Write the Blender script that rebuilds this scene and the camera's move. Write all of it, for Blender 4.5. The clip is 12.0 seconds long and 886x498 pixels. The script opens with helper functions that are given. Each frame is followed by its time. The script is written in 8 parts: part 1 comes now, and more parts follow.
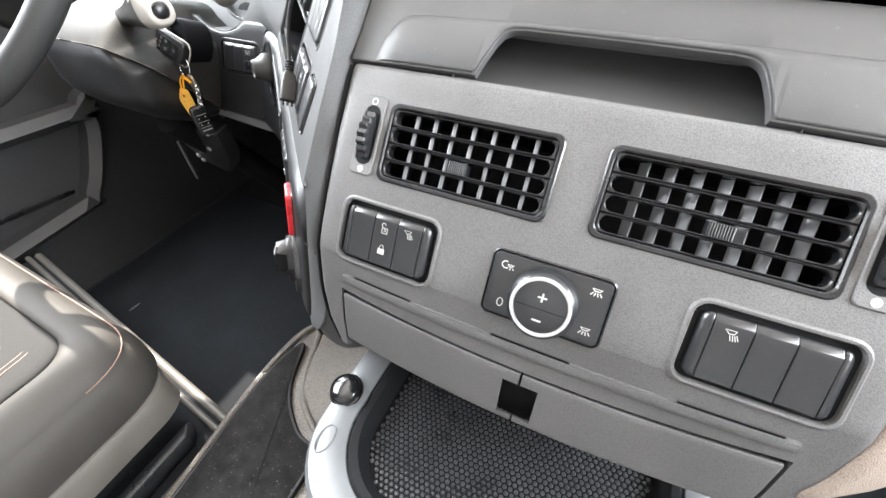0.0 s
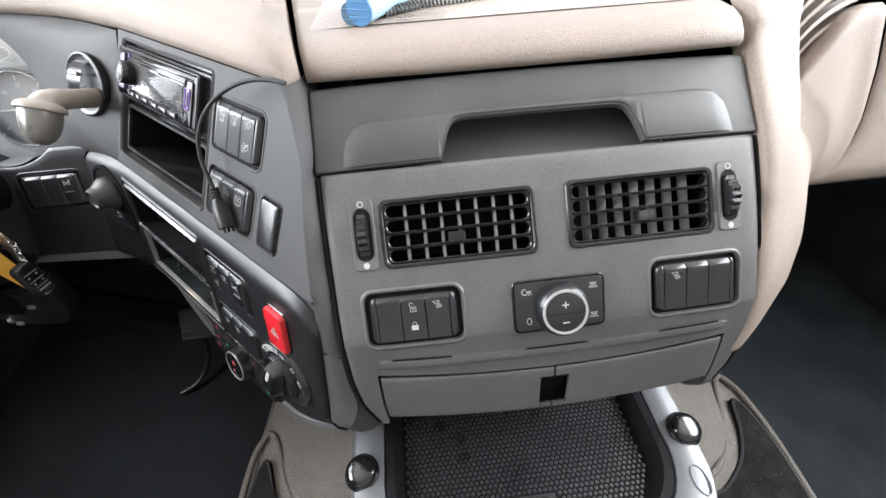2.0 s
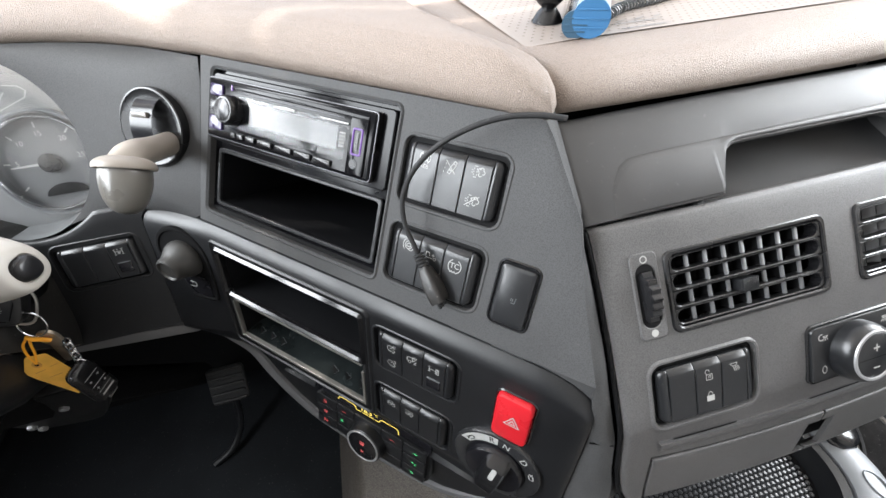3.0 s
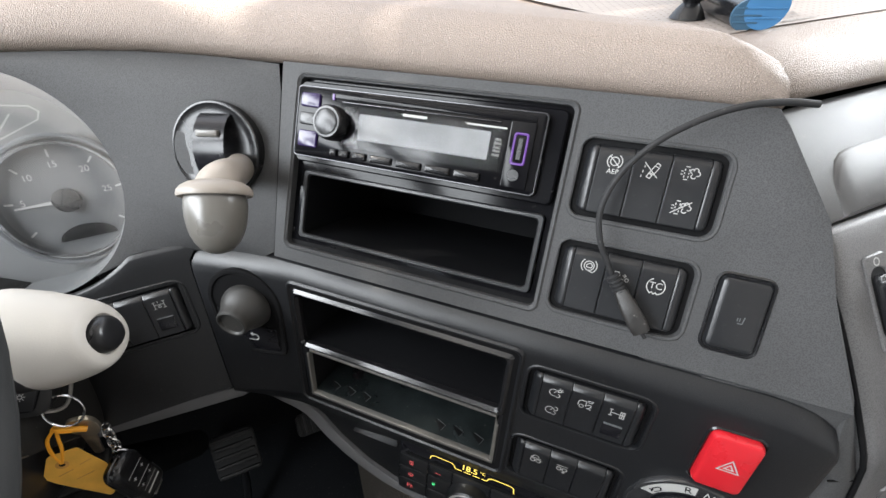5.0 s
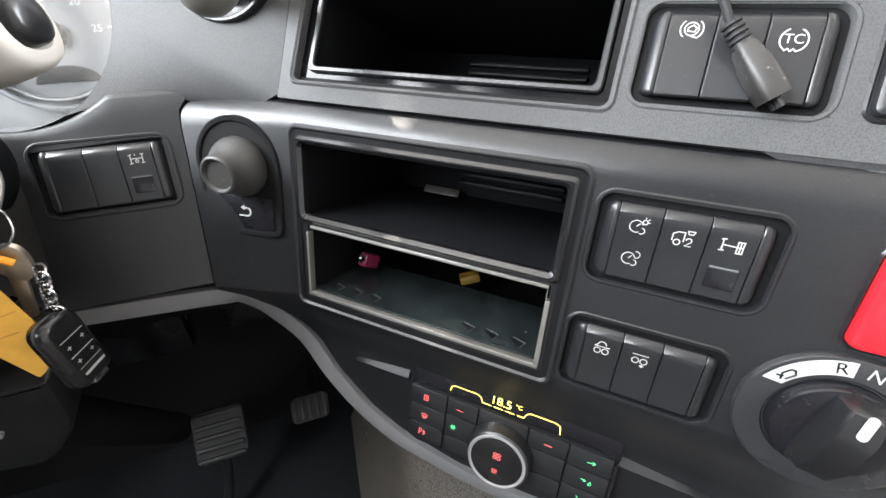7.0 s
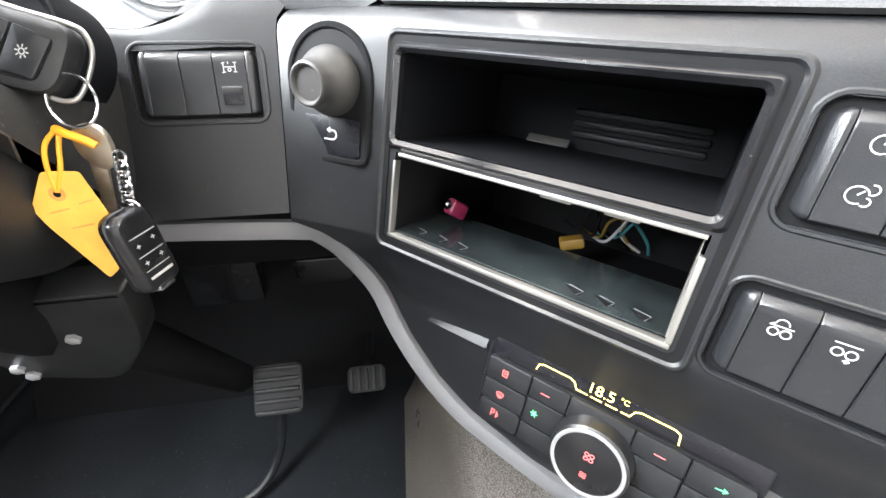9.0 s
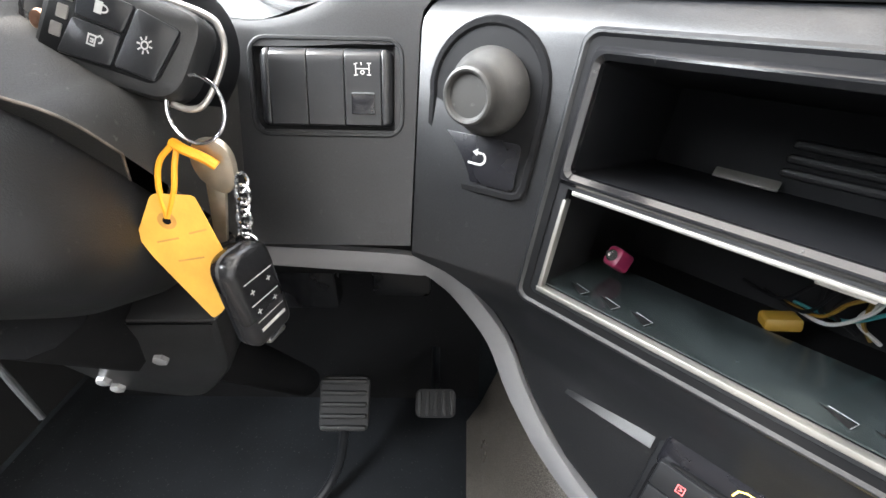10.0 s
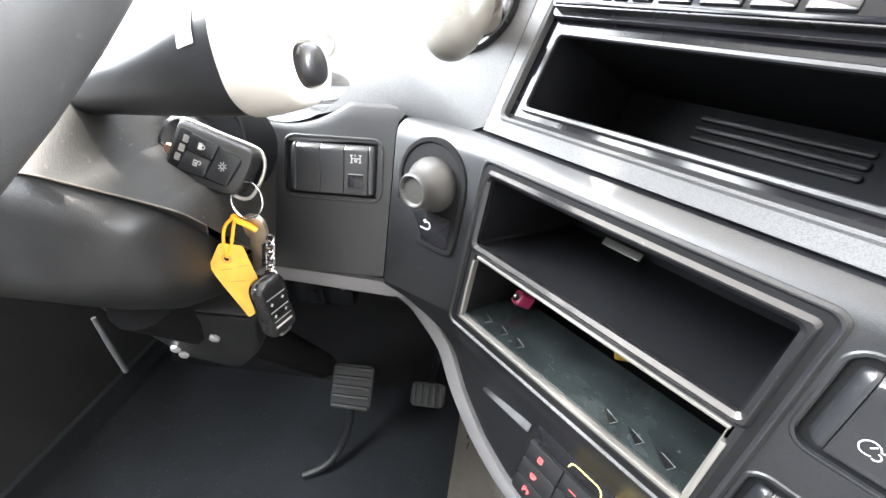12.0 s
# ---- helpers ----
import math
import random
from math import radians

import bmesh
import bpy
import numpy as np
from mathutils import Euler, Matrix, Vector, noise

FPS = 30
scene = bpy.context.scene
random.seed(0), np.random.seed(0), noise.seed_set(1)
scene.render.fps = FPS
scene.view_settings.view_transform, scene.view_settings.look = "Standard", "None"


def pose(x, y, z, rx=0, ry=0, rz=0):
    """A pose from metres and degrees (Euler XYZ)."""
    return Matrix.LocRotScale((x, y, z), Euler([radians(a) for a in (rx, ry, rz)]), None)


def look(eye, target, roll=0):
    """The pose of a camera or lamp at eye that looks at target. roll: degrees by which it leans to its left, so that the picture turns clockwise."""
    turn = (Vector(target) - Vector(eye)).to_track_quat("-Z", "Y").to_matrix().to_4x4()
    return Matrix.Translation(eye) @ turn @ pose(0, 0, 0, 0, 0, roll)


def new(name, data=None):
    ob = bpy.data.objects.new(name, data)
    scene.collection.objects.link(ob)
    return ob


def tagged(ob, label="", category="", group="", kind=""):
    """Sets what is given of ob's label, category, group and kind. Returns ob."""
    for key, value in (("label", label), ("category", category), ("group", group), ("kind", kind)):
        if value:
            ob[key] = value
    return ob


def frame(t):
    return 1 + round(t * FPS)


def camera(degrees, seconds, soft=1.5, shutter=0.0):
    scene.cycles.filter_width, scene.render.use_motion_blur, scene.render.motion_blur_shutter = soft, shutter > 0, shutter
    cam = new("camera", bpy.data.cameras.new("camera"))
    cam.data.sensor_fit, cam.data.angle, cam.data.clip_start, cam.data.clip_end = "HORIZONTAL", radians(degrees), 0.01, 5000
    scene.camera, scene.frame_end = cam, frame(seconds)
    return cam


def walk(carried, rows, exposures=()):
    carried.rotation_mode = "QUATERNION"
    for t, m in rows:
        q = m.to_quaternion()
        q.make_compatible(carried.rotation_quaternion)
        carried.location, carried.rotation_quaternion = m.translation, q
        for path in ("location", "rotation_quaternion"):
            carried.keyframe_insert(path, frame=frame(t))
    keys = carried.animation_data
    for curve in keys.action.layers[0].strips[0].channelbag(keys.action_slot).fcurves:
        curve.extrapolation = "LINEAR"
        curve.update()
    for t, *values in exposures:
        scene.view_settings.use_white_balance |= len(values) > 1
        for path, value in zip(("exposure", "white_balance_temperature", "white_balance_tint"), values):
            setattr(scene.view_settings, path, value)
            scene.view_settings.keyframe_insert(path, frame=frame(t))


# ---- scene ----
cam = camera(95.4, 12.0)
METRES, EYE, TILT, LEAN, TURN = 1.269, 0.90, -43.907, 1.279, 25.686
ROWS = [
    (0.0, 0.0, 0.0, 0.0, 0.0, 0.0, 0.0),
    (0.5, 0.0216, -0.0377, 0.0084, -8.27, 0.57, 8.99),
    (1.0, 0.0009, -0.0454, 0.0081, -13.81, 0.03, 14.76),
    (1.5, -0.0501, -0.0595, 0.0158, -18.89, -1.1, 19.07),
    (2.0, -0.1002, -0.0193, 0.049, -23.16, -2.52, 22.74),
    (2.5, -0.1514, 0.0202, 0.0943, -27.25, -4.11, 25.82),
    (3.0, -0.2092, 0.0973, 0.1571, -31.33, -6.1, 28.61),
    (3.5, -0.2596, 0.139, 0.2152, -34.61, -7.43, 30.37),
    (5.5, -0.272, 0.2066, 0.191, -39.62, -3.88, 32.06),
    (6.0, -0.2717, 0.2257, 0.1681, -38.99, -1.5, 31.49),
    (6.5, -0.286, 0.253, 0.146, -38.12, 0.64, 30.63),
    (7.0, -0.2934, 0.2694, 0.1169, -36.79, 2.25, 29.43),
    (7.5, -0.2979, 0.2858, 0.0829, -35.05, 3.36, 28.13),
    (9.5, -0.297, 0.3392, 0.1191, -24.05, 7.67, 19.08),
    (10.0, -0.3088, 0.3694, 0.1452, -20.9, 8.33, 15.96),
    (10.5, -0.307, 0.3775, 0.1746, -18.25, 8.81, 13.37),
    (11.0, -0.3027, 0.3746, 0.1882, -16.75, 9.06, 11.69),
    (11.5, -0.2904, 0.3308, 0.1627, -16.12, 9.22, 10.93),
    (12.0, -0.2895, 0.2704, 0.1445, -16.08, 9.27, 10.9),
]
walk(cam, [(t, pose(0.0175, -0.2316, EYE, TILT, LEAN, TURN) @ pose(METRES * x, METRES * y, METRES * z, 90 + pitch, roll, yaw)) for t, x, y, z, yaw, pitch, roll in ROWS],
     exposures=[(0.0, 2.55), (0.6, 2.25), (1.5, 1.75), (2.5, 1.6), (3.5, 1.36), (5.5, 1.28), (6.5, 2.08), (7.5, 2.92), (9.5, 3.85), (10.0, 3.58), (10.5, 3.68), (11.5, 3.78), (12.0, 3.8)])

# ---- world and light ----
world = bpy.data.worlds.new("sky")
scene.world = world
world.use_nodes = True
wt = world.node_tree
sky = wt.nodes.new("ShaderNodeTexSky")
sky.sky_type, sky.sun_disc = "NISHITA", False
sky.sun_elevation, sky.sun_rotation = radians(52), radians(-59)
wt.links.new(sky.outputs[0], wt.nodes["Background"].inputs[0])
wt.nodes["Background"].inputs[1].default_value = 0.075


def lamp(name, kind, energy, m, color=(1, 1, 1), size=(1, 1), angle=0.5):
    data = bpy.data.lights.new(name, kind)
    data.energy, data.color = energy, color
    if kind == "AREA":
        data.shape, data.size, data.size_y = "RECTANGLE", size[0], size[1]
    else:
        data.angle = radians(angle)
    ob = new(name, data)
    ob.matrix_world = m
    return ob


lamp("sun", "SUN", 4.6, look((-2.0, 1.2, 3.0), (0, 0, 0)), (1.0, 0.93, 0.84), angle=0.8)
lamp("windscreen_daylight", "AREA", 3.5, look((0.0, 0.86, 1.42), (0.0, -0.2, 0.85)), (0.95, 0.98, 1.0), (2.0, 0.75))
lamp("door_window_daylight", "AREA", 18.5, look((1.17, 0.05, 1.32), (0.0, 0.05, 1.32)), (0.93, 0.97, 1.0), (0.98, 0.62))
lamp("driver_window_daylight", "AREA", 16.5, look((-1.27, 0.07, 1.32), (0.0, 0.07, 1.32)), (0.93, 0.97, 1.0), (0.98, 0.62))


# ---- materials ----
def material(name, color, rough=0.5, metal=0.0, grain=0.0, grain_scale=900.0, vary=0.12, vary_scale=14.0, coat=0.0, specks=0.0, emit=None, spec=0.5, depth=0.0004, grain_kind="noise", pits=0.0, pit_edge=0.16):
    """A plain surface with fine relief, slow changes of tone and scattered dust."""
    m = bpy.data.materials.new(name)
    m.use_nodes = True
    nt = m.node_tree
    b = nt.nodes["Principled BSDF"]
    b.inputs["Metallic"].default_value = metal
    b.inputs["Coat Weight"].default_value = coat
    b.inputs["Specular IOR Level"].default_value = spec
    co = nt.nodes.new("ShaderNodeTexCoord")
    n1 = nt.nodes.new("ShaderNodeTexNoise")
    n1.inputs["Scale"].default_value, n1.inputs["Detail"].default_value = vary_scale, 6
    nt.links.new(co.outputs["Object"], n1.inputs["Vector"])
    ramp = nt.nodes.new("ShaderNodeMapRange")
    ramp.inputs["From Min"].default_value, ramp.inputs["From Max"].default_value = 0.3, 0.7
    ramp.inputs["To Min"].default_value, ramp.inputs["To Max"].default_value = 1 - vary, 1 + vary
    nt.links.new(n1.outputs["Fac"], ramp.inputs["Value"])
    mul = nt.nodes.new("ShaderNodeMix")
    mul.data_type, mul.blend_type = "RGBA", "MULTIPLY"
    mul.inputs["Factor"].default_value = 1.0
    mul.inputs["A"].default_value = (*color, 1)
    nt.links.new(ramp.outputs["Result"], mul.inputs["B"])
    out = mul.outputs["Result"]
    if specks:
        n3 = nt.nodes.new("ShaderNodeTexNoise")
        n3.inputs["Scale"].default_value, n3.inputs["Detail"].default_value = 260, 3
        nt.links.new(co.outputs["Object"], n3.inputs["Vector"])
        r3 = nt.nodes.new("ShaderNodeMapRange")
        r3.inputs["From Min"].default_value, r3.inputs["From Max"].default_value = 0.66, 0.78
        r3.inputs["To Max"].default_value = specks
        nt.links.new(n3.outputs["Fac"], r3.inputs["Value"])
        mx = nt.nodes.new("ShaderNodeMix")
        mx.data_type = "RGBA"
        mx.inputs["B"].default_value = (0.55, 0.52, 0.48, 1)
        nt.links.new(r3.outputs["Result"], mx.inputs["Factor"])
        nt.links.new(out, mx.inputs["A"])
        out = mx.outputs["Result"]
    nt.links.new(out, b.inputs["Base Color"])
    r2 = nt.nodes.new("ShaderNodeMapRange")
    r2.inputs["From Min"].default_value, r2.inputs["From Max"].default_value = 0.3, 0.7
    r2.inputs["To Min"].default_value, r2.inputs["To Max"].default_value = max(0.02, rough - 0.06), min(1, rough + 0.06)
    nt.links.new(n1.outputs["Fac"], r2.inputs["Value"])
    nt.links.new(r2.outputs["Result"], b.inputs["Roughness"])
    if grain:
        if grain_kind == "voronoi":
            n2 = nt.nodes.new("ShaderNodeTexVoronoi")
            n2.feature = "DISTANCE_TO_EDGE"
            height = n2.outputs["Distance"]
        else:
            n2 = nt.nodes.new("ShaderNodeTexNoise")
            n2.inputs["Detail"].default_value = 4
            height = n2.outputs["Fac"]
        n2.inputs["Scale"].default_value = grain_scale
        nt.links.new(co.outputs["Object"], n2.inputs["Vector"])
        if pits:
            r4 = nt.nodes.new("ShaderNodeMapRange")
            r4.inputs["From Min"].default_value, r4.inputs["From Max"].default_value = (0.03, pit_edge) if grain_kind == "voronoi" else (0.42, 0.53)
            r4.inputs["To Min"].default_value, r4.inputs["To Max"].default_value = 1 - pits, 1.0
            nt.links.new(height, r4.inputs["Value"])
            m2 = nt.nodes.new("ShaderNodeMix")
            m2.data_type, m2.blend_type = "RGBA", "MULTIPLY"
            m2.inputs["Factor"].default_value = 1.0
            nt.links.new(out, m2.inputs["A"])
            nt.links.new(r4.outputs["Result"], m2.inputs["B"])
            nt.links.new(m2.outputs["Result"], b.inputs["Base Color"])
        bump = nt.nodes.new("ShaderNodeBump")
        bump.inputs["Strength"].default_value, bump.inputs["Distance"].default_value = grain, depth
        nt.links.new(height, bump.inputs["Height"])
        nt.links.new(bump.outputs["Normal"], b.inputs["Normal"])
    if emit:
        b.inputs["Emission Color"].default_value = (*emit[0], 1)
        b.inputs["Emission Strength"].default_value = emit[1]
    return m


def glass(name, rough=0.0, tint=(1, 1, 1), mix=0.12, ior=1.5):
    """A thin clear cover: see-through, with a share of mirror gloss."""
    m = bpy.data.materials.new(name)
    m.use_nodes = True
    nt = m.node_tree
    nt.nodes.remove(nt.nodes["Principled BSDF"])
    a, g, x = nt.nodes.new("ShaderNodeBsdfTransparent"), nt.nodes.new("ShaderNodeBsdfGlossy"), nt.nodes.new("ShaderNodeMixShader")
    a.inputs["Color"].default_value = (*tint, 1)
    g.inputs["Roughness"].default_value = rough
    fr = nt.nodes.new("ShaderNodeFresnel")
    fr.inputs["IOR"].default_value = ior
    ad = nt.nodes.new("ShaderNodeMath")
    ad.inputs[1].default_value = mix
    nt.links.new(fr.outputs[0], ad.inputs[0])
    nt.links.new(ad.outputs[0], x.inputs[0])
    nt.links.new(a.outputs[0], x.inputs[1])
    nt.links.new(g.outputs[0], x.inputs[2])
    nt.links.new(x.outputs[0], nt.nodes["Material Output"].inputs["Surface"])
    return m


GREY = material("grey_grained_plastic", (0.104, 0.102, 0.103), 0.44, grain=0.4, grain_scale=1400, specks=0.04, spec=0.42, pits=0.32)
TRIMTOP = material("dark_grey_smooth_trim", (0.055, 0.0542, 0.055), 0.42, grain=0.3, grain_scale=2200, specks=0.05, spec=0.4)
SLATE = material("slate_dash_plastic", (0.065, 0.0655, 0.067), 0.60, grain=0.3, grain_scale=1400, specks=0.03, spec=0.21, pits=0.26)
BLACK = material("black_grained_plastic", (0.0096, 0.0102, 0.0118), 0.42, grain=0.22, grain_scale=1400, specks=0.03, spec=0.5, pits=0.45)
SATIN = material("black_satin_plastic", (0.010, 0.010, 0.011), 0.27, vary=0.2, spec=0.45)
SWITCH = material("charcoal_switch_plastic", (0.0115, 0.0121, 0.0136), 0.33, grain=0.2, grain_scale=1500, specks=0.02, spec=0.5)
# pale tone carries the light on vane edges and turned faces
VANE = material("lit_vane_plastic", (0.14, 0.143, 0.15), 0.4, vary=0.1)
CAP = material("grey_switch_cap", (0.10, 0.105, 0.11), 0.35, vary=0.1)
POCKET = material("matt_black_pocket", (0.0065, 0.0068, 0.0078), 0.6, grain=0.2, grain_scale=900, spec=0.08)
POCKETRIB = material("satin_pocket_rib", (0.011, 0.0114, 0.0125), 0.5, spec=0.28)
FLOORM = material("dark_floor_rubber", (0.027, 0.033, 0.037), 0.85, grain=0.5, grain_scale=300, vary=0.3, vary_scale=8, specks=0.1, spec=0.15)
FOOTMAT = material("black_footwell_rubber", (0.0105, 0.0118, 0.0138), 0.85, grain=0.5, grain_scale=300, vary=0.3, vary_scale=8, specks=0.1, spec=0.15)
BUTTON = material("glossy_black_button", (0.010, 0.010, 0.011), 0.16, spec=0.6, specks=0.05)
DIALP = material("glossy_charcoal_dial", (0.020, 0.0205, 0.022), 0.24, vary=0.15, spec=0.6)
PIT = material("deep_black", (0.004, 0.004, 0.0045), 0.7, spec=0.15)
RADIOBLK = material("gloss_black_radio", (0.0045, 0.0045, 0.0055), 0.13, spec=0.16, specks=0.05)
GLOSS = material("piano_black", (0.008, 0.008, 0.01), 0.24, spec=0.35, specks=0.04)
TRIMG = material("grey_knee_trim", (0.14, 0.14, 0.145), 0.48, grain=0.2, grain_scale=1200)
LEATHER = material("beige_leather_pad", (0.30, 0.242, 0.205), 0.52, grain=0.9, grain_scale=820, grain_kind="voronoi", vary=0.06, depth=0.0010, pits=0.28)
GRILLE = material("beige_perforated_grille", (0.32, 0.275, 0.245), 0.6, grain=0.3, grain_scale=700, vary=0.06)
TUNNEL = material("taupe_grained_floor", (0.185, 0.163, 0.142), 0.33, grain=0.8, grain_scale=430, grain_kind="voronoi", vary=0.12, specks=0.06, depth=0.0016, pits=0.7, pit_edge=0.24, spec=0.6)
CARPET = material("black_carpet", (0.021, 0.020, 0.020), 0.95, grain=1.0, grain_scale=700, vary=0.4, vary_scale=45, specks=0.22, spec=0.1, depth=0.003)
SILVER = material("silver_painted_plastic", (0.20, 0.208, 0.22), 0.42, metal=0.25, vary=0.10, specks=0.05)
KNOBF = material("smoky_knob_face", (0.055, 0.055, 0.058), 0.25, metal=0.9)
RINGM = material("satin_silver_ring", (0.40, 0.40, 0.41), 0.38, metal=0.5, vary=0.05)
CHROME = material("chrome", (0.75, 0.75, 0.76), 0.15, metal=1.0, vary=0.05)
STEEL = material("bare_bracket_steel", (0.29, 0.28, 0.26), 0.42, metal=0.8, vary=0.2, specks=0.2)
PRINT = material("white_print", (0.39, 0.39, 0.38), 0.5, vary=0.05)
RUBBER = material("black_rubber", (0.012, 0.012, 0.013), 0.7, grain=0.3, grain_scale=500, specks=0.08)
HONEY = material("shiny_black_rubber", (0.033, 0.034, 0.037), 0.30, vary=0.2, specks=0.08, spec=0.8)
RED = material("red_switch", (0.50, 0.014, 0.022), 0.3, vary=0.05)
LEVERN = material("bone_lever_neck", (0.26, 0.23, 0.20), 0.42, grain=0.15, grain_scale=900)
KNOBM = material("dusty_knob_rubber", (0.034, 0.033, 0.031), 0.5, grain=0.2, grain_scale=1500, specks=0.1, vary=0.2)
TAN = material("tan_tray_lining", (0.42, 0.30, 0.17), 0.7, grain=0.3, grain_scale=500, vary=0.2, vary_scale=20)
PAPER = material("white_paper", (0.72, 0.70, 0.66), 0.8, vary=0.08)
BONE = material("bone_plastic", (0.44, 0.415, 0.38), 0.42, grain=0.15, grain_scale=1200, vary=0.08, specks=0.05, spec=0.4)
LEVER = material("taupe_lever_plastic", (0.125, 0.118, 0.106), 0.30, grain=0.08, grain_scale=900, spec=0.6)
TAG = material("orange_paper_tag", (0.78, 0.42, 0.065), 0.7, grain=0.3, grain_scale=500, vary=0.12, vary_scale=60)
FADED = material("faded_orange_paper", (0.58, 0.28, 0.06), 0.7, vary=0.2, vary_scale=90)
BAND = material("orange_rubber_band", (0.85, 0.36, 0.02), 0.45)
BLUE = material("blue_plastic", (0.04, 0.145, 0.30), 0.4, grain=0.2, grain_scale=600)
DEEPBLUE = material("dusky_blue_plastic", (0.028, 0.075, 0.125), 0.5, grain=0.3, grain_scale=600)
PALEBLUE = material("pale_blue_plastic", (0.34, 0.49, 0.58), 0.35, vary=0.1)
LCD = material("grey_lcd", (0.20, 0.204, 0.21), 0.65, vary=0.3, vary_scale=22, spec=0.1)
PURPLE = material("purple_backlight", (0.03, 0.015, 0.07), 0.3, emit=((0.45, 0.10, 1.0), 0.11))
PURPLEKEY = material("dim_purple_key", (0.022, 0.015, 0.050), 0.2, vary=0.4, vary_scale=120, emit=((0.35, 0.12, 1.0), 0.012))
AMBER = material("amber_display", (0.5, 0.4, 0.1), 0.4, emit=((1.0, 0.72, 0.12), 0.7))
REDLED = material("red_symbol", (0.6, 0.1, 0.1), 0.4, emit=((1.0, 0.16, 0.16), 0.25))
GREENLED = material("green_symbol", (0.1, 0.6, 0.2), 0.4, emit=((0.1, 1.0, 0.35), 0.25))
SEATF = material("grey_seat_fabric", (0.026, 0.0255, 0.025), 0.9, grain=0.7, grain_scale=600, vary=0.1, vary_scale=160, spec=0.2)
SEATL = material("grey_brown_seat_leatherette", (0.040, 0.0365, 0.0325), 0.62, grain=0.4, grain_scale=420, grain_kind="voronoi", spec=0.3)
SEATBASE = material("taupe_seat_base", (0.085, 0.078, 0.069), 0.5, grain=0.3, grain_scale=900)
DOORM = material("charcoal_door_plastic", (0.034, 0.034, 0.035), 0.55, grain=0.3, grain_scale=900)
STITCH = material("orange_stitching", (0.17, 0.105, 0.08), 0.7)
SHELL = material("pale_cab_lining", (0.66, 0.62, 0.58), 0.8, grain=0.3, grain_scale=400)
# tone set so that the unseen rear wall bounces light onto the dash
REARSHELL = material("rear_bounce_lining", (0.44, 0.425, 0.41), 0.85, grain=0.3, grain_scale=400)
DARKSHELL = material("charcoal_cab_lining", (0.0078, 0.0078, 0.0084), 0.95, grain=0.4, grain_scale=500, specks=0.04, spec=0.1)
CLEAR = glass("clear_cover", 0.12, mix=0.0, ior=1.14)
ASPHALT = material("asphalt_ground", (0.12, 0.12, 0.12), 0.9, grain=0.5, grain_scale=40, vary=0.2, vary_scale=0.5)


# ---- mesh tools ----
def plane(o, u, v):
    """A frame on a surface: u to the right, v up along it, w out of it."""
    u = Vector(u).normalized()
    v = Vector(v)
    v = (v - v.dot(u) * u).normalized()
    n = u.cross(v)
    return Matrix(((u.x, v.x, n.x, o[0]), (u.y, v.y, n.y, o[1]), (u.z, v.z, n.z, o[2]), (0, 0, 0, 1)))


def at(u, v, w=0.0, turn=0.0):
    return Matrix.Translation((u, v, w)) @ Matrix.Rotation(radians(turn), 4, "Z")


def part(name, bm, mat, parent=None, label="", smooth=35, m=None):
    """Links a bmesh as one mesh object, under a thing or a part."""
    bmesh.ops.recalc_face_normals(bm, faces=bm.faces)
    me = bpy.data.meshes.new(name)
    bm.to_mesh(me)
    bm.free()
    me.materials.append(mat)
    if smooth:
        me.polygons.foreach_set("use_smooth", [True] * len(me.polygons))
        me.set_sharp_from_angle(angle=radians(smooth))
    ob = new(name, me)
    if parent:
        ob.parent = parent
    if m is not None:
        ob.matrix_basis = m
    if label:
        ob["label"] = label
    return ob


def thing(name, label, category, m=None, group="", kind=""):
    ob = new(name)
    ob.empty_display_size = 0.02
    if m is not None:
        ob.matrix_basis = m
    return tagged(ob, label, category, group, kind)


def rrect(w, h, r, cx=0.0, cy=0.0, n=5):
    pts = []
    for sx, sy, a0 in ((1, 1, 0), (-1, 1, 90), (-1, -1, 180), (1, -1, 270)):
        for k in range(n + 1):
            a = radians(a0 + 90 * k / n)
            pts.append((cx + sx * (w / 2 - r) + r * math.cos(a), cy + sy * (h / 2 - r) + r * math.sin(a)))
    return pts


def rounded(pts, radii, n=6):
    """A closed outline with its corners rounded off."""
    out, m = [], len(pts)
    for i in range(m):
        p, a, b = Vector(pts[i]), Vector(pts[i - 1]), Vector(pts[(i + 1) % m])
        s, e = p + (a - p).normalized() * radii[i], p + (b - p).normalized() * radii[i]
        for k in range(n + 1):
            t = k / n
            q = s * (1 - t) ** 2 + p * 2 * t * (1 - t) + e * t * t
            out.append((q.x, q.y))
    return out


def offset(pts, d):
    """The closed outline pts, moved inwards by d (counter-clockwise outlines)."""
    out, n = [], len(pts)
    for i in range(n):
        p, a, b = Vector(pts[i]), Vector(pts[i - 1]), Vector(pts[(i + 1) % n])
        e1, e2 = (p - a), (b - p)
        if e1.length < 1e-9 or e2.length < 1e-9:
            out.append(pts[i])
            continue
        e1.normalize(), e2.normalize()
        n1, n2 = Vector((-e1.y, e1.x)), Vector((-e2.y, e2.x))
        q = n1 + n2
        q = q / max(0.4, q.length_squared / 2) if q.length > 1e-6 else n1
        out.append((p.x + d * q.x, p.y + d * q.y))
    return out


def ring(bm, pts, w, f=None):
    return [bm.verts.new(f(x, y, w) if f else (x, y, w)) for x, y in pts]


def bridge(bm, a, b, closed=True):
    n = len(a)
    for i in range(n if closed else n - 1):
        k = (i + 1) % n
        bm.faces.new((a[i], a[k], b[k], b[i]))


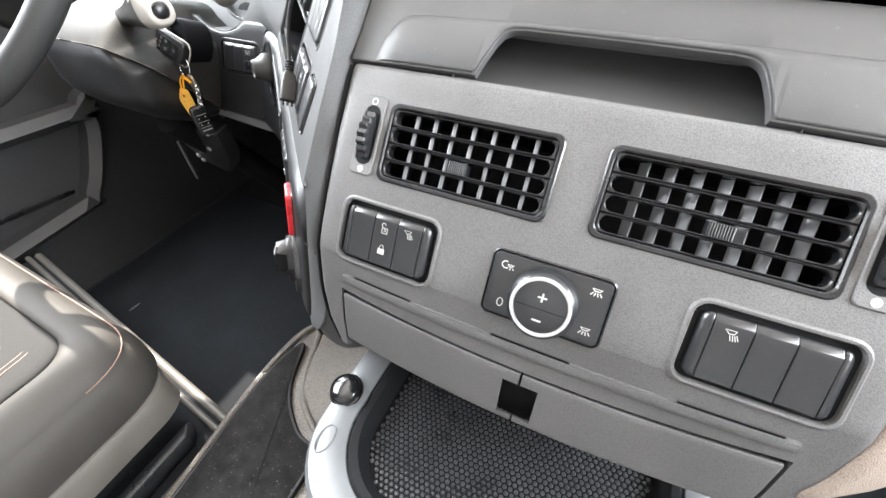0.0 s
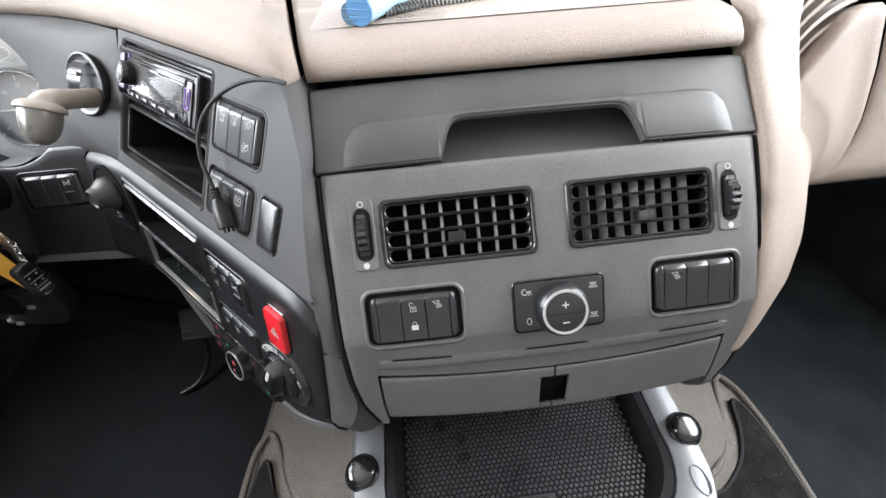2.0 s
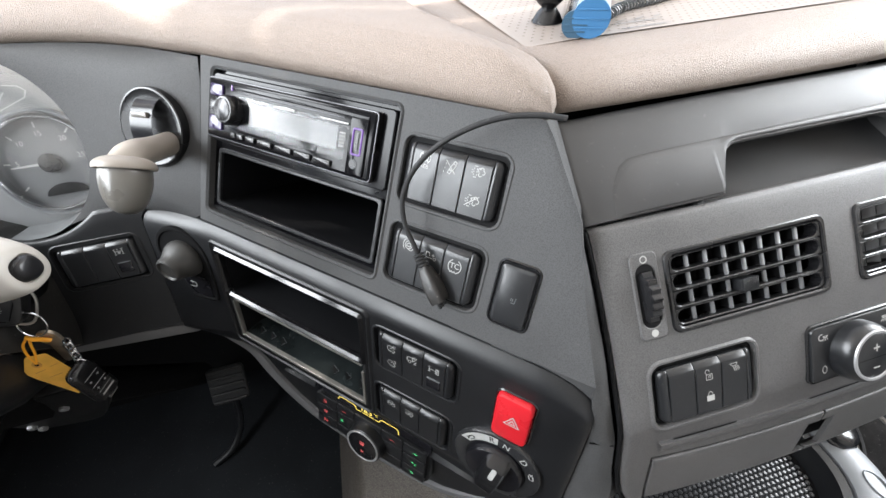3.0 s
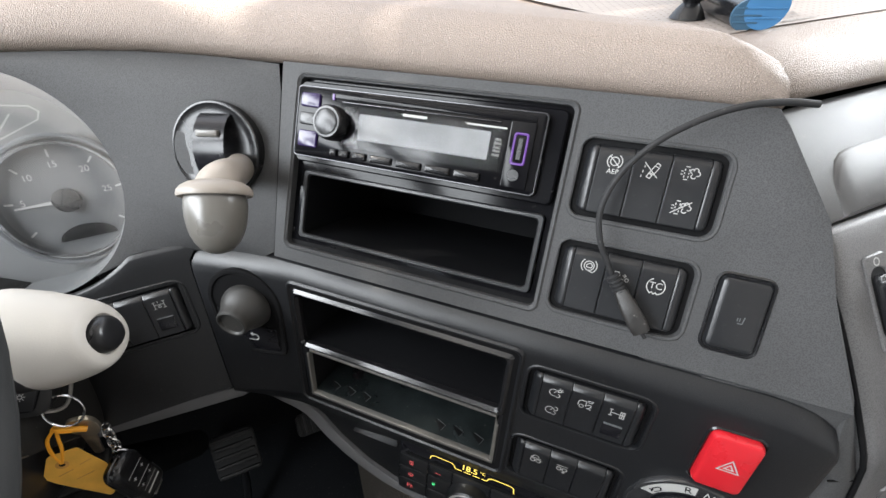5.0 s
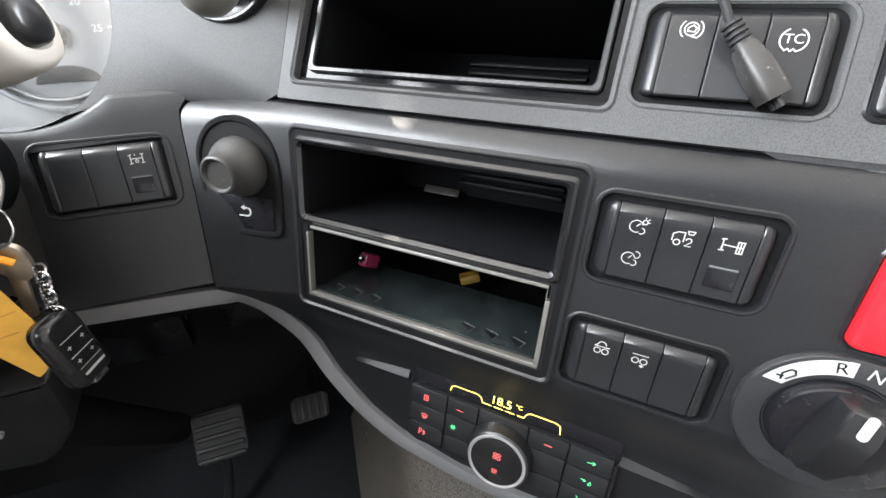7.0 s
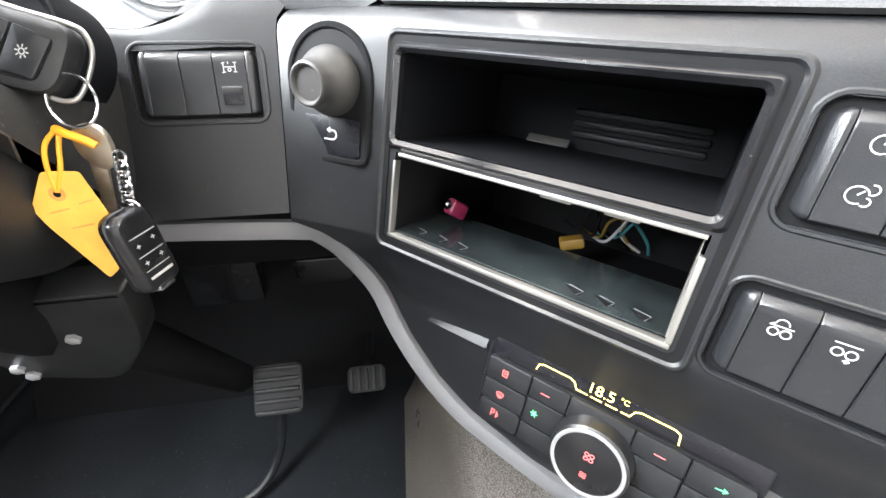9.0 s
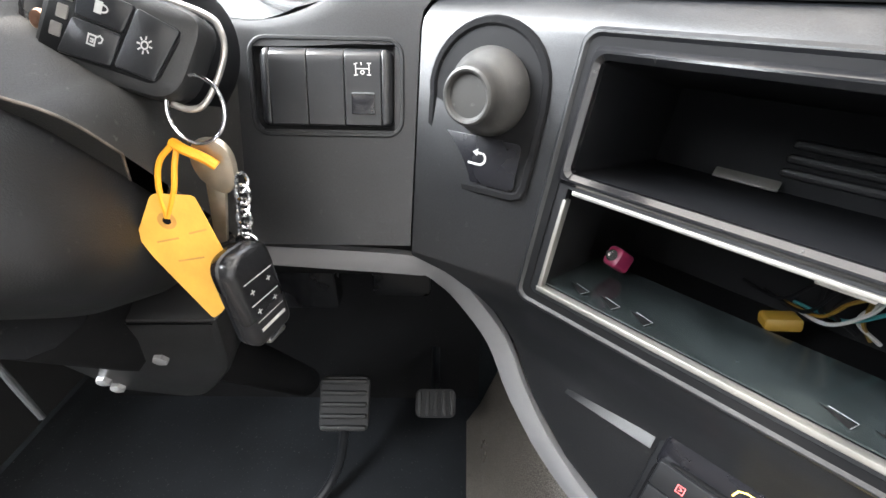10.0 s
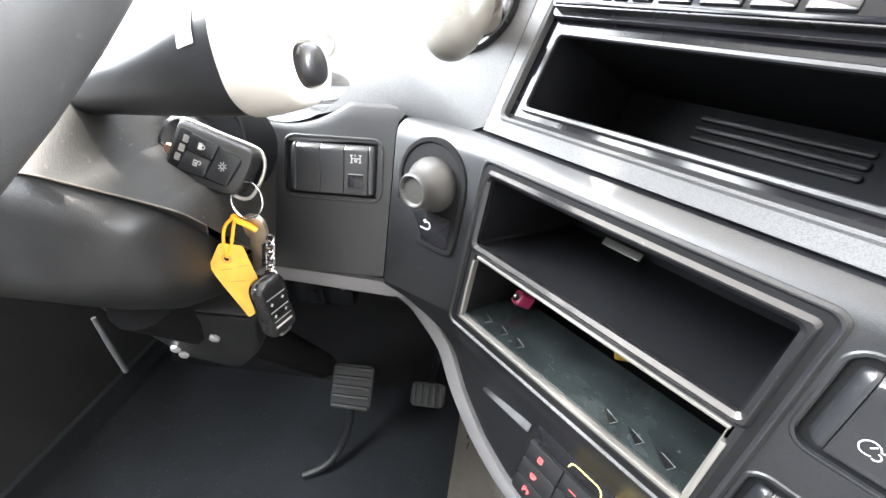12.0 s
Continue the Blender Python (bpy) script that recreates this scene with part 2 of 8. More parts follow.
def slab(bm, pts, w0, w1, bev=0.0, f=None, base=True):
    """A plate with the outline pts from w0 up to w1, its top edge bevelled."""
    rings = [ring(bm, pts, w0, f), ring(bm, pts, w1 - bev, f)]
    if bev:
        rings.append(ring(bm, offset(pts, bev * 0.35), w1 - bev * 0.3, f))
        rings.append(ring(bm, offset(pts, bev), w1, f))
    for a, b in zip(rings, rings[1:]):
        bridge(bm, a, b)
    bm.faces.new(rings[-1])
    if base:
        bm.faces.new(rings[0][::-1])
    return bm


def band(bm, outer, inner, w0, w1, bev=0.0, f=None, win=None):
    """A frame between two outlines of as many points."""
    win = w0 if win is None else win
    rings = [ring(bm, outer, w0, f), ring(bm, outer, w1 - bev, f)]
    if bev:
        rings += [ring(bm, offset(outer, bev), w1, f), ring(bm, offset(inner, -bev), w1, f)]
    rings += [ring(bm, inner, w1 - bev, f), ring(bm, inner, win, f)]
    for a, b in zip(rings, rings[1:]):
        bridge(bm, a, b)
    bridge(bm, rings[-1], rings[0])
    return bm


def lathe(bm, prof, n=28, m=Matrix.Identity(4), flute=0, depth=0.0):
    """A turned body round the local w axis; prof: (radius, height)."""
    rings = []
    for r, h in prof:
        rr = []
        for k in range(n):
            a = 2 * math.pi * k / n
            q = r * (1 - depth * (0.5 + 0.5 * math.cos(flute * a))) if flute else r
            rr.append(bm.verts.new(m @ Vector((q * math.cos(a), q * math.sin(a), h))))
        rings.append(rr)
    for a, b in zip(rings, rings[1:]):
        bridge(bm, a, b)
    bm.faces.new(rings[0][::-1])
    bm.faces.new(rings[-1])
    return bm


def smooth_line(pts, n=6, closed=False):
    """A Catmull-Rom line through the points."""
    p = [Vector(q) for q in pts]
    out = []
    m = len(p)
    for i in range(m if closed else m - 1):
        a, b, c, d = (p[(i - 1) % m] if closed or i else p[0] * 2 - p[1]), p[i], p[(i + 1) % m], (p[(i + 2) % m] if closed or i < m - 2 else p[-1] * 2 - p[-2])
        for k in range(n):
            t = k / n
            out.append(0.5 * ((2 * b) + (c - a) * t + (2 * a - 5 * b + 4 * c - d) * t * t + (3 * b - a - 3 * c + d) * t ** 3))
    if not closed:
        out.append(p[-1])
    return out


def tube(bm, pts, r, n=10, closed=False, flat=1.0):
    """A round bar along pts; r: one radius or one for each point."""
    p = [Vector(q) for q in pts]
    m = len(p)
    rad = r if isinstance(r, (list, tuple)) else [r] * m
    rings, side = [], None
    for i in range(m):
        t = (p[(i + 1) % m] - p[i - 1]) if closed or 0 < i < m - 1 else (p[1] - p[0] if i == 0 else p[-1] - p[-2])
        t.normalize()
        if side is None:
            side = t.orthogonal().normalized()
        side = (side - side.dot(t) * t).normalized()
        other = t.cross(side)
        rings.append([bm.verts.new(p[i] + rad[i] * (math.cos(2 * math.pi * k / n) * side + flat * math.sin(2 * math.pi * k / n) * other)) for k in range(n)])
    for i in range(m if closed else m - 1):
        bridge(bm, rings[i], rings[(i + 1) % m])
    if not closed:
        bm.faces.new(rings[0][::-1])
        bm.faces.new(rings[-1])
    return bm


def loft(bm, rows, closed=False):
    """A sheet through rows of points."""
    v = [[bm.verts.new(q) for q in row] for row in rows]
    for a, b in zip(v, v[1:]):
        bridge(bm, a, b, closed)
    return v


def sheet(bm, us, vs, pos, holes=(), t=0.003):
    """A panel over the grid us x vs, of thickness t, with openings (u0, u1, v0, v1) through it."""
    us = sorted(set(us) | {h[i] for h in holes for i in (0, 1) if us[0] < h[i] < us[-1]})
    vs = sorted(set(vs) | {h[i] for h in holes for i in (2, 3) if vs[0] < h[i] < vs[-1]})

    def solid(i, j):
        if not (0 <= i < len(us) - 1 and 0 <= j < len(vs) - 1):
            return False
        u, v = (us[i] + us[i + 1]) / 2, (vs[j] + vs[j + 1]) / 2
        return not any(h[0] < u < h[1] and h[2] < v < h[3] for h in holes)
    grid = {}

    def vert(i, j, k):
        if (i, j, k) not in grid:
            grid[i, j, k] = bm.verts.new(pos(us[i], vs[j], -t * k))
        return grid[i, j, k]
    for i in range(len(us) - 1):
        for j in range(len(vs) - 1):
            if not solid(i, j):
                continue
            bm.faces.new((vert(i, j, 0), vert(i + 1, j, 0), vert(i + 1, j + 1, 0), vert(i, j + 1, 0)))
            bm.faces.new((vert(i, j, 1), vert(i, j + 1, 1), vert(i + 1, j + 1, 1), vert(i + 1, j, 1)))
            for di, dj, a, b in ((-1, 0, (i, j), (i, j + 1)), (1, 0, (i + 1, j), (i + 1, j + 1)), (0, -1, (i, j), (i + 1, j)), (0, 1, (i, j + 1), (i + 1, j + 1))):
                if not solid(i + di, j + dj):
                    bm.faces.new((vert(*a, 0), vert(*b, 0), vert(*b, 1), vert(*a, 1)))
    return bm


def stroke(bm, pts, width, w=0.0, closed=False, m=Matrix.Identity(4)):
    """A printed line along pts."""
    p = [Vector(q) for q in pts]
    n = len(p)
    if n < 2:
        return bm
    left, right = [], []
    for i in range(n):
        a = p[i] - p[i - 1] if (i or closed) else p[1] - p[0]
        b = p[(i + 1) % n] - p[i] if (i < n - 1 or closed) else p[-1] - p[-2]
        a.normalize(), b.normalize()
        q = Vector((-a.y - b.y, a.x + b.x))
        q = q / max(0.5, q.length_squared / 2) if q.length > 1e-6 else Vector((-a.y, a.x))
        left.append(bm.verts.new(m @ Vector((p[i].x + q.x * width / 2, p[i].y + q.y * width / 2, w))))
        right.append(bm.verts.new(m @ Vector((p[i].x - q.x * width / 2, p[i].y - q.y * width / 2, w))))
    for i in range(n if closed else n - 1):
        k = (i + 1) % n
        bm.faces.new((left[i], right[i], right[k], left[k]))
    return bm


def arc(cx, cy, r, a0, a1, n=12, ry=None):
    ry = r if ry is None else ry
    return [(cx + r * math.cos(radians(a0 + (a1 - a0) * k / n)), cy + ry * math.sin(radians(a0 + (a1 - a0) * k / n))) for k in range(n + 1)]


def lettering(name, body, size, mat, parent, m, align="CENTER"):
    """Words as a flat mesh in the built-in font."""
    cu = bpy.data.curves.new(name, "FONT")
    cu.body, cu.size, cu.align_x, cu.align_y = body, size, align, "CENTER"
    tmp = new(name, cu)
    bpy.context.view_layer.update()
    me = bpy.data.meshes.new_from_object(tmp.evaluated_get(bpy.context.evaluated_depsgraph_get()))
    bpy.data.objects.remove(tmp)
    bpy.data.curves.remove(cu)
    me.materials.clear()
    me.materials.append(mat)
    ob = new(name, me)
    ob.parent, ob.matrix_basis = parent, m
    return ob


K7 = 0.70711
A = plane((0, -0.0335, 0.733), (1, 0, 0), (0, 0.6, 0.8))
T = plane((0, 0.0495, 0.823), (1, 0, 0), (0, 0.059, 0.052))
B1 = plane((-0.3712, 0.1803, 0.785), (K7, -K7, 0), (0.403, 0.403, 1))
B2 = plane((-0.3925, 0.1167, 0.645), (K7, -K7, 0), (0.1414, 0.1414, 1))
D = plane((-0.6, 0.262, 0.668), (1, 0, 0), (0, 0.38, 1))
KL = plane((-0.66, 0.322, 0.79), (1, 0, 0), (0, 0.44, 1))
LV = plane((-0.492, 0.29, 0.79), (0.85, -0.5, 0), (0.2, 0.42, 1))


def lerp(x, *pairs):
    """Straight lines between (x, y) pairs."""
    return float(np.interp(x, [p[0] for p in pairs], [p[1] for p in pairs]))


def bulge(u, v):
    """How far the console's face lies behind its middle plane."""
    return -0.65 * v * v - 0.16 * u * u - 0.3 * max(0.0, -v - 0.06)


def on_console(u, v, w=0.0):
    """A frame on the curved face of the console."""
    return A @ Matrix.Translation((u, v, bulge(u, v) + w)) @ Matrix.Rotation(math.atan(1.3 * v) * -1, 4, "X") @ Matrix.Rotation(math.atan(0.32 * u), 4, "Y")


def steps(a, b, n):
    return [a + (b - a) * k / n for k in range(n + 1)]


# ---- cab shell, ground ----
def wall(name, label, pts, d, mat, holes=None):
    """A flat lining with thickness along d."""
    bm = bmesh.new()
    a = [bm.verts.new(p) for p in pts]
    b = [bm.verts.new(Vector(p) + Vector(d)) for p in pts]
    bm.faces.new(a)
    bm.faces.new(b[::-1])
    bridge(bm, a, b)
    return tagged(part(name, bm, mat, smooth=0), label, "wall", kind="structure")


def pierced(name, label, o, u, v, us, vs, holes, mat, t=0.04):
    bm = bmesh.new()
    m = plane(o, u, v)
    sheet(bm, us, vs, lambda a, b, c: m @ Vector((a, b, c)), holes, t)
    return tagged(part(name, bm, mat, smooth=0), label, "wall", kind="structure")


bm = bmesh.new()
loft(bm, [[(-400, -400, -1.2), (400, -400, -1.2)], [(-400, 400, -1.2), (400, 400, -1.2)]])
tagged(part("ground", bm, ASPHALT, smooth=0), "grey asphalt yard outside the cab", "ground", kind="structure")
wall("floor", "black rubber cab floor", [(-1.3, -1.3, 0.0), (1.2, -1.3, 0.0), (1.2, 0.85, 0.0), (-1.3, 0.85, 0.0)], (0, 0, -0.04), FLOORM)
wall("ceiling", "pale fabric cab roof lining", [(-1.3, -1.3, 1.85), (1.2, -1.3, 1.85), (1.2, 0.62, 1.85), (-1.3, 0.62, 1.85)], (0, 0, 0.04), SHELL)
# the rear wall is out of view and acts as a pale reflector
wall("wall_rear", "unseen rear cab lining, pale to bounce light forwards", [(-1.3, -1.3, 0.0), (1.2, -1.3, 0.0), (1.2, -1.3, 1.85), (-1.3, -1.3, 1.85)], (0, -0.04, 0), REARSHELL)
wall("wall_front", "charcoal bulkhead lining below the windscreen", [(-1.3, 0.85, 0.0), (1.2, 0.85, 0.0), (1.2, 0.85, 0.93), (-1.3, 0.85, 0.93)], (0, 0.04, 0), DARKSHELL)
# out of view; opening narrowed at the left to keep sun off the radio panel
pierced("wall_windscreen", "pale unseen windscreen surround, left side widened to block sun", (-0.05, 0.87, 0.93), (1, 0, 0), (0, -0.24, 0.92), [-1.25, 1.25], [0, 0.96], [(-1.02, 1.15, 0.05, 0.88)], SHELL, 0.03)
pierced("wall_east", "pale passenger door lining above a charcoal lower panel", (1.2, 0, 0), (0, -1, 0), (0, 0, 1), [-0.9, 1.3], [0, 1.87], [(-0.6, 0.45, 0.98, 1.66)], SHELL)


wall("lining_east", "charcoal lower passenger door lining", [(1.18, -1.2, 0.0), (1.18, 0.84, 0.0), (1.18, 0.84, 0.86), (1.18, -1.2, 0.86)], (-0.02, 0, 0), FLOORM)


# ---- centre console ----
def flank(u, v):
    s = lerp(v, (-0.155, 0.985), (-0.125, 1.0))
    e = lerp(v, (-0.155, 0.161), (-0.142, 0.168), (-0.128, 0.175), (-0.1, 0.180), (-0.05, 0.1815), (0.0, 0.182), (0.082, 0.183))
    if abs(u) <= 0.1582:
        return u * s
    k = (abs(u) - 0.1582) / (0.1825 - 0.1582)
    return math.copysign(0.1582 * s + k * (e - 0.1582 * s), u)


def face_pos(u, v, w):
    x = flank(u, v)
    edge = max(0.0, (abs(u) - 0.176) / 0.0065)
    top = max(0.0, (v - 0.078) / 0.004)
    if v < -0.07 and abs(u) < 0.1582:
        # the edge over the flaps sags in the middle
        v -= 0.0105 * (1 - (u / 0.1582) ** 2) * min(1.0, (-0.07 - v) / 0.0225)
    return A @ Vector((x, v, bulge(x, v) + w - 0.003 * edge * edge - 0.0025 * top * top))


def well(u, v, w, h):
    """The opening behind a sunken switch."""
    return (u - w / 2 - 0.0029, u + w / 2 + 0.0029, v - h / 2 - 0.0027, v + h / 2 + 0.0027)


V1, V2 = (-0.1378, -0.0145, 0.0032, 0.0562), (0.0142, 0.1382, 0.0038, 0.0568)
console = thing("centre_console", "grey grained plastic centre console with two storage flaps", "console")
bm = bmesh.new()
sheet(bm, [-0.1825, -0.181, -0.179, -0.176] + steps(-0.17, 0.17, 34) + [0.176, 0.179, 0.181, 0.1825], steps(-0.152, 0.078, 28) + [0.0795, 0.081, 0.082], face_pos,
      [V1, V2, (-0.1582, 0.1582, -0.2, -0.0925), well(-0.1198, -0.0398, 0.0735, 0.0400), well(0.1208, -0.0392, 0.0735, 0.0410)], 0.006)
part("front_panel", bm, GREY, console)
# side walls and underside of the console
for sx in (-1, 1):
    bm = bmesh.new()
    rows = []
    for v in steps(-0.152, 0.082, 16):
        x = flank(0.1825 * sx, v)
        p = A @ Vector((x - 0.002 * sx, v, bulge(x, v) - 0.004))
        rows.append([p, p + Vector((0, 0.06, 0)), p + Vector((0, 0.34, 0))])
    loft(bm, rows)
    part("side_wall", bm, BLACK, console)
bm = bmesh.new()
slab(bm, [(-0.155, -0.05), (0.155, -0.05), (0.155, 0.3), (-0.155, 0.3)], 0.560, 0.575)
part("underside", bm, BLACK, console)


def flap_pos(u, v, w):
    """A storage flap: v from 0 at its upper edge to 1 at its lower one."""
    top, low = -0.1054 + 0.37 * u * u, -0.1575 + 0.45 * u * u
    y = top + (low - top) * v
    x = u * lerp(y, (-0.155, 0.985), (-0.125, 1.0))
    curl, lip = max(0.0, (v - 0.9) / 0.1), max(0.0, 1 - v / 0.03)
    side = max(0.0, (abs(u) - 0.1545) / 0.002)
    return A @ Vector((x, y, bulge(x, y) + w + 0.0006 - 0.007 * curl * curl - 0.0015 * lip * lip - 0.0012 * side * side))


for sx, hole in ((-1, (-0.0128, 0.01, 0.19, 0.84)), (1, (-0.01, 0.0140, 0.19, 0.84))):
    bm = bmesh.new()
    us = steps(0.0010, 0.1540, 22) + [0.1549, 0.1558]
    us = [-u for u in us[::-1]] if sx < 0 else us
    sheet(bm, us, [0.0, 0.015, 0.03] + steps(0.1, 0.9, 9) + [0.93, 0.965, 1.0], flap_pos, [hole], 0.004)
    part("storage_flap", bm, GREY, console)
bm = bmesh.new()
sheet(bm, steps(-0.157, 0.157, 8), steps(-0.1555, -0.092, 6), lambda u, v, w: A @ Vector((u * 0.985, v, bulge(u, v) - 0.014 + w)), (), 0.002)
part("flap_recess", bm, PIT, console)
# black tubes painted in for the shaded seams down both sides of the face
for sx in (-1, 1):
    bm = bmesh.new()
    tube(bm, [face_pos(0.1825 * sx, v, 0.0) + Vector((0.0022 * sx, 0.0005, 0.0)) for v in steps(-0.150, 0.080, 24)], 0.0016, 8)
    part("edge_seam", bm, PIT, console)
# card ledge with three slots above the flaps
bm = bmesh.new()
ledge = [(u, -0.0822 + 0.15 * u * u) for u in steps(-0.1545, 0.1545, 40)]
rows = []
for dv, dw in ((0.0040, -0.0004), (0.0022, 0.0005), (0.0, 0.0005), (-0.0003, 0.0026), (-0.0030, 0.0019), (-0.0062, 0.0005), (-0.0070, -0.0004)):
    rows.append([A @ Vector((u, v + dv, bulge(u, v) + dw)) for u, v in ledge])
loft(bm, rows)
part("card_ledge", bm, GREY, console)
for u0, u1 in ((-0.1436, -0.0921), (-0.0274, 0.027), (0.0915, 0.1467)):
    bm = bmesh.new()
    loft(bm, [[A @ Vector((u, -0.0822 + 0.15 * u * u + d, bulge(u, -0.0822 + 0.15 * u * u + d) + 0.0009)) for u in steps(u0, u1, 8)] for d in (0.0017, 0.0001)])
    part("card_slot", bm, PIT, console)

# upper trim with the grip opening
def grip_edge(u, d=0.0):
    """Lower edge of the trim: straight, with the grip opening cut into it."""
    if abs(u) > 0.0840 + d:
        return -0.0375 + d
    return d + lerp(u / (1 + d * 9), (-0.0840, -0.0375), (-0.0815, -0.028), (-0.0765, -0.0135), (-0.073, -0.0075), (-0.0675, -0.0045), (-0.06, -0.0038), (0.06, -0.0045), (0.068, -0.0052), (0.0735, -0.0085), (0.077, -0.0145), (0.082, -0.028), (0.0840, -0.0375))


def on_trim(u, v, w):
    return T @ Vector((u, v, w - 0.16 * u * u))


def trim_stations(half):
    cuts = [0.0600, 0.064, 0.0675, 0.070, 0.073, 0.075, 0.0765, 0.079, 0.0815, 0.083, 0.0840, 0.0842, 0.086, 0.0865, 0.088]
    side = steps(0.0, 0.056, 7) + cuts + steps(0.094, half - 0.004, 10) + [half - 0.0015, half - 0.0004, half]
    return [-u for u in side[:0:-1]] + side


bm = bmesh.new()
rows = []
for u in trim_stations(0.186):
    top, low = 0.031 - 0.0006 * u / 0.186, grip_edge(u)
    drop = 0.0014 * max(0.0, (abs(u) - 0.1845) / 0.0015) ** 2
    rows.append([on_trim(u, v, w - drop) for v, w in ((low, -0.006), (low, -0.0012), (low + 0.0004, -0.0004), (low + 0.0013, 0.0), (top * 0.5, 0.0), (top - 0.0015, 0.0), (top, -0.0003), (top + 0.0016, -0.0014), (top + 0.0028, -0.0034), (top + 0.0036, -0.0065), (top + 0.0042, -0.02))])
loft(bm, rows)
for row in (rows[0], rows[-1]):
    bm.faces.new([bm.verts.new(p) for p in row])
bmesh.ops.recalc_face_normals(bm, faces=bm.faces)
part("upper_trim", bm, TRIMTOP, console)
bm = bmesh.new()
rows = []
for u in trim_stations(0.1635):
    top = lerp(u, (-0.1635, -0.034), (-0.1615, -0.02), (-0.157, -0.0075), (-0.149, -0.0005), (-0.138, 0.001), (0.143, 0.003), (0.152, 0.0005), (0.159, -0.0075), (0.162, -0.02), (0.1635, -0.034))
    low = grip_edge(u, 0.0013)
    top = max(top, low + 0.0015)
    k = min(1.0, (0.1635 - abs(u)) / 0.010, (top - low) / 0.006)
    k = 0.0018 * k * k * (3 - 2 * k)
    g = min(0.006, (top - low) * 0.45)
    rows.append([on_trim(u, v, w) for v, w in ((low, 0.0002), (low + 0.0004, k * 0.7), (low + 0.0012, k), (top - g, k), (top - g * 0.66, k * 0.75), (top - g * 0.33, k * 0.28), (top, 0.0001), (top + 0.0005, -0.001))])
loft(bm, rows)
bmesh.ops.recalc_face_normals(bm, faces=bm.faces)
part("raised_field", bm, TRIMTOP, console, smooth=60)
# the tray behind the grip opening
bm = bmesh.new()
rows = []
for v, w in ((-0.043, -0.004), (-0.041, -0.009), (-0.034, -0.017), (-0.02, -0.026), (-0.004, -0.033), (0.012, -0.036), (0.02, -0.03)):
    rows.append([T @ Vector((u, v, w)) for u in steps(-0.115, 0.115, 16)])
loft(bm, rows)
part("grip_recess", bm, TRIMTOP, console)
for sx in (-1, 1):
    bm = bmesh.new()
    loft(bm, [[T @ Vector((0.1 * sx, -0.045, w)), T @ Vector((0.1 * sx, 0.02, w))] for w in (-0.003, -0.04)])
    part("recess_cheek", bm, GREY, console)


# ---- air vents ----
def air_vent(box, sweep, label):
    """A dash outlet: four rows of openings in front of seven upright vanes."""
    u, v = (box[0] + box[1]) / 2, (box[2] + box[3]) / 2
    w, h = box[1] - box[0], box[3] - box[2]
    ob = thing("air_vent", label, "air vent", on_console(u, v), "dashboard air vents")
    bm = bmesh.new()
    band(bm, rrect(w + 0.003, h + 0.003, 0.0065), rrect(w - 0.004, h - 0.004, 0.0055), -0.012, 0.0006, 0.0009)
    part("frame", bm, SATIN, ob)
    # near-black duct: the shade inside is put into its colour
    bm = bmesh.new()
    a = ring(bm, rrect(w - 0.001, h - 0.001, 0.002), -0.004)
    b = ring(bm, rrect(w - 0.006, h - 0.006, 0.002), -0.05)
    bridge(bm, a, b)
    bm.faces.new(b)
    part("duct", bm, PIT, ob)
    ch = (h - 0.005) / 4
    for k in range(4):
        y = -h / 2 + 0.0025 + ch * (k + 0.5)
        bm = bmesh.new()
        band(bm, rrect(w - 0.0045, ch - 0.0002, 0.0006, 0, y), rrect(w - 0.0085, ch - 0.0026, (ch - 0.0027) / 2, 0, y), -0.009, -0.0012 + 0.0003 * k, 0.0007)
        part("slat", bm, SATIN, ob)
    # straight vanes: shade painted as black sides, light as pale front edges
    for k in range(7):
        x = -w / 2 + 0.0195 + (w - 0.036) * k / 6
        bm = bmesh.new()
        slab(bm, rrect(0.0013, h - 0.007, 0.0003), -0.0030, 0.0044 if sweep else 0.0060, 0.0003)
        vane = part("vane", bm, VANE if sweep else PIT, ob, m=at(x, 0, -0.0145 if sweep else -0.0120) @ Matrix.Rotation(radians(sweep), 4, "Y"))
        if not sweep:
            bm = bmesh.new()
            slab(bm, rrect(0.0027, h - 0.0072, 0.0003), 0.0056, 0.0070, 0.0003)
            part("vane_edge", bm, VANE, vane, "front edge with its light painted pale")
    bm = bmesh.new()
    slab(bm, rrect(0.0135, 0.0084, 0.001), -0.008, 0.0003, 0.0004)
    tab = part("tab", bm, SWITCH, ob, m=at(0.0035 if sweep else -0.002, -h / 8 - 0.0005, 0))
    for k in range(9):
        bm = bmesh.new()
        slab(bm, rrect(0.0009, 0.0086, 0.0003, -0.0056 + 0.0014 * k, 0), -0.004, 0.0015, 0.0003)
        part("tab_rib", bm, SWITCH, tab)
    return ob


air_vent(V1, 0, "black plastic dash air vent, vanes straight, in the console")
air_vent(V2, 42, "black plastic dash air vent, vanes turned sideways, in the console")


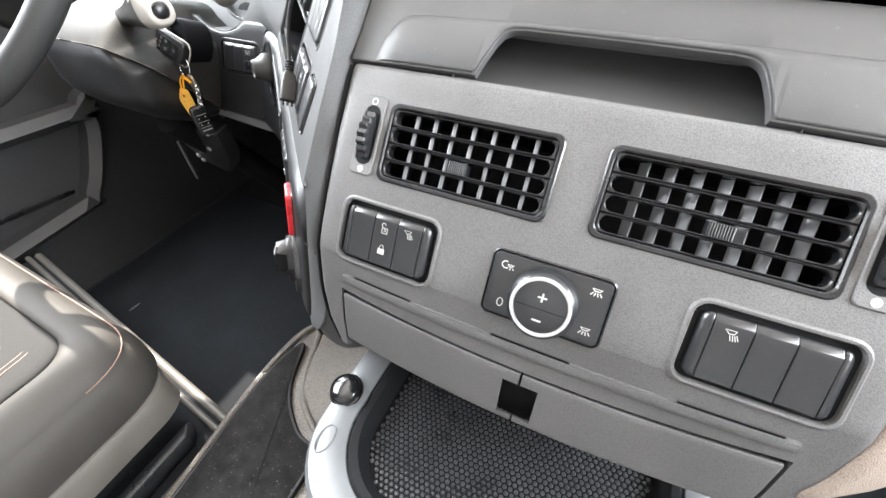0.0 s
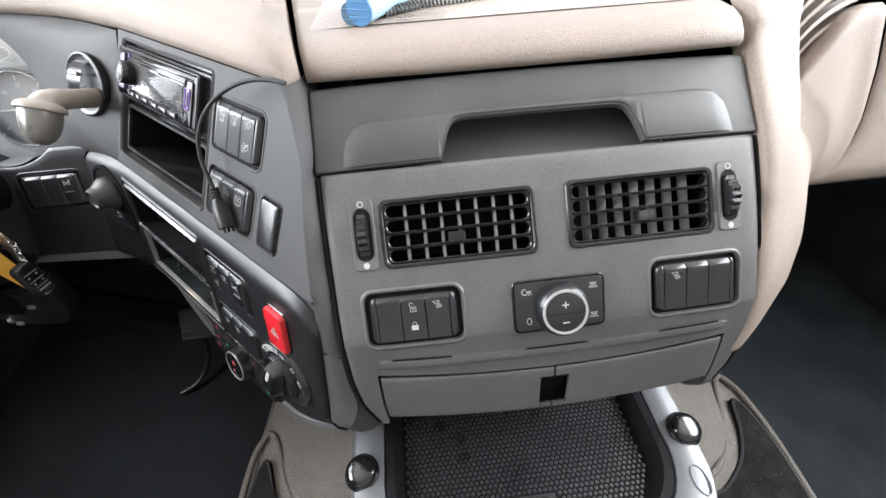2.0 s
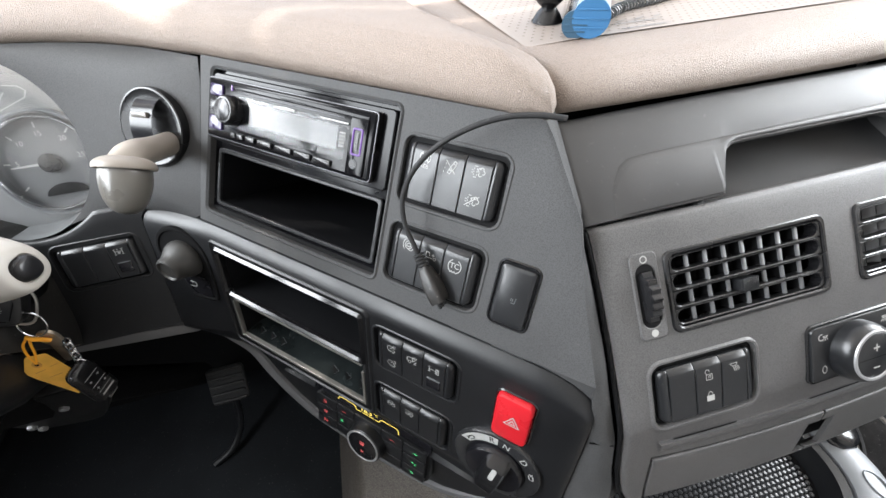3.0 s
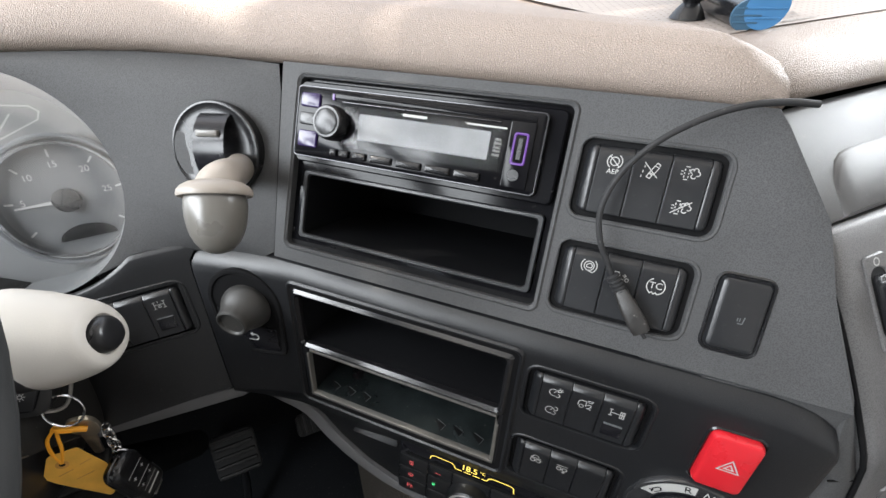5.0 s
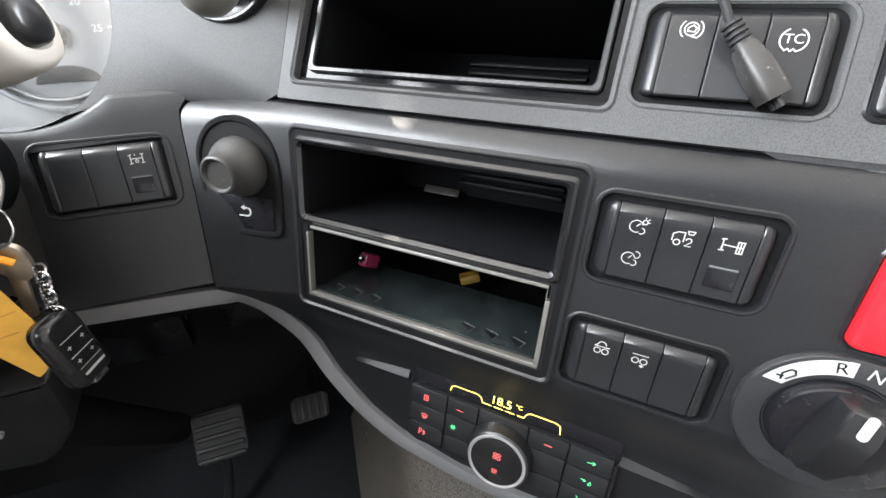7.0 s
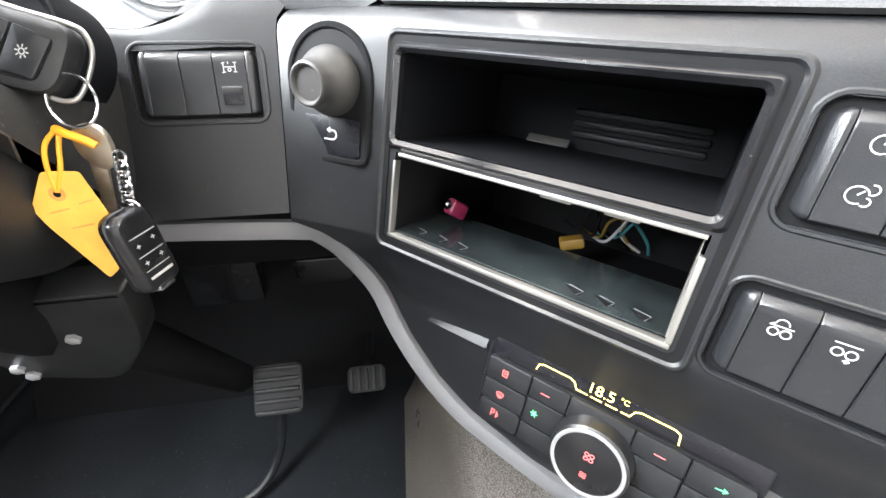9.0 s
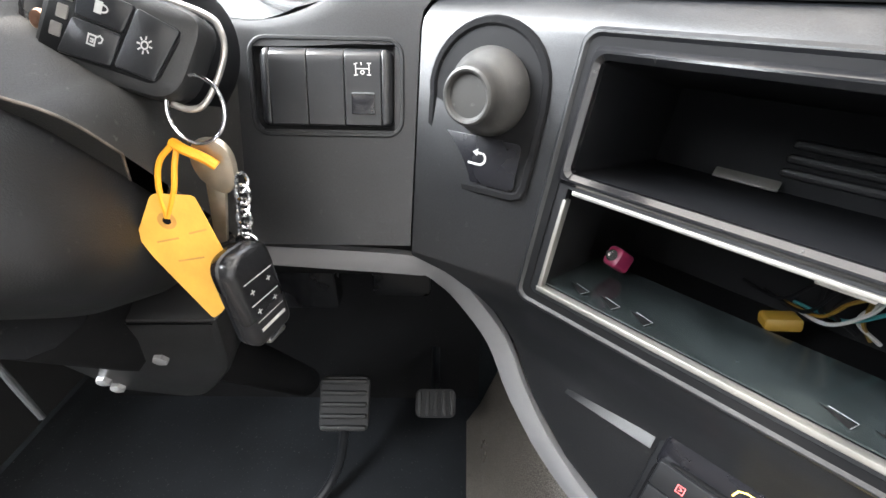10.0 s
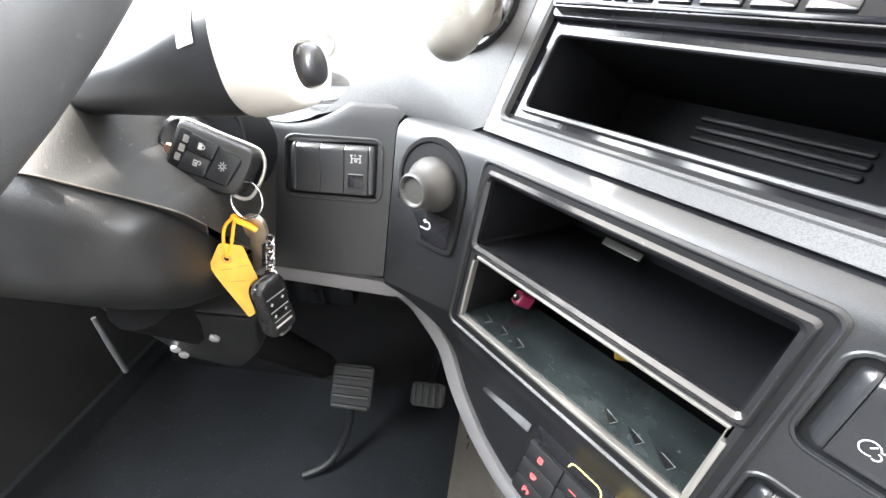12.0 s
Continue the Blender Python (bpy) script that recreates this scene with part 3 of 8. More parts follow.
def thumbwheel(u, v):
    ob = thing("vent_thumbwheel", "black ribbed vent thumbwheel in a grey plate", "thumbwheel", on_console(u, v), "vent thumbwheels")
    bm = bmesh.new()
    band(bm, rrect(0.0195, 0.058, 0.004), rrect(0.0132, 0.0425, 0.0062), -0.003, 0.0009, 0.0007)
    part("plate", bm, GREY, ob)
    bm = bmesh.new()
    slab(bm, rrect(0.0136, 0.043, 0.004), -0.008, 0.0003)
    part("slot", bm, PIT, ob)
    bm = bmesh.new()
    lathe(bm, [(0.0185, -0.0044), (0.0212, -0.0032), (0.0212, 0.0032), (0.0185, 0.0044)], 126, at(0, 0, -0.0104) @ Matrix.Rotation(radians(90), 4, "Y"), 21, 0.075)
    part("wheel", bm, SATIN, ob)
    bm = bmesh.new()
    stroke(bm, arc(0, 0.0246, 0.0022, 0, 342, 16), 0.0008, 0.0011, True)
    part("open_mark", bm, PRINT, ob)
    bm = bmesh.new()
    bm.faces.new(ring(bm, arc(0, -0.0248, 0.0025, 0, 340, 16), 0.0011))
    part("closed_mark", bm, PRINT, ob)
    return ob


thumbwheel(-0.1530, 0.0312)
thumbwheel(0.1535, 0.0322)


# ---- switches ----
def icon(strokes, size, width=0.10, dots=()):
    """Printed symbol: lines and filled shapes in a square from -1 to 1."""
    bm = bmesh.new()
    for s in strokes:
        closed = s[0] == s[-1] and len(s) > 2
        stroke(bm, [(x * size, y * size) for x, y in (s[:-1] if closed else s)], width * 2 * size, 0.0, closed)
    for s in dots:
        bm.faces.new([bm.verts.new((x * size, y * size, 0.0)) for x, y in s])
    return bm


def circ(cx, cy, r, n=14):
    return arc(cx, cy, r, 0, 360, n)[:-1] + [(cx + r, cy)]


GEAR_AXLE = [[(-1.0, 0.62), (-0.55, 0.70)], [(-0.78, 0.66), (-0.78, -0.42)], [(-1.0, -0.45), (-0.55, -0.40)], [(-0.78, 0.12), (0.95, 0.02)], [(0.42, 0.55), (0.42, -0.50)], [(0.66, 0.55), (0.66, -0.50)], [(0.90, 0.55), (0.90, -0.50)], [(0.36, 0.58), (0.98, 0.58)], [(0.36, -0.53), (0.98, -0.53)]]
AXLE_LOCK = [[(-1.0, 0.55), (-0.55, 0.68)], [(-0.78, 0.6), (-0.74, -0.6)], [(-0.98, -0.64), (-0.52, -0.58)], [(-0.76, 0.08), (0.76, 0.08)], [(0.52, 0.66), (1.0, 0.66)], [(0.76, 0.64), (0.76, -0.56)], [(0.52, -0.58), (1.0, -0.58)], circ(0.0, -0.30, 0.2, 10), [(-0.16, 0.78), (-0.10, 0.46)]]
FILTER = [[(-0.6, 0.75), (-0.15, 0.75)], [(-0.6, -0.75), (-0.15, -0.75)], [(-0.6, 0.5), (-0.6, 0.25)], [(-0.6, 0.08), (-0.6, -0.12)], [(-0.6, -0.3), (-0.6, -0.55)], [(-0.15, 0.5), (-0.15, 0.25)], [(-0.15, 0.08), (-0.15, -0.12)], [(-0.15, -0.3), (-0.15, -0.55)], [(-1.0, 0.18), (-0.75, 0.18)], [(-1.0, -0.18), (-0.75, -0.18)], arc(0.2, 0.3, 0.24, 30, 270, 7), arc(0.55, 0.42, 0.26, -20, 200, 7), arc(0.8, 0.05, 0.26, -120, 100, 7), arc(0.4, -0.28, 0.26, 120, 340, 7)]
ICONS = {
    "unlock": ([[(-0.55, -0.9), (0.55, -0.9), (0.55, 0.05), (-0.55, 0.05), (-0.55, -0.9)], [(-0.45, 0.1), (-0.75, 0.55), (-0.5, 0.95), (-0.05, 0.85), (0.1, 0.5)], [(-0.1, -0.6), (-0.1, -0.2), (0.2, -0.2), (0.2, -0.6)]], ()),
    "lock": ([arc(0, 0.05, 0.42, 0, 180, 8, 0.75)], ([(-0.7, -0.9), (0.7, -0.9), (0.7, 0.1), (-0.7, 0.1)],)),
    "beam": ([[(-0.9, 0.8), (0.4, 0.8), (0.2, 0.35), (-0.4, 0.3), (-0.9, 0.8)], [(-0.25, 0.15), (0.0, -0.6)], [(0.05, 0.2), (0.3, -0.6)], [(0.3, 0.2), (0.6, -0.55)], [(0.5, 0.3), (0.85, -0.4)]], ()),
    "aeb": ([circ(0, 0.25, 0.5), arc(0, 0.25, 0.85, 120, 240, 8), arc(0, 0.25, 0.85, -60, 60, 8), [(-0.6, 0.8), (0.6, -0.35)]], ()),
    "lane": ([[(-0.95, -0.9), (-0.95, -0.6)], [(-0.85, -0.3), (-0.85, 0.0)], [(-0.75, 0.3), (-0.75, 0.6)], [(-0.35, -0.75), (0.05, -0.9), (0.25, -0.5), (-0.15, -0.3), (-0.35, -0.75)], [(-0.1, -0.2), (0.35, 0.65), (0.85, 0.45), (0.4, -0.4), (-0.1, -0.2)], [(0.4, 0.75), (0.55, 1.0), (0.9, 0.85), (0.85, 0.6)], [(-0.85, 0.95), (0.85, -0.75)]], ()),
    "regen": (FILTER, ()),
    "regen_off": (FILTER + [[(-1.0, -0.75), (1.0, 0.8)]], ()),
    "brake": ([circ(0, 0.1, 0.6), arc(0, 0.1, 0.95, 130, 230, 8), arc(0, 0.1, 0.95, -50, 50, 8), [(-0.3, -0.1), (-0.3, 0.2), (0.1, 0.45), (0.4, 0.2), (0.3, -0.15), (-0.3, -0.1)], [(0.0, -0.55), (0.6, -0.7)]], ()),
    "hitch": ([[(-0.9, -0.1), (-0.9, 0.5), (-0.4, 0.5), (-0.2, -0.1)], [(-0.9, -0.4), (0.3, -0.4)], circ(0.7, -0.4, 0.22), [(0.1, 0.1), (0.5, 0.1)], [(0.3, 0.35), (0.55, 0.1), (0.3, -0.15)]], ()),
    "tc": ([arc(0, 0, 0.95, 115, 245, 10), arc(0, 0, 0.95, -65, 65, 10), [(-0.55, -0.9), (-0.3, -0.7), (-0.1, -0.9), (0.1, -0.7), (0.3, -0.9), (0.55, -0.75)]], ()),
    "dash_light": ([arc(-0.2, -0.1, 0.7, 20, 300, 12), [(-0.2, -0.1), (0.15, 0.3)], circ(0.6, 0.5, 0.25), [(0.6, 0.85), (0.6, 1.05)], [(0.95, 0.5), (1.1, 0.5)], [(0.85, 0.75), (1.0, 0.9)], arc(0.4, -0.55, 0.35, -120, 90, 6)], ()),
    "dash_moon": ([arc(-0.2, -0.1, 0.7, 20, 300, 12), [(-0.2, -0.1), (0.15, 0.3)], arc(0.55, 0.45, 0.4, -110, 110, 8), arc(0.4, -0.55, 0.35, -120, 90, 6)], ()),
    "truck_lamp": ([[(-0.9, -0.4), (-0.9, 0.3), (-0.5, 0.55), (0.1, 0.55), (0.1, -0.4)], circ(-0.45, -0.5, 0.28), [(0.3, 0.75), (0.9, 0.75), (0.8, 0.45), (0.4, 0.45), (0.3, 0.75)], arc(0.55, -0.2, 0.25, -30, 180, 6), [(0.78, -0.3), (0.3, -0.75), (0.85, -0.75)]], ()),
    "axle": (GEAR_AXLE, ()),
    "axle_lock": (AXLE_LOCK, ()),
    "susp_up": ([circ(-0.4, -0.45, 0.35), circ(0.45, -0.45, 0.35), [(-0.8, 0.1), (0.85, 0.1)], arc(0, 0.3, 0.45, 0, 180, 8), [(-0.45, 0.3), (-0.7, 0.2)]], ()),
    "susp_down": ([circ(-0.4, -0.15, 0.35), circ(0.45, -0.15, 0.35), [(-0.8, 0.6), (0.85, 0.6)]], ([(0.1, -0.75), (0.35, -0.55), (0.6, -0.75), (0.35, -0.95)],)),
    "seat_heat": ([[(-0.5, -0.6), (0.3, -0.6), (0.5, 0.8)], [(-0.6, -0.2), (-0.6, 0.5)], [(-0.2, -0.2), (-0.2, 0.5)]], ()),
    "arrow_back": ([arc(0.2, 0.0, 0.5, -90, 70, 8), [(0.2, -0.5), (-0.9, -0.5)], [(0.3, 0.45), (-0.1, 0.45)]], ([(-0.1, 0.15), (-0.1, 0.8), (-0.6, 0.45)],)),
    "roof_lamp": ([[(-0.7, 0.6), (0.7, 0.6), (0.4, 0.25), (-0.4, 0.25), (-0.7, 0.6)], [(-0.5, 0.0), (-0.9, -0.5)], [(-0.15, 0.0), (-0.3, -0.6)], [(0.15, 0.0), (0.3, -0.6)], [(0.5, 0.0), (0.9, -0.5)]], ()),
    "moon_lamp": ([arc(-0.4, 0.2, 0.6, 60, 300, 10), [(0.0, 0.3), (1.0, 0.3), (0.75, 0.0), (0.25, 0.0), (0.0, 0.3)], [(0.1, -0.2), (-0.1, -0.5)], [(0.5, -0.2), (0.5, -0.6)], [(0.9, -0.2), (1.1, -0.5)]], ()),
    "zero": ([arc(0, 0, 0.55, 0, 360, 16, 0.8)[:-1] + [(0.55, 0)]], ()),
}


def rocker(ob, w, h, x, marks, lamp_slot=False, mat=None):
    """One rocker with its symbols; the upper edge slopes off."""
    bm = bmesh.new()
    prof = [(-0.5, 0.0), (-0.5, 0.0020), (-0.485, 0.0026), (0.30, 0.0034), (0.385, 0.0034), (0.405, 0.0031), (0.492, 0.0004), (0.5, -0.0004), (0.5, -0.002)]
    g = 0.00025
    rows = []
    for a, dz in ((-w / 2 + g, 0.0004), (-w / 2 + g + 0.0005, 0.0), (w / 2 - g - 0.0005, 0.0), (w / 2 - g, 0.0004)):
        rows.append([(a, b * h, c - (dz if 0.001 < c else 0)) for b, c in prof])
    v = loft(bm, rows)
    for row in (v[0], v[-1]):
        bm.faces.new(row)
    key = part("rocker_switch", bm, mat or SWITCH, ob, m=at(x, 0))
    for name, y, size in marks:
        s, d = ICONS[name]
        part("symbol", icon(s, size * 0.88, 0.055, d), PRINT, key, m=at(0, y * h, 0.0037), smooth=0)
    if lamp_slot:
        bm = bmesh.new()
        slab(bm, rrect(w * 0.62, h * 0.26, 0.0007), 0.0, 0.0008, 0.0003)
        part("indicator_window", bm, GLOSS, key, m=at(0, -0.22 * h, 0.0028))
        bm = bmesh.new()
        slab(bm, rrect(w * 0.6, 0.0009, 0.0003), 0.0, 0.0014, 0.0002)
        part("window_lip", bm, CAP, key, m=at(0, -0.08 * h, 0.0026))
    return key


def lip(bm, w, h, r=0.0085):
    """A rounded rim moulded round a sunken switch."""
    a, b = rrect(w + 0.0135, h + 0.0130, r + 0.0030), rrect(w + 0.0056, h + 0.0052, r - 0.0010)
    mid = [tuple(Vector(p).lerp(Vector(q), 0.45)) for p, q in zip(a, b)]
    near = [tuple(Vector(p).lerp(Vector(q), 0.8)) for p, q in zip(a, b)]
    rings = [ring(bm, a, -0.0008), ring(bm, mid, 0.0007), ring(bm, near, 0.0006), ring(bm, b, -0.0012), ring(bm, b, -0.0060)]
    for p, q in zip(rings, rings[1:]):
        bridge(bm, p, q)
    return bm


def switch_bank(m, w, h, keys, label, lip_mat, cap=0.0062):
    """A framed bank of rockers with slanted end caps; keys: one list of symbols per rocker."""
    ob = thing("switch_bank", label, "switch", m, "dashboard switch banks")
    bm = bmesh.new()
    lip(bm, w, h)
    part("bezel", bm, lip_mat, ob, "moulded rim in the panel's own plastic")
    bm = bmesh.new()
    slab(bm, rrect(w + 0.0070, h + 0.0066, 0.0075), -0.0062, -0.0032)
    part("base_plate", bm, PIT, ob)
    for sx in (-1, 1):
        bm = bmesh.new()
        rows = []
        for k, z in ((0.0, -0.0035), (0.0, 0.0026), (0.12, 0.0030), (0.35, 0.0028), (0.7, 0.0014), (0.92, -0.0004), (1.0, -0.0022), (1.0, -0.0040)):
            hh = (h - 0.0018) / 2 - 0.0030 * max(0.0, (k - 0.25) / 0.75) ** 2
            x = sx * cap * k
            rows.append([(x, -hh, z - 0.0036), (x, -hh, z - 0.0012), (x, -hh + 0.0009, z - 0.0002), (x, -hh + 0.0022, z), (x, hh - 0.0050, z), (x, hh - 0.0018, z - 0.0007), (x, hh - 0.0004, z - 0.0018), (x, hh, z - 0.0036)])
        v = loft(bm, rows)
        part("end_cap", bm, SWITCH, ob, m=at(sx * (w / 2 - cap - 0.0006), 0), smooth=50)
    n = len(keys)
    kw = (w - 2 * cap - 0.0016) / n
    for k, marks in enumerate(keys):
        flat = [q for q in marks if q != "slot"]
        key = rocker(ob, kw, h - 0.0018, (k - (n - 1) / 2) * kw, flat, "slot" in marks)
        for name, y, size in flat:
            if name in ("tc", "aeb"):
                lettering("symbol_word", name.upper(), size * (0.95 if name == "tc" else 0.72), PRINT, key, at(0, y * h + (0 if name == "tc" else -size * 0.95), 0.0038))
    return ob


switch_bank(on_console(-0.1198, -0.0398), 0.0735, 0.0400, [[], [("unlock", 0.24, 0.0046), ("lock", -0.17, 0.0046)], [("beam", 0.24, 0.0048)]],
            "bank of three charcoal rockers with door lock and lamp symbols", GREY)
switch_bank(on_console(0.1208, -0.0392), 0.0735, 0.0410, [[("beam", 0.24, 0.0048)], [], []], "bank of three charcoal rockers, one with a lamp symbol", GREY)
switch_bank(B1 @ at(0.1478, 0.0262), 0.0745, 0.0425, [[("aeb", 0.25, 0.0056)], [("lane", 0.22, 0.0054)], [("regen", 0.26, 0.0054), ("regen_off", -0.22, 0.0056)]],
            "bank of three charcoal rockers with lane, braking and exhaust symbols", SLATE)
switch_bank(B1 @ at(0.1470, -0.0370), 0.0728, 0.0415, [[("brake", 0.24, 0.0056)], [("hitch", 0.2, 0.0052)], [("tc", 0.16, 0.0060)]],
            "bank of three charcoal rockers with brake, hitch and TC symbols", SLATE)
switch_bank(B2 @ at(0.1162, 0.0255), 0.0742, 0.0415, [[("dash_light", 0.25, 0.0050), ("dash_moon", -0.18, 0.0050)], [("truck_lamp", 0.2, 0.0056)], [("axle", 0.2, 0.0056), "slot"]],
            "bank of three charcoal rockers with dash light, lamp and axle symbols", BLACK)
switch_bank(B2 @ at(0.1140, -0.0460), 0.0735, 0.0405, [[("susp_up", 0.22, 0.0056)], [("susp_down", 0.2, 0.0056)], []],
            "bank of three charcoal rockers with suspension symbols", BLACK)
switch_bank(D @ at(-0.0058, 0.0003), 0.0775, 0.0440, [[], [], [("axle_lock", 0.22, 0.0056), "slot"]], "bank of three charcoal rockers, one with a differential lock symbol", BLACK)


def seat_switch():
    ob = thing("blanking_switch", "single black switch blank with a worn symbol", "switch", B1 @ at(0.2115, -0.0372))
    bm = bmesh.new()
    band(bm, rrect(0.0305, 0.0485, 0.0062), rrect(0.0262, 0.0442, 0.0042), -0.004, 0.0012, 0.001, win=-0.003)
    part("bezel", bm, SATIN, ob)
    bm = bmesh.new()
    slab(bm, rrect(0.0258, 0.0438, 0.004), -0.003, 0.0036, 0.0032)
    part("cap", bm, SWITCH, ob)
    s, d = ICONS["seat_heat"]
    part("worn_symbol", icon(s, 0.003, 0.09, d), CAP, ob, m=at(0.0015, -0.002, 0.0038), smooth=0)


seat_switch()


def hazard():
    ob = thing("hazard_switch", "red hazard warning switch with a white triangle", "switch", B2 @ at(0.2035, 0.0212))
    bm = bmesh.new()
    band(bm, rrect(0.0325, 0.0505, 0.0065), rrect(0.0284, 0.0464, 0.0046), -0.004, 0.0011, 0.001, win=-0.003)
    part("bezel", bm, SATIN, ob)
    bm = bmesh.new()
    slab(bm, rrect(0.0280, 0.0460, 0.0046), -0.003, 0.0058, 0.0022)
    part("button", bm, RED, ob)
    part("triangle", icon([[(-1.0, -0.7), (1.0, -0.7), (0.0, 0.95), (-1.0, -0.7)], [(-0.42, -0.38), (0.42, -0.38), (0.0, 0.30), (-0.42, -0.38)]], 0.0058, 0.075), PRINT, ob, m=at(0.0010, 0.001, 0.0061), smooth=0)


hazard()


def dimmer():
    """The cab light dial between the two console switch banks."""
    ob = thing("light_dial", "charcoal cab light dial with a silver ring", "dial", on_console(0.0009, -0.0420))
    bm = bmesh.new()
    band(bm, rrect(0.0785, 0.0455, 0.0056), rrect(0.0752, 0.0422, 0.0042), -0.004, 0.0011, 0.0009, win=-0.003)
    part("bezel", bm, SATIN, ob)
    bm = bmesh.new()
    slab(bm, rrect(0.0748, 0.0418, 0.004), -0.003, 0.0026, 0.0012)
    part("plate", bm, SWITCH, ob)
    bm = bmesh.new()
    lathe(bm, [(0.0222, 0.0022), (0.0220, 0.0080), (0.0212, 0.0120), (0.0196, 0.0142), (0.0188, 0.0150), (0.0160, 0.0152)], 56)
    knob = part("knob", bm, SWITCH, ob, m=at(0, -0.0030))
    bm = bmesh.new()
    lathe(bm, [(0.0187, 0.0140), (0.0187, 0.0156), (0.0183, 0.0162), (0.0167, 0.0162), (0.0164, 0.0154)], 56)
    part("ring", bm, RINGM, knob, "bright silver ring")
    bm = bmesh.new()
    lathe(bm, [(0.0162, 0.0140), (0.0162, 0.0155), (0.0156, 0.0159)], 56)
    part("push_face", bm, SWITCH, knob)
    bm = bmesh.new()
    stroke(bm, [(-0.0150, -0.0012), (0.0150, -0.0012)], 0.0004)
    part("split_line", bm, PIT, knob, m=at(0, 0, 0.01605), smooth=0)
    for y, cross in ((0.0062, True), (-0.0085, False)):
        bm = bmesh.new()
        stroke(bm, [(-0.0028, 0), (0.0028, 0)], 0.0011)
        if cross:
            stroke(bm, [(0, -0.0028), (0, 0.0028)], 0.0011, 0.00005)
        part("mark", bm, PRINT, knob, m=at(0, y, 0.0162), smooth=0)
    for name, x, y in (("moon_lamp", -0.0275, 0.0125), ("roof_lamp", 0.0285, 0.0130), ("zero", -0.0265, -0.0120), ("roof_lamp", 0.0285, -0.0125)):
        s, d = ICONS[name]
        part("symbol", icon(s, 0.0038 if name != "zero" else 0.0034, 0.1, d), PRINT, ob, m=at(x, y, 0.0028), smooth=0)


dimmer()


# ---- driver's side of the dashboard ----
dash = thing("dashboard", "slate grey driver dashboard wrapping round the wheel", "dashboard")
WELL = (-0.1050, 0.0990, -0.0640, 0.0675)


def radio_pos(u, v, w):
    right = lerp(v, (-0.12, 0.300), (-0.0856, 0.282), (-0.0242, 0.2555), (0.0225, 0.2395), (0.0730, 0.2055), (0.08, 0.198))
    x = u if u < 0.185 else 0.185 + (u - 0.185) / (0.24 - 0.185) * (right - 0.185)
    if u < -0.11:
        x = u + lerp(v, (-0.078, 0.0145 - 0.0075), (0.0745, 0.0))
    rim = max(0.0, (u - 0.232) / 0.008)
    return B1 @ Vector((x, v, w - 0.0006 * rim * rim))


bm = bmesh.new()
sheet(bm, [-0.1225] + steps(-0.11, 0.225, 30) + [0.232, 0.235, 0.238, 0.24], steps(-0.077, 0.0765, 20), radio_pos, [WELL, well(0.1478, 0.0262, 0.0745, 0.0425), well(0.1470, -0.0370, 0.0728, 0.0415)], 0.004)
part("radio_panel", bm, SLATE, dash)
bm = bmesh.new()
band(bm, rrect(0.2120, 0.1390, 0.0075, -0.0030, 0.0015), rrect(0.2035, 0.1310, 0.0045, -0.0030, 0.0017), -0.012, 0.0013, 0.0020)
part("radio_bezel", bm, SLATE, dash, m=B1)
bm = bmesh.new()
band(bm, rrect(0.2040, 0.1315, 0.004, -0.003, 0.0017), rrect(0.1915, 0.0535, 0.003, -0.0010, -0.0290), -0.008, -0.0062, 0.0004)
part("pocket_surround", bm, RADIOBLK, dash, m=B1)


def pocket(name, m, w, h, depth, mat, ribs, parent, lip=0.0, rise=0.0):
    """An open tray going into the dash, with ribs along its back."""
    bm = bmesh.new()
    loops = [ring(bm, rrect(w, h, 0.003), lip), ring(bm, rrect(w - 0.003, h - 0.003, 0.0025), lip - 0.0015), ring(bm, rrect(w - 0.006, h - 0.006, 0.002, 0, rise), -depth)]
    for a, b in zip(loops, loops[1:]):
        bridge(bm, a, b)
    bm.faces.new(loops[-1])
    box = part(name, bm, mat, parent, m=m)
    for u0, u1, y in ribs:
        bm = bmesh.new()
        slab(bm, rrect(u1 - u0, 0.0054, 0.0026, (u0 + u1) / 2, y), 0.0, 0.0036, 0.0018)
        part("rib", bm, POCKETRIB, box, m=Matrix.Translation((0, 0, -depth + 0.0006)))
    return box


pocket("storage_pocket", B1 @ at(-0.0010, -0.0290), 0.1880, 0.0525, 0.128, POCKET, [(-0.030, 0.073, 0.0165), (-0.030, 0.073, 0.0242), (-0.030, 0.073, 0.0319)], dash, lip=-0.003, rise=0.018)
bm = bmesh.new()
band(bm, rrect(0.1905, 0.0545, 0.0035), rrect(0.1830, 0.0475, 0.003), -0.006, -0.0028, 0.0008)
part("pocket_lip", bm, SWITCH, dash, m=B1 @ at(-0.0010, -0.0290))


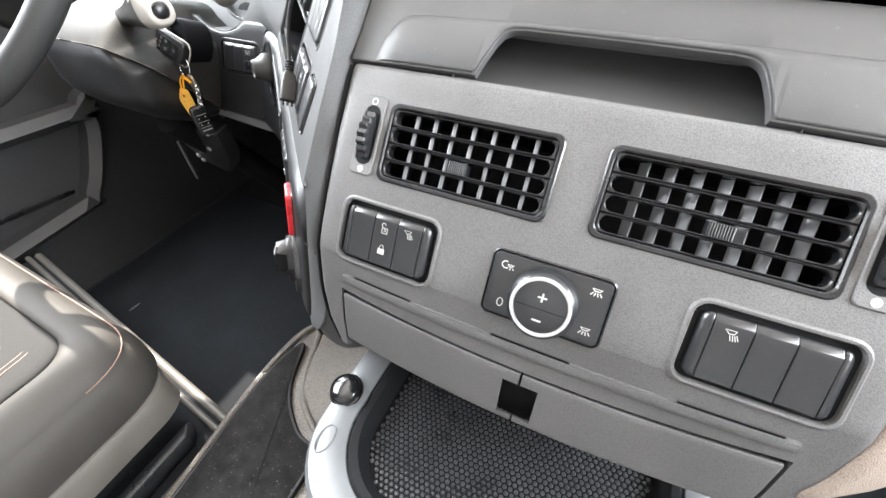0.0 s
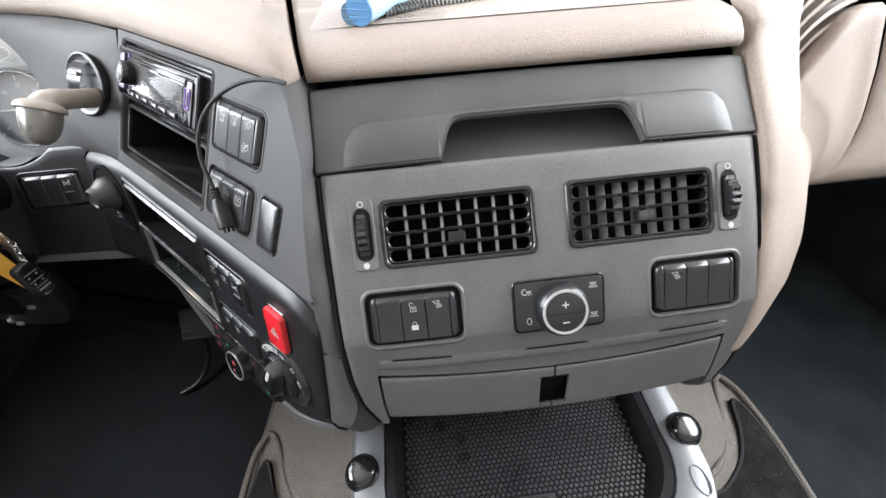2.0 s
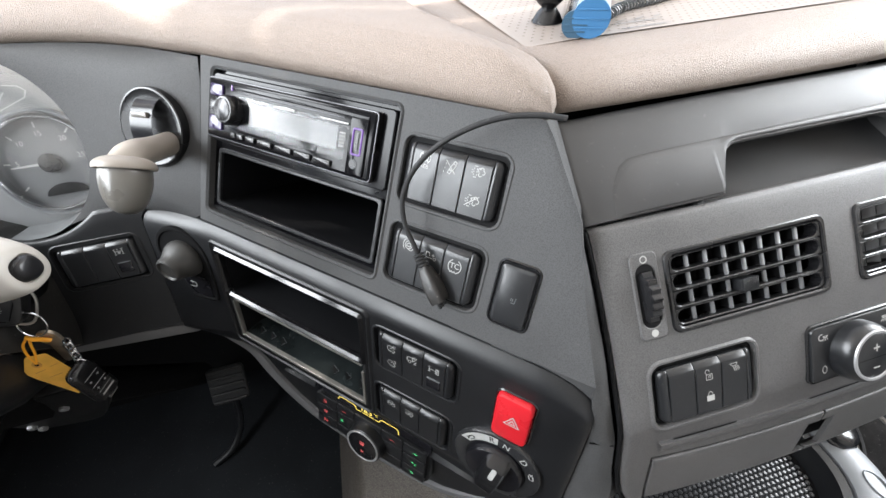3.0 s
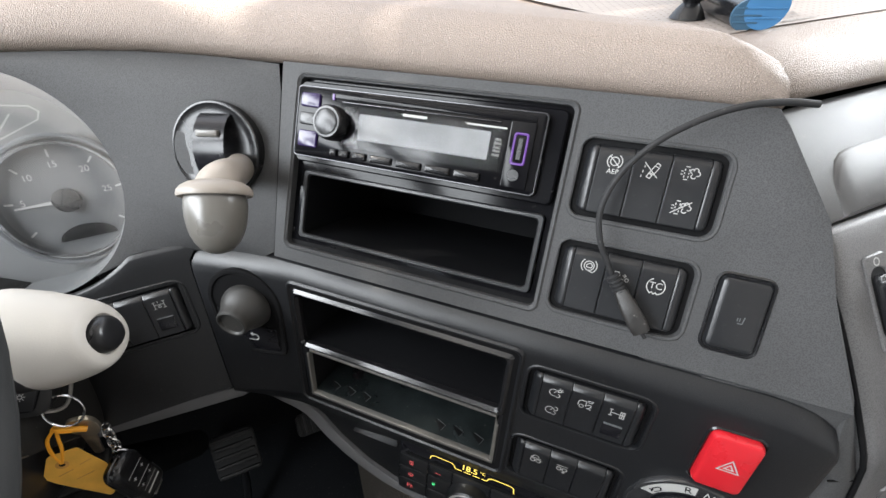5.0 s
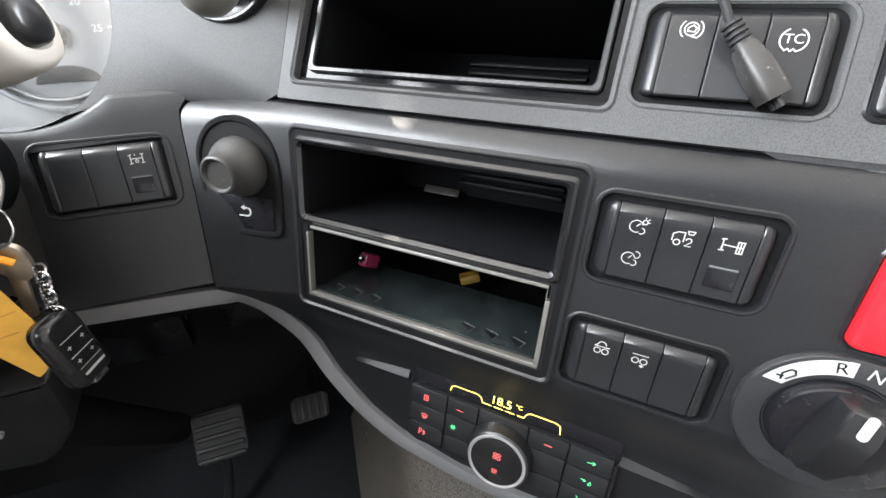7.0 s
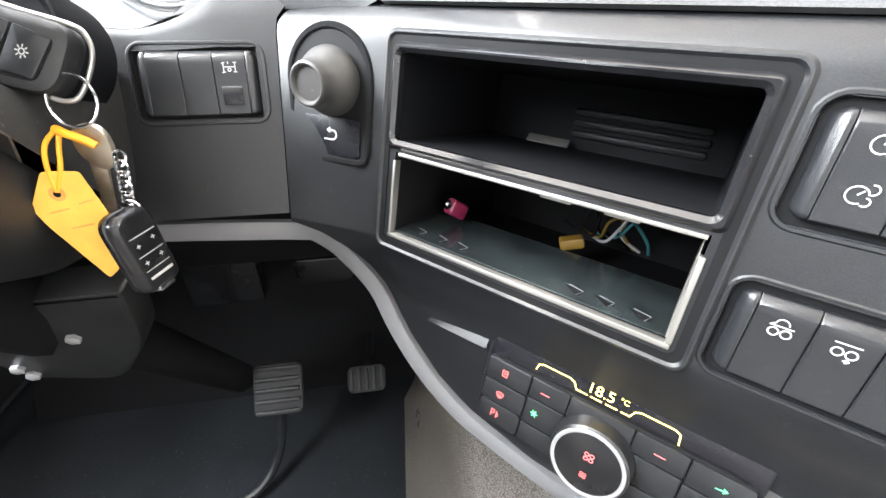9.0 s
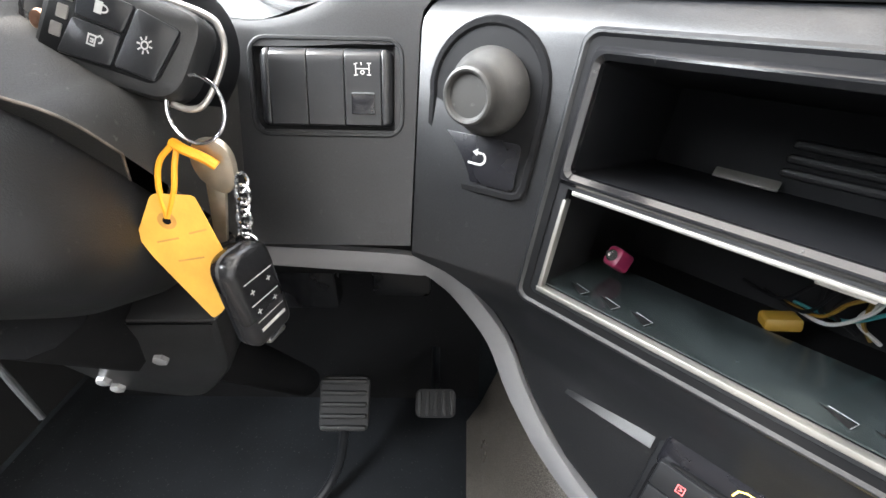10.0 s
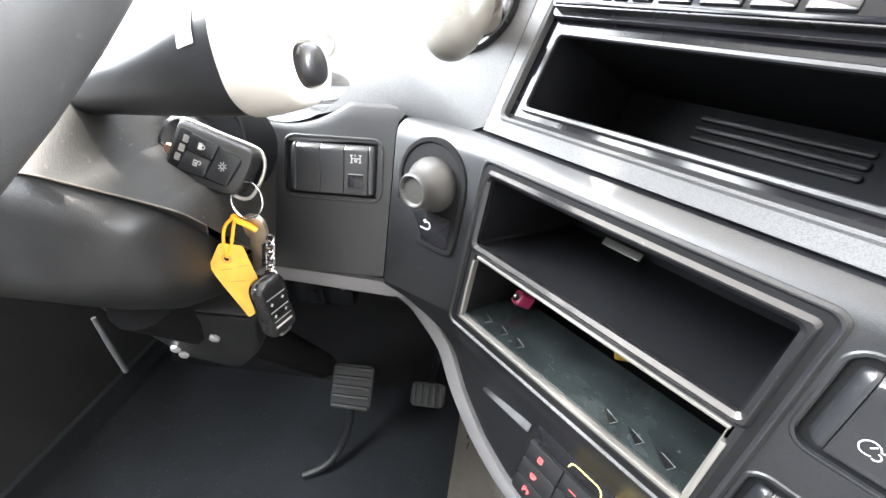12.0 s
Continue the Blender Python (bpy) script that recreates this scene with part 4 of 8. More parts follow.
def radio():
    """A single-slot car radio with its face tipped up."""
    ob = thing("car_radio", "glossy black car radio with a grey display and purple lights", "radio", B1 @ at(-0.0085, 0.0345, 0.002))
    w, h = 0.186, 0.051
    bm = bmesh.new()
    band(bm, rrect(0.200, 0.060, 0.004, 0.0045, 0), rrect(w - 0.002, h - 0.002, 0.003), -0.03, -0.003, 0.001)
    part("mounting_frame", bm, RADIOBLK, ob)
    bm = bmesh.new()
    slab(bm, rrect(w, h, 0.003), -0.02, 0.004, 0.0022)
    face = part("face", bm, RADIOBLK, ob)
    bm = bmesh.new()
    band(bm, rrect(w + 0.0012, h + 0.0012, 0.0034), rrect(w - 0.0016, h - 0.0016, 0.0026), -0.004, 0.0026, 0.0004)
    part("face_edge", bm, KNOBF, ob, "thin smoky edge")
    bm = bmesh.new()
    slab(bm, rrect(0.150, 0.0042, 0.001, 0.012, 0.0205), 0.003, 0.0046, 0.0006)
    part("disc_slot_edge", bm, RADIOBLK, ob)
    bm = bmesh.new()
    slab(bm, rrect(0.118, 0.0010, 0.0004, 0.006, 0.0168), 0.003, 0.0048, 0.0003)
    part("chrome_strip", bm, KNOBF, ob, "thin smoky strip")
    bm = bmesh.new()
    slab(bm, rrect(0.097, 0.0180, 0.001, 0.0108, 0.0012), 0.003, 0.00445)
    part("display", bm, LCD, ob, "pale grey display")
    bm = bmesh.new()
    slab(bm, rrect(0.120, 0.0290, 0.002, 0.009, 0.0000), 0.0045, 0.0052, 0.0005)
    cov = part("display_cover", bm, CLEAR, ob)
    bm = bmesh.new()
    lathe(bm, [(0.0125, 0.003), (0.0125, 0.010), (0.0118, 0.0135), (0.0108, 0.0148), (0.0090, 0.0150)], 36)
    knob = part("volume_knob", bm, SATIN, ob, m=at(-0.0580, 0.0010))
    bm = bmesh.new()
    lathe(bm, [(0.0092, 0.0145), (0.0092, 0.0154), (0.0086, 0.0157)], 36)
    part("knob_face", bm, SATIN, knob, "smoky reflective knob face")
    for y, s in ((0.0155, 0.010), (0.002, 0.009), (-0.0125, 0.012)):
        bm = bmesh.new()
        slab(bm, rrect(0.0165, s, 0.0015), 0.003, 0.0056, 0.0008)
        part("source_key", bm, PURPLEKEY if y != 0.002 else SATIN, ob, "purple-lit key" if y != 0.002 else "", m=at(-0.0800, y))
    bm = bmesh.new()
    slab(bm, rrect(0.0013, 0.0042, 0.0004), 0.004, 0.0052)
    part("eject_light", bm, PURPLE, ob, m=at(-0.0605, 0.0195))
    xs = [(-0.0560, 0.007), (-0.0470, 0.009), (-0.0340, 0.012), (-0.0165, 0.018), (0.0055, 0.020), (0.0270, 0.019), (0.0480, 0.019)]
    for x, kw in xs:
        bm = bmesh.new()
        slab(bm, rrect(kw - 0.001, 0.0052, 0.001), 0.003, 0.0064, 0.0012)
        part("preset_key", bm, SATIN, ob, m=at(x, -0.0195))
    bm = bmesh.new()
    slab(bm, rrect(0.0165, 0.0420, 0.0015), 0.003, 0.0058, 0.0008)
    usb = part("usb_panel", bm, RADIOBLK, ob, m=at(0.0795, -0.0022))
    bm = bmesh.new()
    band(bm, rrect(0.0094, 0.0200, 0.0018), rrect(0.0068, 0.0172, 0.0012), 0.0, 0.0012, 0.0004)
    part("usb_rim", bm, PURPLE, usb, "purple-lit rim", m=at(0, 0.004, 0.0055))
    bm = bmesh.new()
    slab(bm, rrect(0.0026, 0.0130, 0.0004), 0.0, 0.0008)
    part("usb_tongue", bm, SATIN, usb, m=at(0, 0.004, 0.0056))
    bm = bmesh.new()
    lathe(bm, [(0.0038, 0.0), (0.0036, 0.0006)], 20)
    part("aux_socket", bm, SATIN, usb, m=at(-0.001, -0.0125, 0.0057))
    # maker's and model marks as plain bars, format names as words
    bm = bmesh.new()
    slab(bm, rrect(0.0180, 0.0016, 0.0004), 0.0, 0.0002)
    part("maker_mark", bm, PRINT, ob, m=at(0.0055, 0.0132, 0.0055))
    bm = bmesh.new()
    slab(bm, rrect(0.0270, 0.0010, 0.0003), 0.0, 0.0002)
    part("model_mark", bm, PRINT, ob, m=at(0.0560, 0.0132, 0.0055))
    for k, word in enumerate(("MP3", "WMA", "AAC", "WAV", "FLAC")):
        lettering("format_word", word, 0.0022, PRINT, ob, at(0.0650, 0.0056 - 0.0024 * k, 0.0055))


radio()


# ---- lower driver panel ----
SHELF, CAVE = (-0.1215, 0.0612, -0.0050, 0.0505), (-0.1180, 0.0605, -0.0665, -0.0095)


def low_edge(u):
    return lerp(u, (-0.235, -0.0750), (-0.20, -0.0800), (-0.175, -0.0890), (-0.158, -0.101), (-0.1354, -0.1270), (-0.1106, -0.160), (-0.0792, -0.187), (-0.0489, -0.202), (0.0071, -0.2145), (0.0562, -0.2155), (0.1, -0.2135), (0.1374, -0.205), (0.175, -0.182), (0.207, -0.154), (0.235, -0.118), (0.258, -0.082))


def back(v):
    """How far the lower driver panel falls back below the open slot."""
    return lerp(v, (-0.22, -0.034), (-0.125, -0.025), (-0.105, -0.017), (-0.085, -0.005), (-0.072, 0.0), (0.1, 0.0))


def low_pos(u, v, w):
    v2 = v if v > -0.07 else -0.07 + (v + 0.07) / (-0.2 + 0.07) * (low_edge(u) + 0.07)
    x = u
    if u < -0.125:
        # the left end turns towards the driver
        k = (-0.125 - u) / 0.11
        x = -0.125 - (-0.125 - u) * lerp(v2, (-0.1, 0.62), (-0.07, 0.636), (-0.028, 0.72), (0.02, 0.82), (0.055, 0.892), (0.066, 0.885), (0.0725, 0.862))
        w += k ** 1.2 * lerp(v2, (-0.1, 0.0265), (-0.07, 0.0243), (-0.028, 0.0204), (0.0203, 0.0157), (0.055, 0.0122), (0.066, 0.008), (0.0725, 0.003))
    if u > 0.21:
        # the end is rounded off
        k = (u - 0.21) / 0.045
        x = 0.21 + 0.045 * math.sin(k * math.pi / 2)
        v2 = v2 - 0.028 * (1 - math.cos(k * math.pi / 2)) * max(0, v2 - 0.02) / 0.053
        w -= 0.006 * (1 - math.cos(k * math.pi / 2))
    top = max(0.0, (v - 0.057) / 0.0155)
    return B2 @ Vector((x, v2, w + back(v2) - 0.0080 * top * top))


bm = bmesh.new()
sheet(bm, steps(-0.235, -0.125, 14) + steps(-0.12, 0.205, 40) + steps(0.21, 0.255, 8), steps(-0.2, -0.0715, 16) + steps(-0.0665, 0.057, 21) + [0.059, 0.061, 0.063, 0.065, 0.067, 0.069, 0.071, 0.0725], low_pos, [SHELF, CAVE, well(0.1162, 0.0255, 0.0742, 0.0415), well(0.1140, -0.0460, 0.0735, 0.0405)], 0.004)
part("lower_panel", bm, BLACK, dash)
bm = bmesh.new()
loft(bm, [[low_pos(u, 0.0725, 0.0) + Vector(q) for u in steps(-0.235, 0.175, 40)] for q in ((0, 0, 0), (0.003, 0.005, 0.0012), (0.012, 0.028, 0.0022))])
part("panel_ledge", bm, BLACK, dash)

bm = bmesh.new()
band(bm, rrect(0.1900, 0.0620, 0.0040), rrect(0.1790, 0.0505, 0.003), -0.004, 0.0030, 0.0024)
part("shelf_bezel", bm, BUTTON, dash, m=B2 @ at(-0.0300, 0.0232))
bm = bmesh.new()
band(bm, rrect(0.2030, 0.1390, 0.0075), rrect(0.1950, 0.1310, 0.0050), -0.003, 0.0020, 0.0016)
part("slot_surround", bm, BLACK, dash, m=B2 @ at(-0.0297, -0.0082))
bm = bmesh.new()
band(bm, rrect(0.1958, 0.1318, 0.0050), rrect(0.1870, 0.1235, 0.0040), -0.003, 0.0006)
part("slot_joint", bm, PIT, dash, m=B2 @ at(-0.0297, -0.0082))
shelf = pocket("storage_shelf", B2 @ at(-0.0300, 0.0230), 0.1830, 0.0540, 0.128, POCKET, [(-0.020, 0.074, -0.0125), (-0.020, 0.074, -0.0045), (-0.020, 0.074, 0.0035)], dash, lip=-0.001)
bm = bmesh.new()
slab(bm, rrect(0.034, 0.0070, 0.0006), 0.0, 0.0012, 0.0003)
part("metal_label", bm, STEEL, shelf, "small bright metal plate", m=Matrix.Translation((-0.0330, -0.0205, -0.1150)) @ Matrix.Rotation(radians(-40), 4, "X"))


def cave():
    """The open radio slot with its bare metal frame, bent tabs and loose wiring."""
    ob = thing("open_radio_slot", "empty radio slot with a bare metal frame and loose wiring", "radio slot", B2 @ at(-0.0288, -0.0380))
    w, h = 0.1785, 0.0570
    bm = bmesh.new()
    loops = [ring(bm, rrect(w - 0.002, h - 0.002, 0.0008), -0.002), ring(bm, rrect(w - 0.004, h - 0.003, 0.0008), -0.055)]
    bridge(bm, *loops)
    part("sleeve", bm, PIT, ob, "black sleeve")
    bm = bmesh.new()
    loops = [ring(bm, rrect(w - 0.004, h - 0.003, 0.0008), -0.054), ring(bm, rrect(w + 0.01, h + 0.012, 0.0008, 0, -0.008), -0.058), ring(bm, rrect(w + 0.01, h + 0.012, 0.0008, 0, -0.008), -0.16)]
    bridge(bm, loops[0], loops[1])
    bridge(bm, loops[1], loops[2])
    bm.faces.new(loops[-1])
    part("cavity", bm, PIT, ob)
    for x, y, a, b in ((0, -h / 2 + 0.0004, w + 0.002, 0.0030), (0.001, h / 2 - 0.0012, w - 0.004, 0.0022), (-w / 2 + 0.0004, -0.0020, 0.0022, h - 0.007), (w / 2 - 0.0002, -0.0040, 0.0030, h - 0.012)):
        bm = bmesh.new()
        slab(bm, rrect(a, b, 0.0005), -0.004, 0.0012, 0.0004)
        part("frame_edge", bm, STEEL, ob, "bright raw metal edge", m=at(x, y))
    # thin lugs hanging from the upper edge
    for x in (0.018, 0.052):
        bm = bmesh.new()
        slab(bm, rrect(0.017, 0.0028, 0.0004), -0.0060, -0.0050, 0.0002)
        part("lug", bm, STEEL, ob, m=at(x, h / 2 - 0.0035))
    bm = bmesh.new()
    slab(bm, [(-w / 2 + 0.002, -0.068), (w / 2 - 0.002, -0.070), (w / 2 - 0.002, -0.003), (-w / 2 + 0.002, -0.003)], -0.0004, 0.0004)
    part("floor_plate", bm, GLASSY, ob, "dark smeared metal floor", m=Matrix.Translation((0, -h / 2 + 0.0034, 0)) @ Matrix.Rotation(radians(90), 4, "X") @ Matrix.Diagonal((1, 1, -1, 1)))
    bm = bmesh.new()
    slab(bm, [(-0.003, -h / 2 + 0.003), (-0.046, -h / 2 + 0.003), (-0.046, h / 2 - 0.003), (-0.003, h / 2 - 0.003)][::-1], 0.0, 0.0006)
    part("side_plate", bm, STEEL, ob, "bright scratched side plate", m=Matrix.Translation((w / 2 - 0.0016, 0, 0)) @ Matrix(((0, 0, -1, 0), (0, 1, 0, 0), (1, 0, 0, 0), (0, 0, 0, 1))))
    # bent tabs stamped out of the floor; flat black triangles paint the shaded holes
    for x in (-0.0790, -0.0620, -0.0455, 0.0310, 0.0480, 0.0665):
        z = -h / 2 + 0.0042
        wide = 0.0118
        q = [(x, -0.0170), (x + wide * 0.80, -0.0080), (x + wide, -0.0135)]
        bm = bmesh.new()
        tube(bm, [(q[1][0] + 0.0003, z + 0.0002, q[1][1]), (q[2][0] + 0.0003, z + 0.0010, q[2][1]), (q[0][0] + 0.003, z + 0.0008, q[0][1] + 0.0002)], 0.00022, 6)
        tab = part("bent_tab", bm, CAP, ob)
        bm = bmesh.new()
        slab(bm, [(a, c) for a, c in q], 0.0, 0.0002, 0.0, lambda a, b, c: (a, z + c, b))
        part("cut_out_shade", bm, PIT, tab)
    bm = bmesh.new()
    slab(bm, rrect(0.0095, 0.0120, 0.003), 0, 0.016, 0.0015)
    pk = part("pink_connector", bm, PINK, ob, "pink plastic plug", m=Matrix.Translation((-0.0670, -0.0165, -0.056)) @ Matrix.Rotation(radians(-12), 4, "Y") @ Matrix.Rotation(radians(-25), 4, "X"))
    bm = bmesh.new()
    lathe(bm, [(0.0034, 0), (0.0034, 0.002), (0.0022, 0.002), (0.0022, 0.0008)], 16)
    part("pin_ring", bm, CHROME, pk, m=at(0, 0, 0.0158))
    bm = bmesh.new()
    slab(bm, rrect(0.017, 0.0075, 0.002), 0, 0.010, 0.001)
    part("yellow_connector", bm, YELLOW, ob, "yellow plastic plug", m=Matrix.Translation((0.010, -0.0225, -0.088)) @ Matrix.Rotation(radians(25), 4, "Y") @ Matrix.Rotation(radians(18), 4, "Z"))
    wires = ((WHITEW, 0.040), (YELLOW, 0.036), (TEAL, 0.046), (PIT, 0.030), (PIT, 0.018))
    for k, (mat, x) in enumerate(wires):
        bm = bmesh.new()
        pts = smooth_line([(x - 0.03, -0.024, -0.125 - 0.003 * k), (x - 0.010, -0.020 + 0.002 * (k % 3), -0.100 - 0.002 * k), (x - 0.004 * (k % 2), -0.004 + 0.002 * k, -0.088), (x + 0.003, 0.004 - 0.002 * (k % 3), -0.092), (x + 0.006 * (k % 3), -0.012, -0.100), (x + 0.014, -0.023, -0.110)], 6)
        tube(bm, pts, 0.0011, 6)
        part("wire", bm, mat, ob)


PINK = material("pink_plastic", (0.17, 0.012, 0.045), 0.4)
YELLOW = material("yellow_plastic", (0.13, 0.075, 0.008), 0.5, vary=0.3)
WHITEW = material("white_wire", (0.30, 0.30, 0.29), 0.5)
TEAL = material("teal_wire", (0.03, 0.16, 0.17), 0.5)
GLASSY = material("smeared_dark_sheet", (0.024, 0.030, 0.031), 0.22, metal=0.4, vary=0.5, vary_scale=25, specks=0.12)
cave()


# ---- left dash panel under the gauges ----
def left_pos(u, v, w):
    right = lerp(v, (-0.092, 0.0420), (0.04, 0.048), (0.056, 0.0612))
    x = u if u < 0.03 else 0.03 + (u - 0.03) / 0.03 * (right - 0.03)
    dip = 0.0565 - 0.0205 * max(0.0, 1 - ((u + 0.0475) / 0.055) ** 2) if u < 0.008 else 0.0565
    v2 = v if v < 0.02 else 0.02 + (v - 0.02) / (0.0565 - 0.02) * (dip - 0.02)
    top = max(0.0, (v - 0.052) / 0.0045)
    return D @ Vector((x, v2, w - 0.0025 * top * top))


bm = bmesh.new()
sheet(bm, steps(-0.34, -0.12, 8) + steps(-0.11, 0.03, 24) + steps(0.035, 0.06, 5), steps(-0.092, 0.052, 14) + [0.054, 0.0565], left_pos, [well(-0.0058, 0.0003, 0.0775, 0.0415)], 0.004)
part("left_panel", bm, BLACK, dash)


# ---- gauge panel with the lever recess ----
def dash_point(s, k):
    """The gauge panel: s runs from the radio joint to the left, k from bottom to top."""
    lower = smooth_line([(-0.4810, 0.2360, 0.7150), (-0.509, 0.260, 0.7130), (-0.540, 0.279, 0.712), (-0.570, 0.286, 0.712), (-0.600, 0.289, 0.712)], 6)
    upper = smooth_line([(-0.4325, 0.293, 0.8495), (-0.468, 0.317, 0.853), (-0.507, 0.340, 0.856), (-0.56, 0.355, 0.861), (-0.66, 0.365, 0.868)], 6)
    i = s * (len(lower) - 1)
    a = min(int(i), len(lower) - 2)
    f = i - a
    return (lower[a].lerp(lower[a + 1], f)).lerp(upper[a].lerp(upper[a + 1], f), k)


bm = bmesh.new()
cx, cy, rx, ry = 0.005, -0.010, 0.0765, 0.0885
inner = [KL @ Vector((cx + rx * math.cos(a), cy + ry * math.sin(a), 0.0)) for a in [radians(q) for q in steps(-66, 96, 30)]]
outer = []
for q in steps(0, 1, 30):
    if q < 0.36:
        outer.append(dash_point(0.98 - 0.98 * q / 0.36, 0.0))
    elif q < 0.56:
        outer.append(dash_point(0.0, (q - 0.36) / 0.2))
    else:
        outer.append(dash_point((q - 0.56) / 0.44, 1.0))
rows = [[a.lerp(b, f) + Vector((-0.3, -0.6, 0.2)).normalized() * 0.001 * math.sin(math.pi * f) for a, b in zip(inner, outer)] for f in (0, 0.03, 0.1, 0.25, 0.4, 0.55, 0.7, 0.85, 0.97, 1.0)]
loft(bm, rows)
part("gauge_panel", bm, SLATE, dash)

bm = bmesh.new()
loft(bm, [[KL @ Vector((u, v, -0.004)) for u in steps(-0.33, -0.03, 6)] for v in (0.075, 0.12)])
part("gauge_hood", bm, SLATE, dash)


def instruments():
    """The gauge cluster behind its clear cover."""
    ob = thing("instrument_cluster", "round dial instrument cluster behind a glaring clear cover", "gauges", KL)
    bm = bmesh.new()
    out = [(cx + rx * math.cos(radians(a)), cy + ry * math.sin(radians(a))) for a in steps(-92, 92, 40)] + [(-0.30, 0.078), (-0.32, 0.06), (-0.32, -0.08), (-0.30, -0.098)]
    a, b = ring(bm, out, 0.0), ring(bm, offset(out, 0.010), -0.035)
    bridge(bm, a, b)
    bm.faces.new(b)
    part("housing", bm, DIALW, ob, "grey backing with the cover's glare painted in")
    for x, y, r in ((0.030, -0.026, 0.046), (-0.250, -0.026, 0.046)):
        bm = bmesh.new()
        band(bm, arc(x, y, r + 0.003, 0, 352, 44), arc(x, y, r, 0, 352, 44), -0.033, -0.020, 0.001)
        part("dial_rim", bm, CHROME, ob, "thin bright dial rim")
        bm = bmesh.new()
        band(bm, arc(x, y, r + 0.0095, 0, 352, 44), arc(x, y, r + 0.0055, 0, 352, 44), -0.034, -0.024, 0.0015)
        part("outer_ring", bm, SILVER, ob, "pale outer ring")
        bm = bmesh.new()
        slab(bm, arc(x, y, r, 0, 352, 44), -0.034, -0.030)
        d = part("dial", bm, DIALG, ob)
        for k in range(7):
            t = radians(215 - 250 * k / 6)
            bm = bmesh.new()
            stroke(bm, [(x + math.cos(t) * r * 0.80, y + math.sin(t) * r * 0.80), (x + math.cos(t) * r * 0.93, y + math.sin(t) * r * 0.93)], 0.0016, -0.0297)
            part("tick", bm, PRINT, d, smooth=0)
            if k in (1, 2, 3, 4, 5):
                lettering("dial_number", str(5 * k), 0.0075, PRINT, d, at(x + math.cos(t) * r * 0.66, y + math.sin(t) * r * 0.66, -0.0296))
        bm = bmesh.new()
        lathe(bm, [(0.010, -0.03), (0.010, -0.026), (0.008, -0.0252)], 24, at(x, y))
        part("hub", bm, SATIN, d)
        bm = bmesh.new()
        slab(bm, arc(x + 0.004, y - 0.034, 0.021, 0, 180, 14, 0.012), -0.0300, -0.0292)
        part("trip_window", bm, PIT, d)
        bm = bmesh.new()
        slab(bm, [(x - 0.036, y - 0.0007), (x, y - 0.0016), (x, y + 0.0016), (x - 0.036, y + 0.0007)], -0.0275, -0.0265)
        part("needle", bm, PRINT, d, "white needle")
    bm = bmesh.new()
    stroke(bm, [(-0.004, 0.026), (0.034, 0.040), (0.037, 0.046), (0.032, 0.051), (-0.008, 0.058)], 0.0012, -0.030, True)
    stroke(bm, [(0.002, 0.030), (0.018, 0.047)], 0.0014, -0.0299)
    stroke(bm, [(-0.0055, 0.027), (-0.0095, 0.057)], 0.0060, -0.0298)
    part("fuel_gauge", bm, PRINT, ob, smooth=0)
    bm = bmesh.new()
    rows = []
    for f, z in ((1.0, 0.0005), (0.9, 0.006), (0.6, 0.013), (0.0, 0.016)):
        rows.append([(-0.11 + (x + 0.11) * f, -0.01 + (y + 0.01) * f, z) for x, y in out])
    v = loft(bm, rows[:-1], True)
    bm.faces.new(v[-1])
    cov = part("clear_cover", bm, LENS, ob, "clear plastic cover")
    cov.visible_shadow = False


# the clear cover's glare is put into this pale backing tone
DIALW = material("glare_grey_backing", (0.20, 0.205, 0.21), 0.5)
DIALG = material("grey_dial_face", (0.11, 0.114, 0.12), 0.45)
LENS = glass("gauge_cover", 0.22, mix=0.24)
instruments()


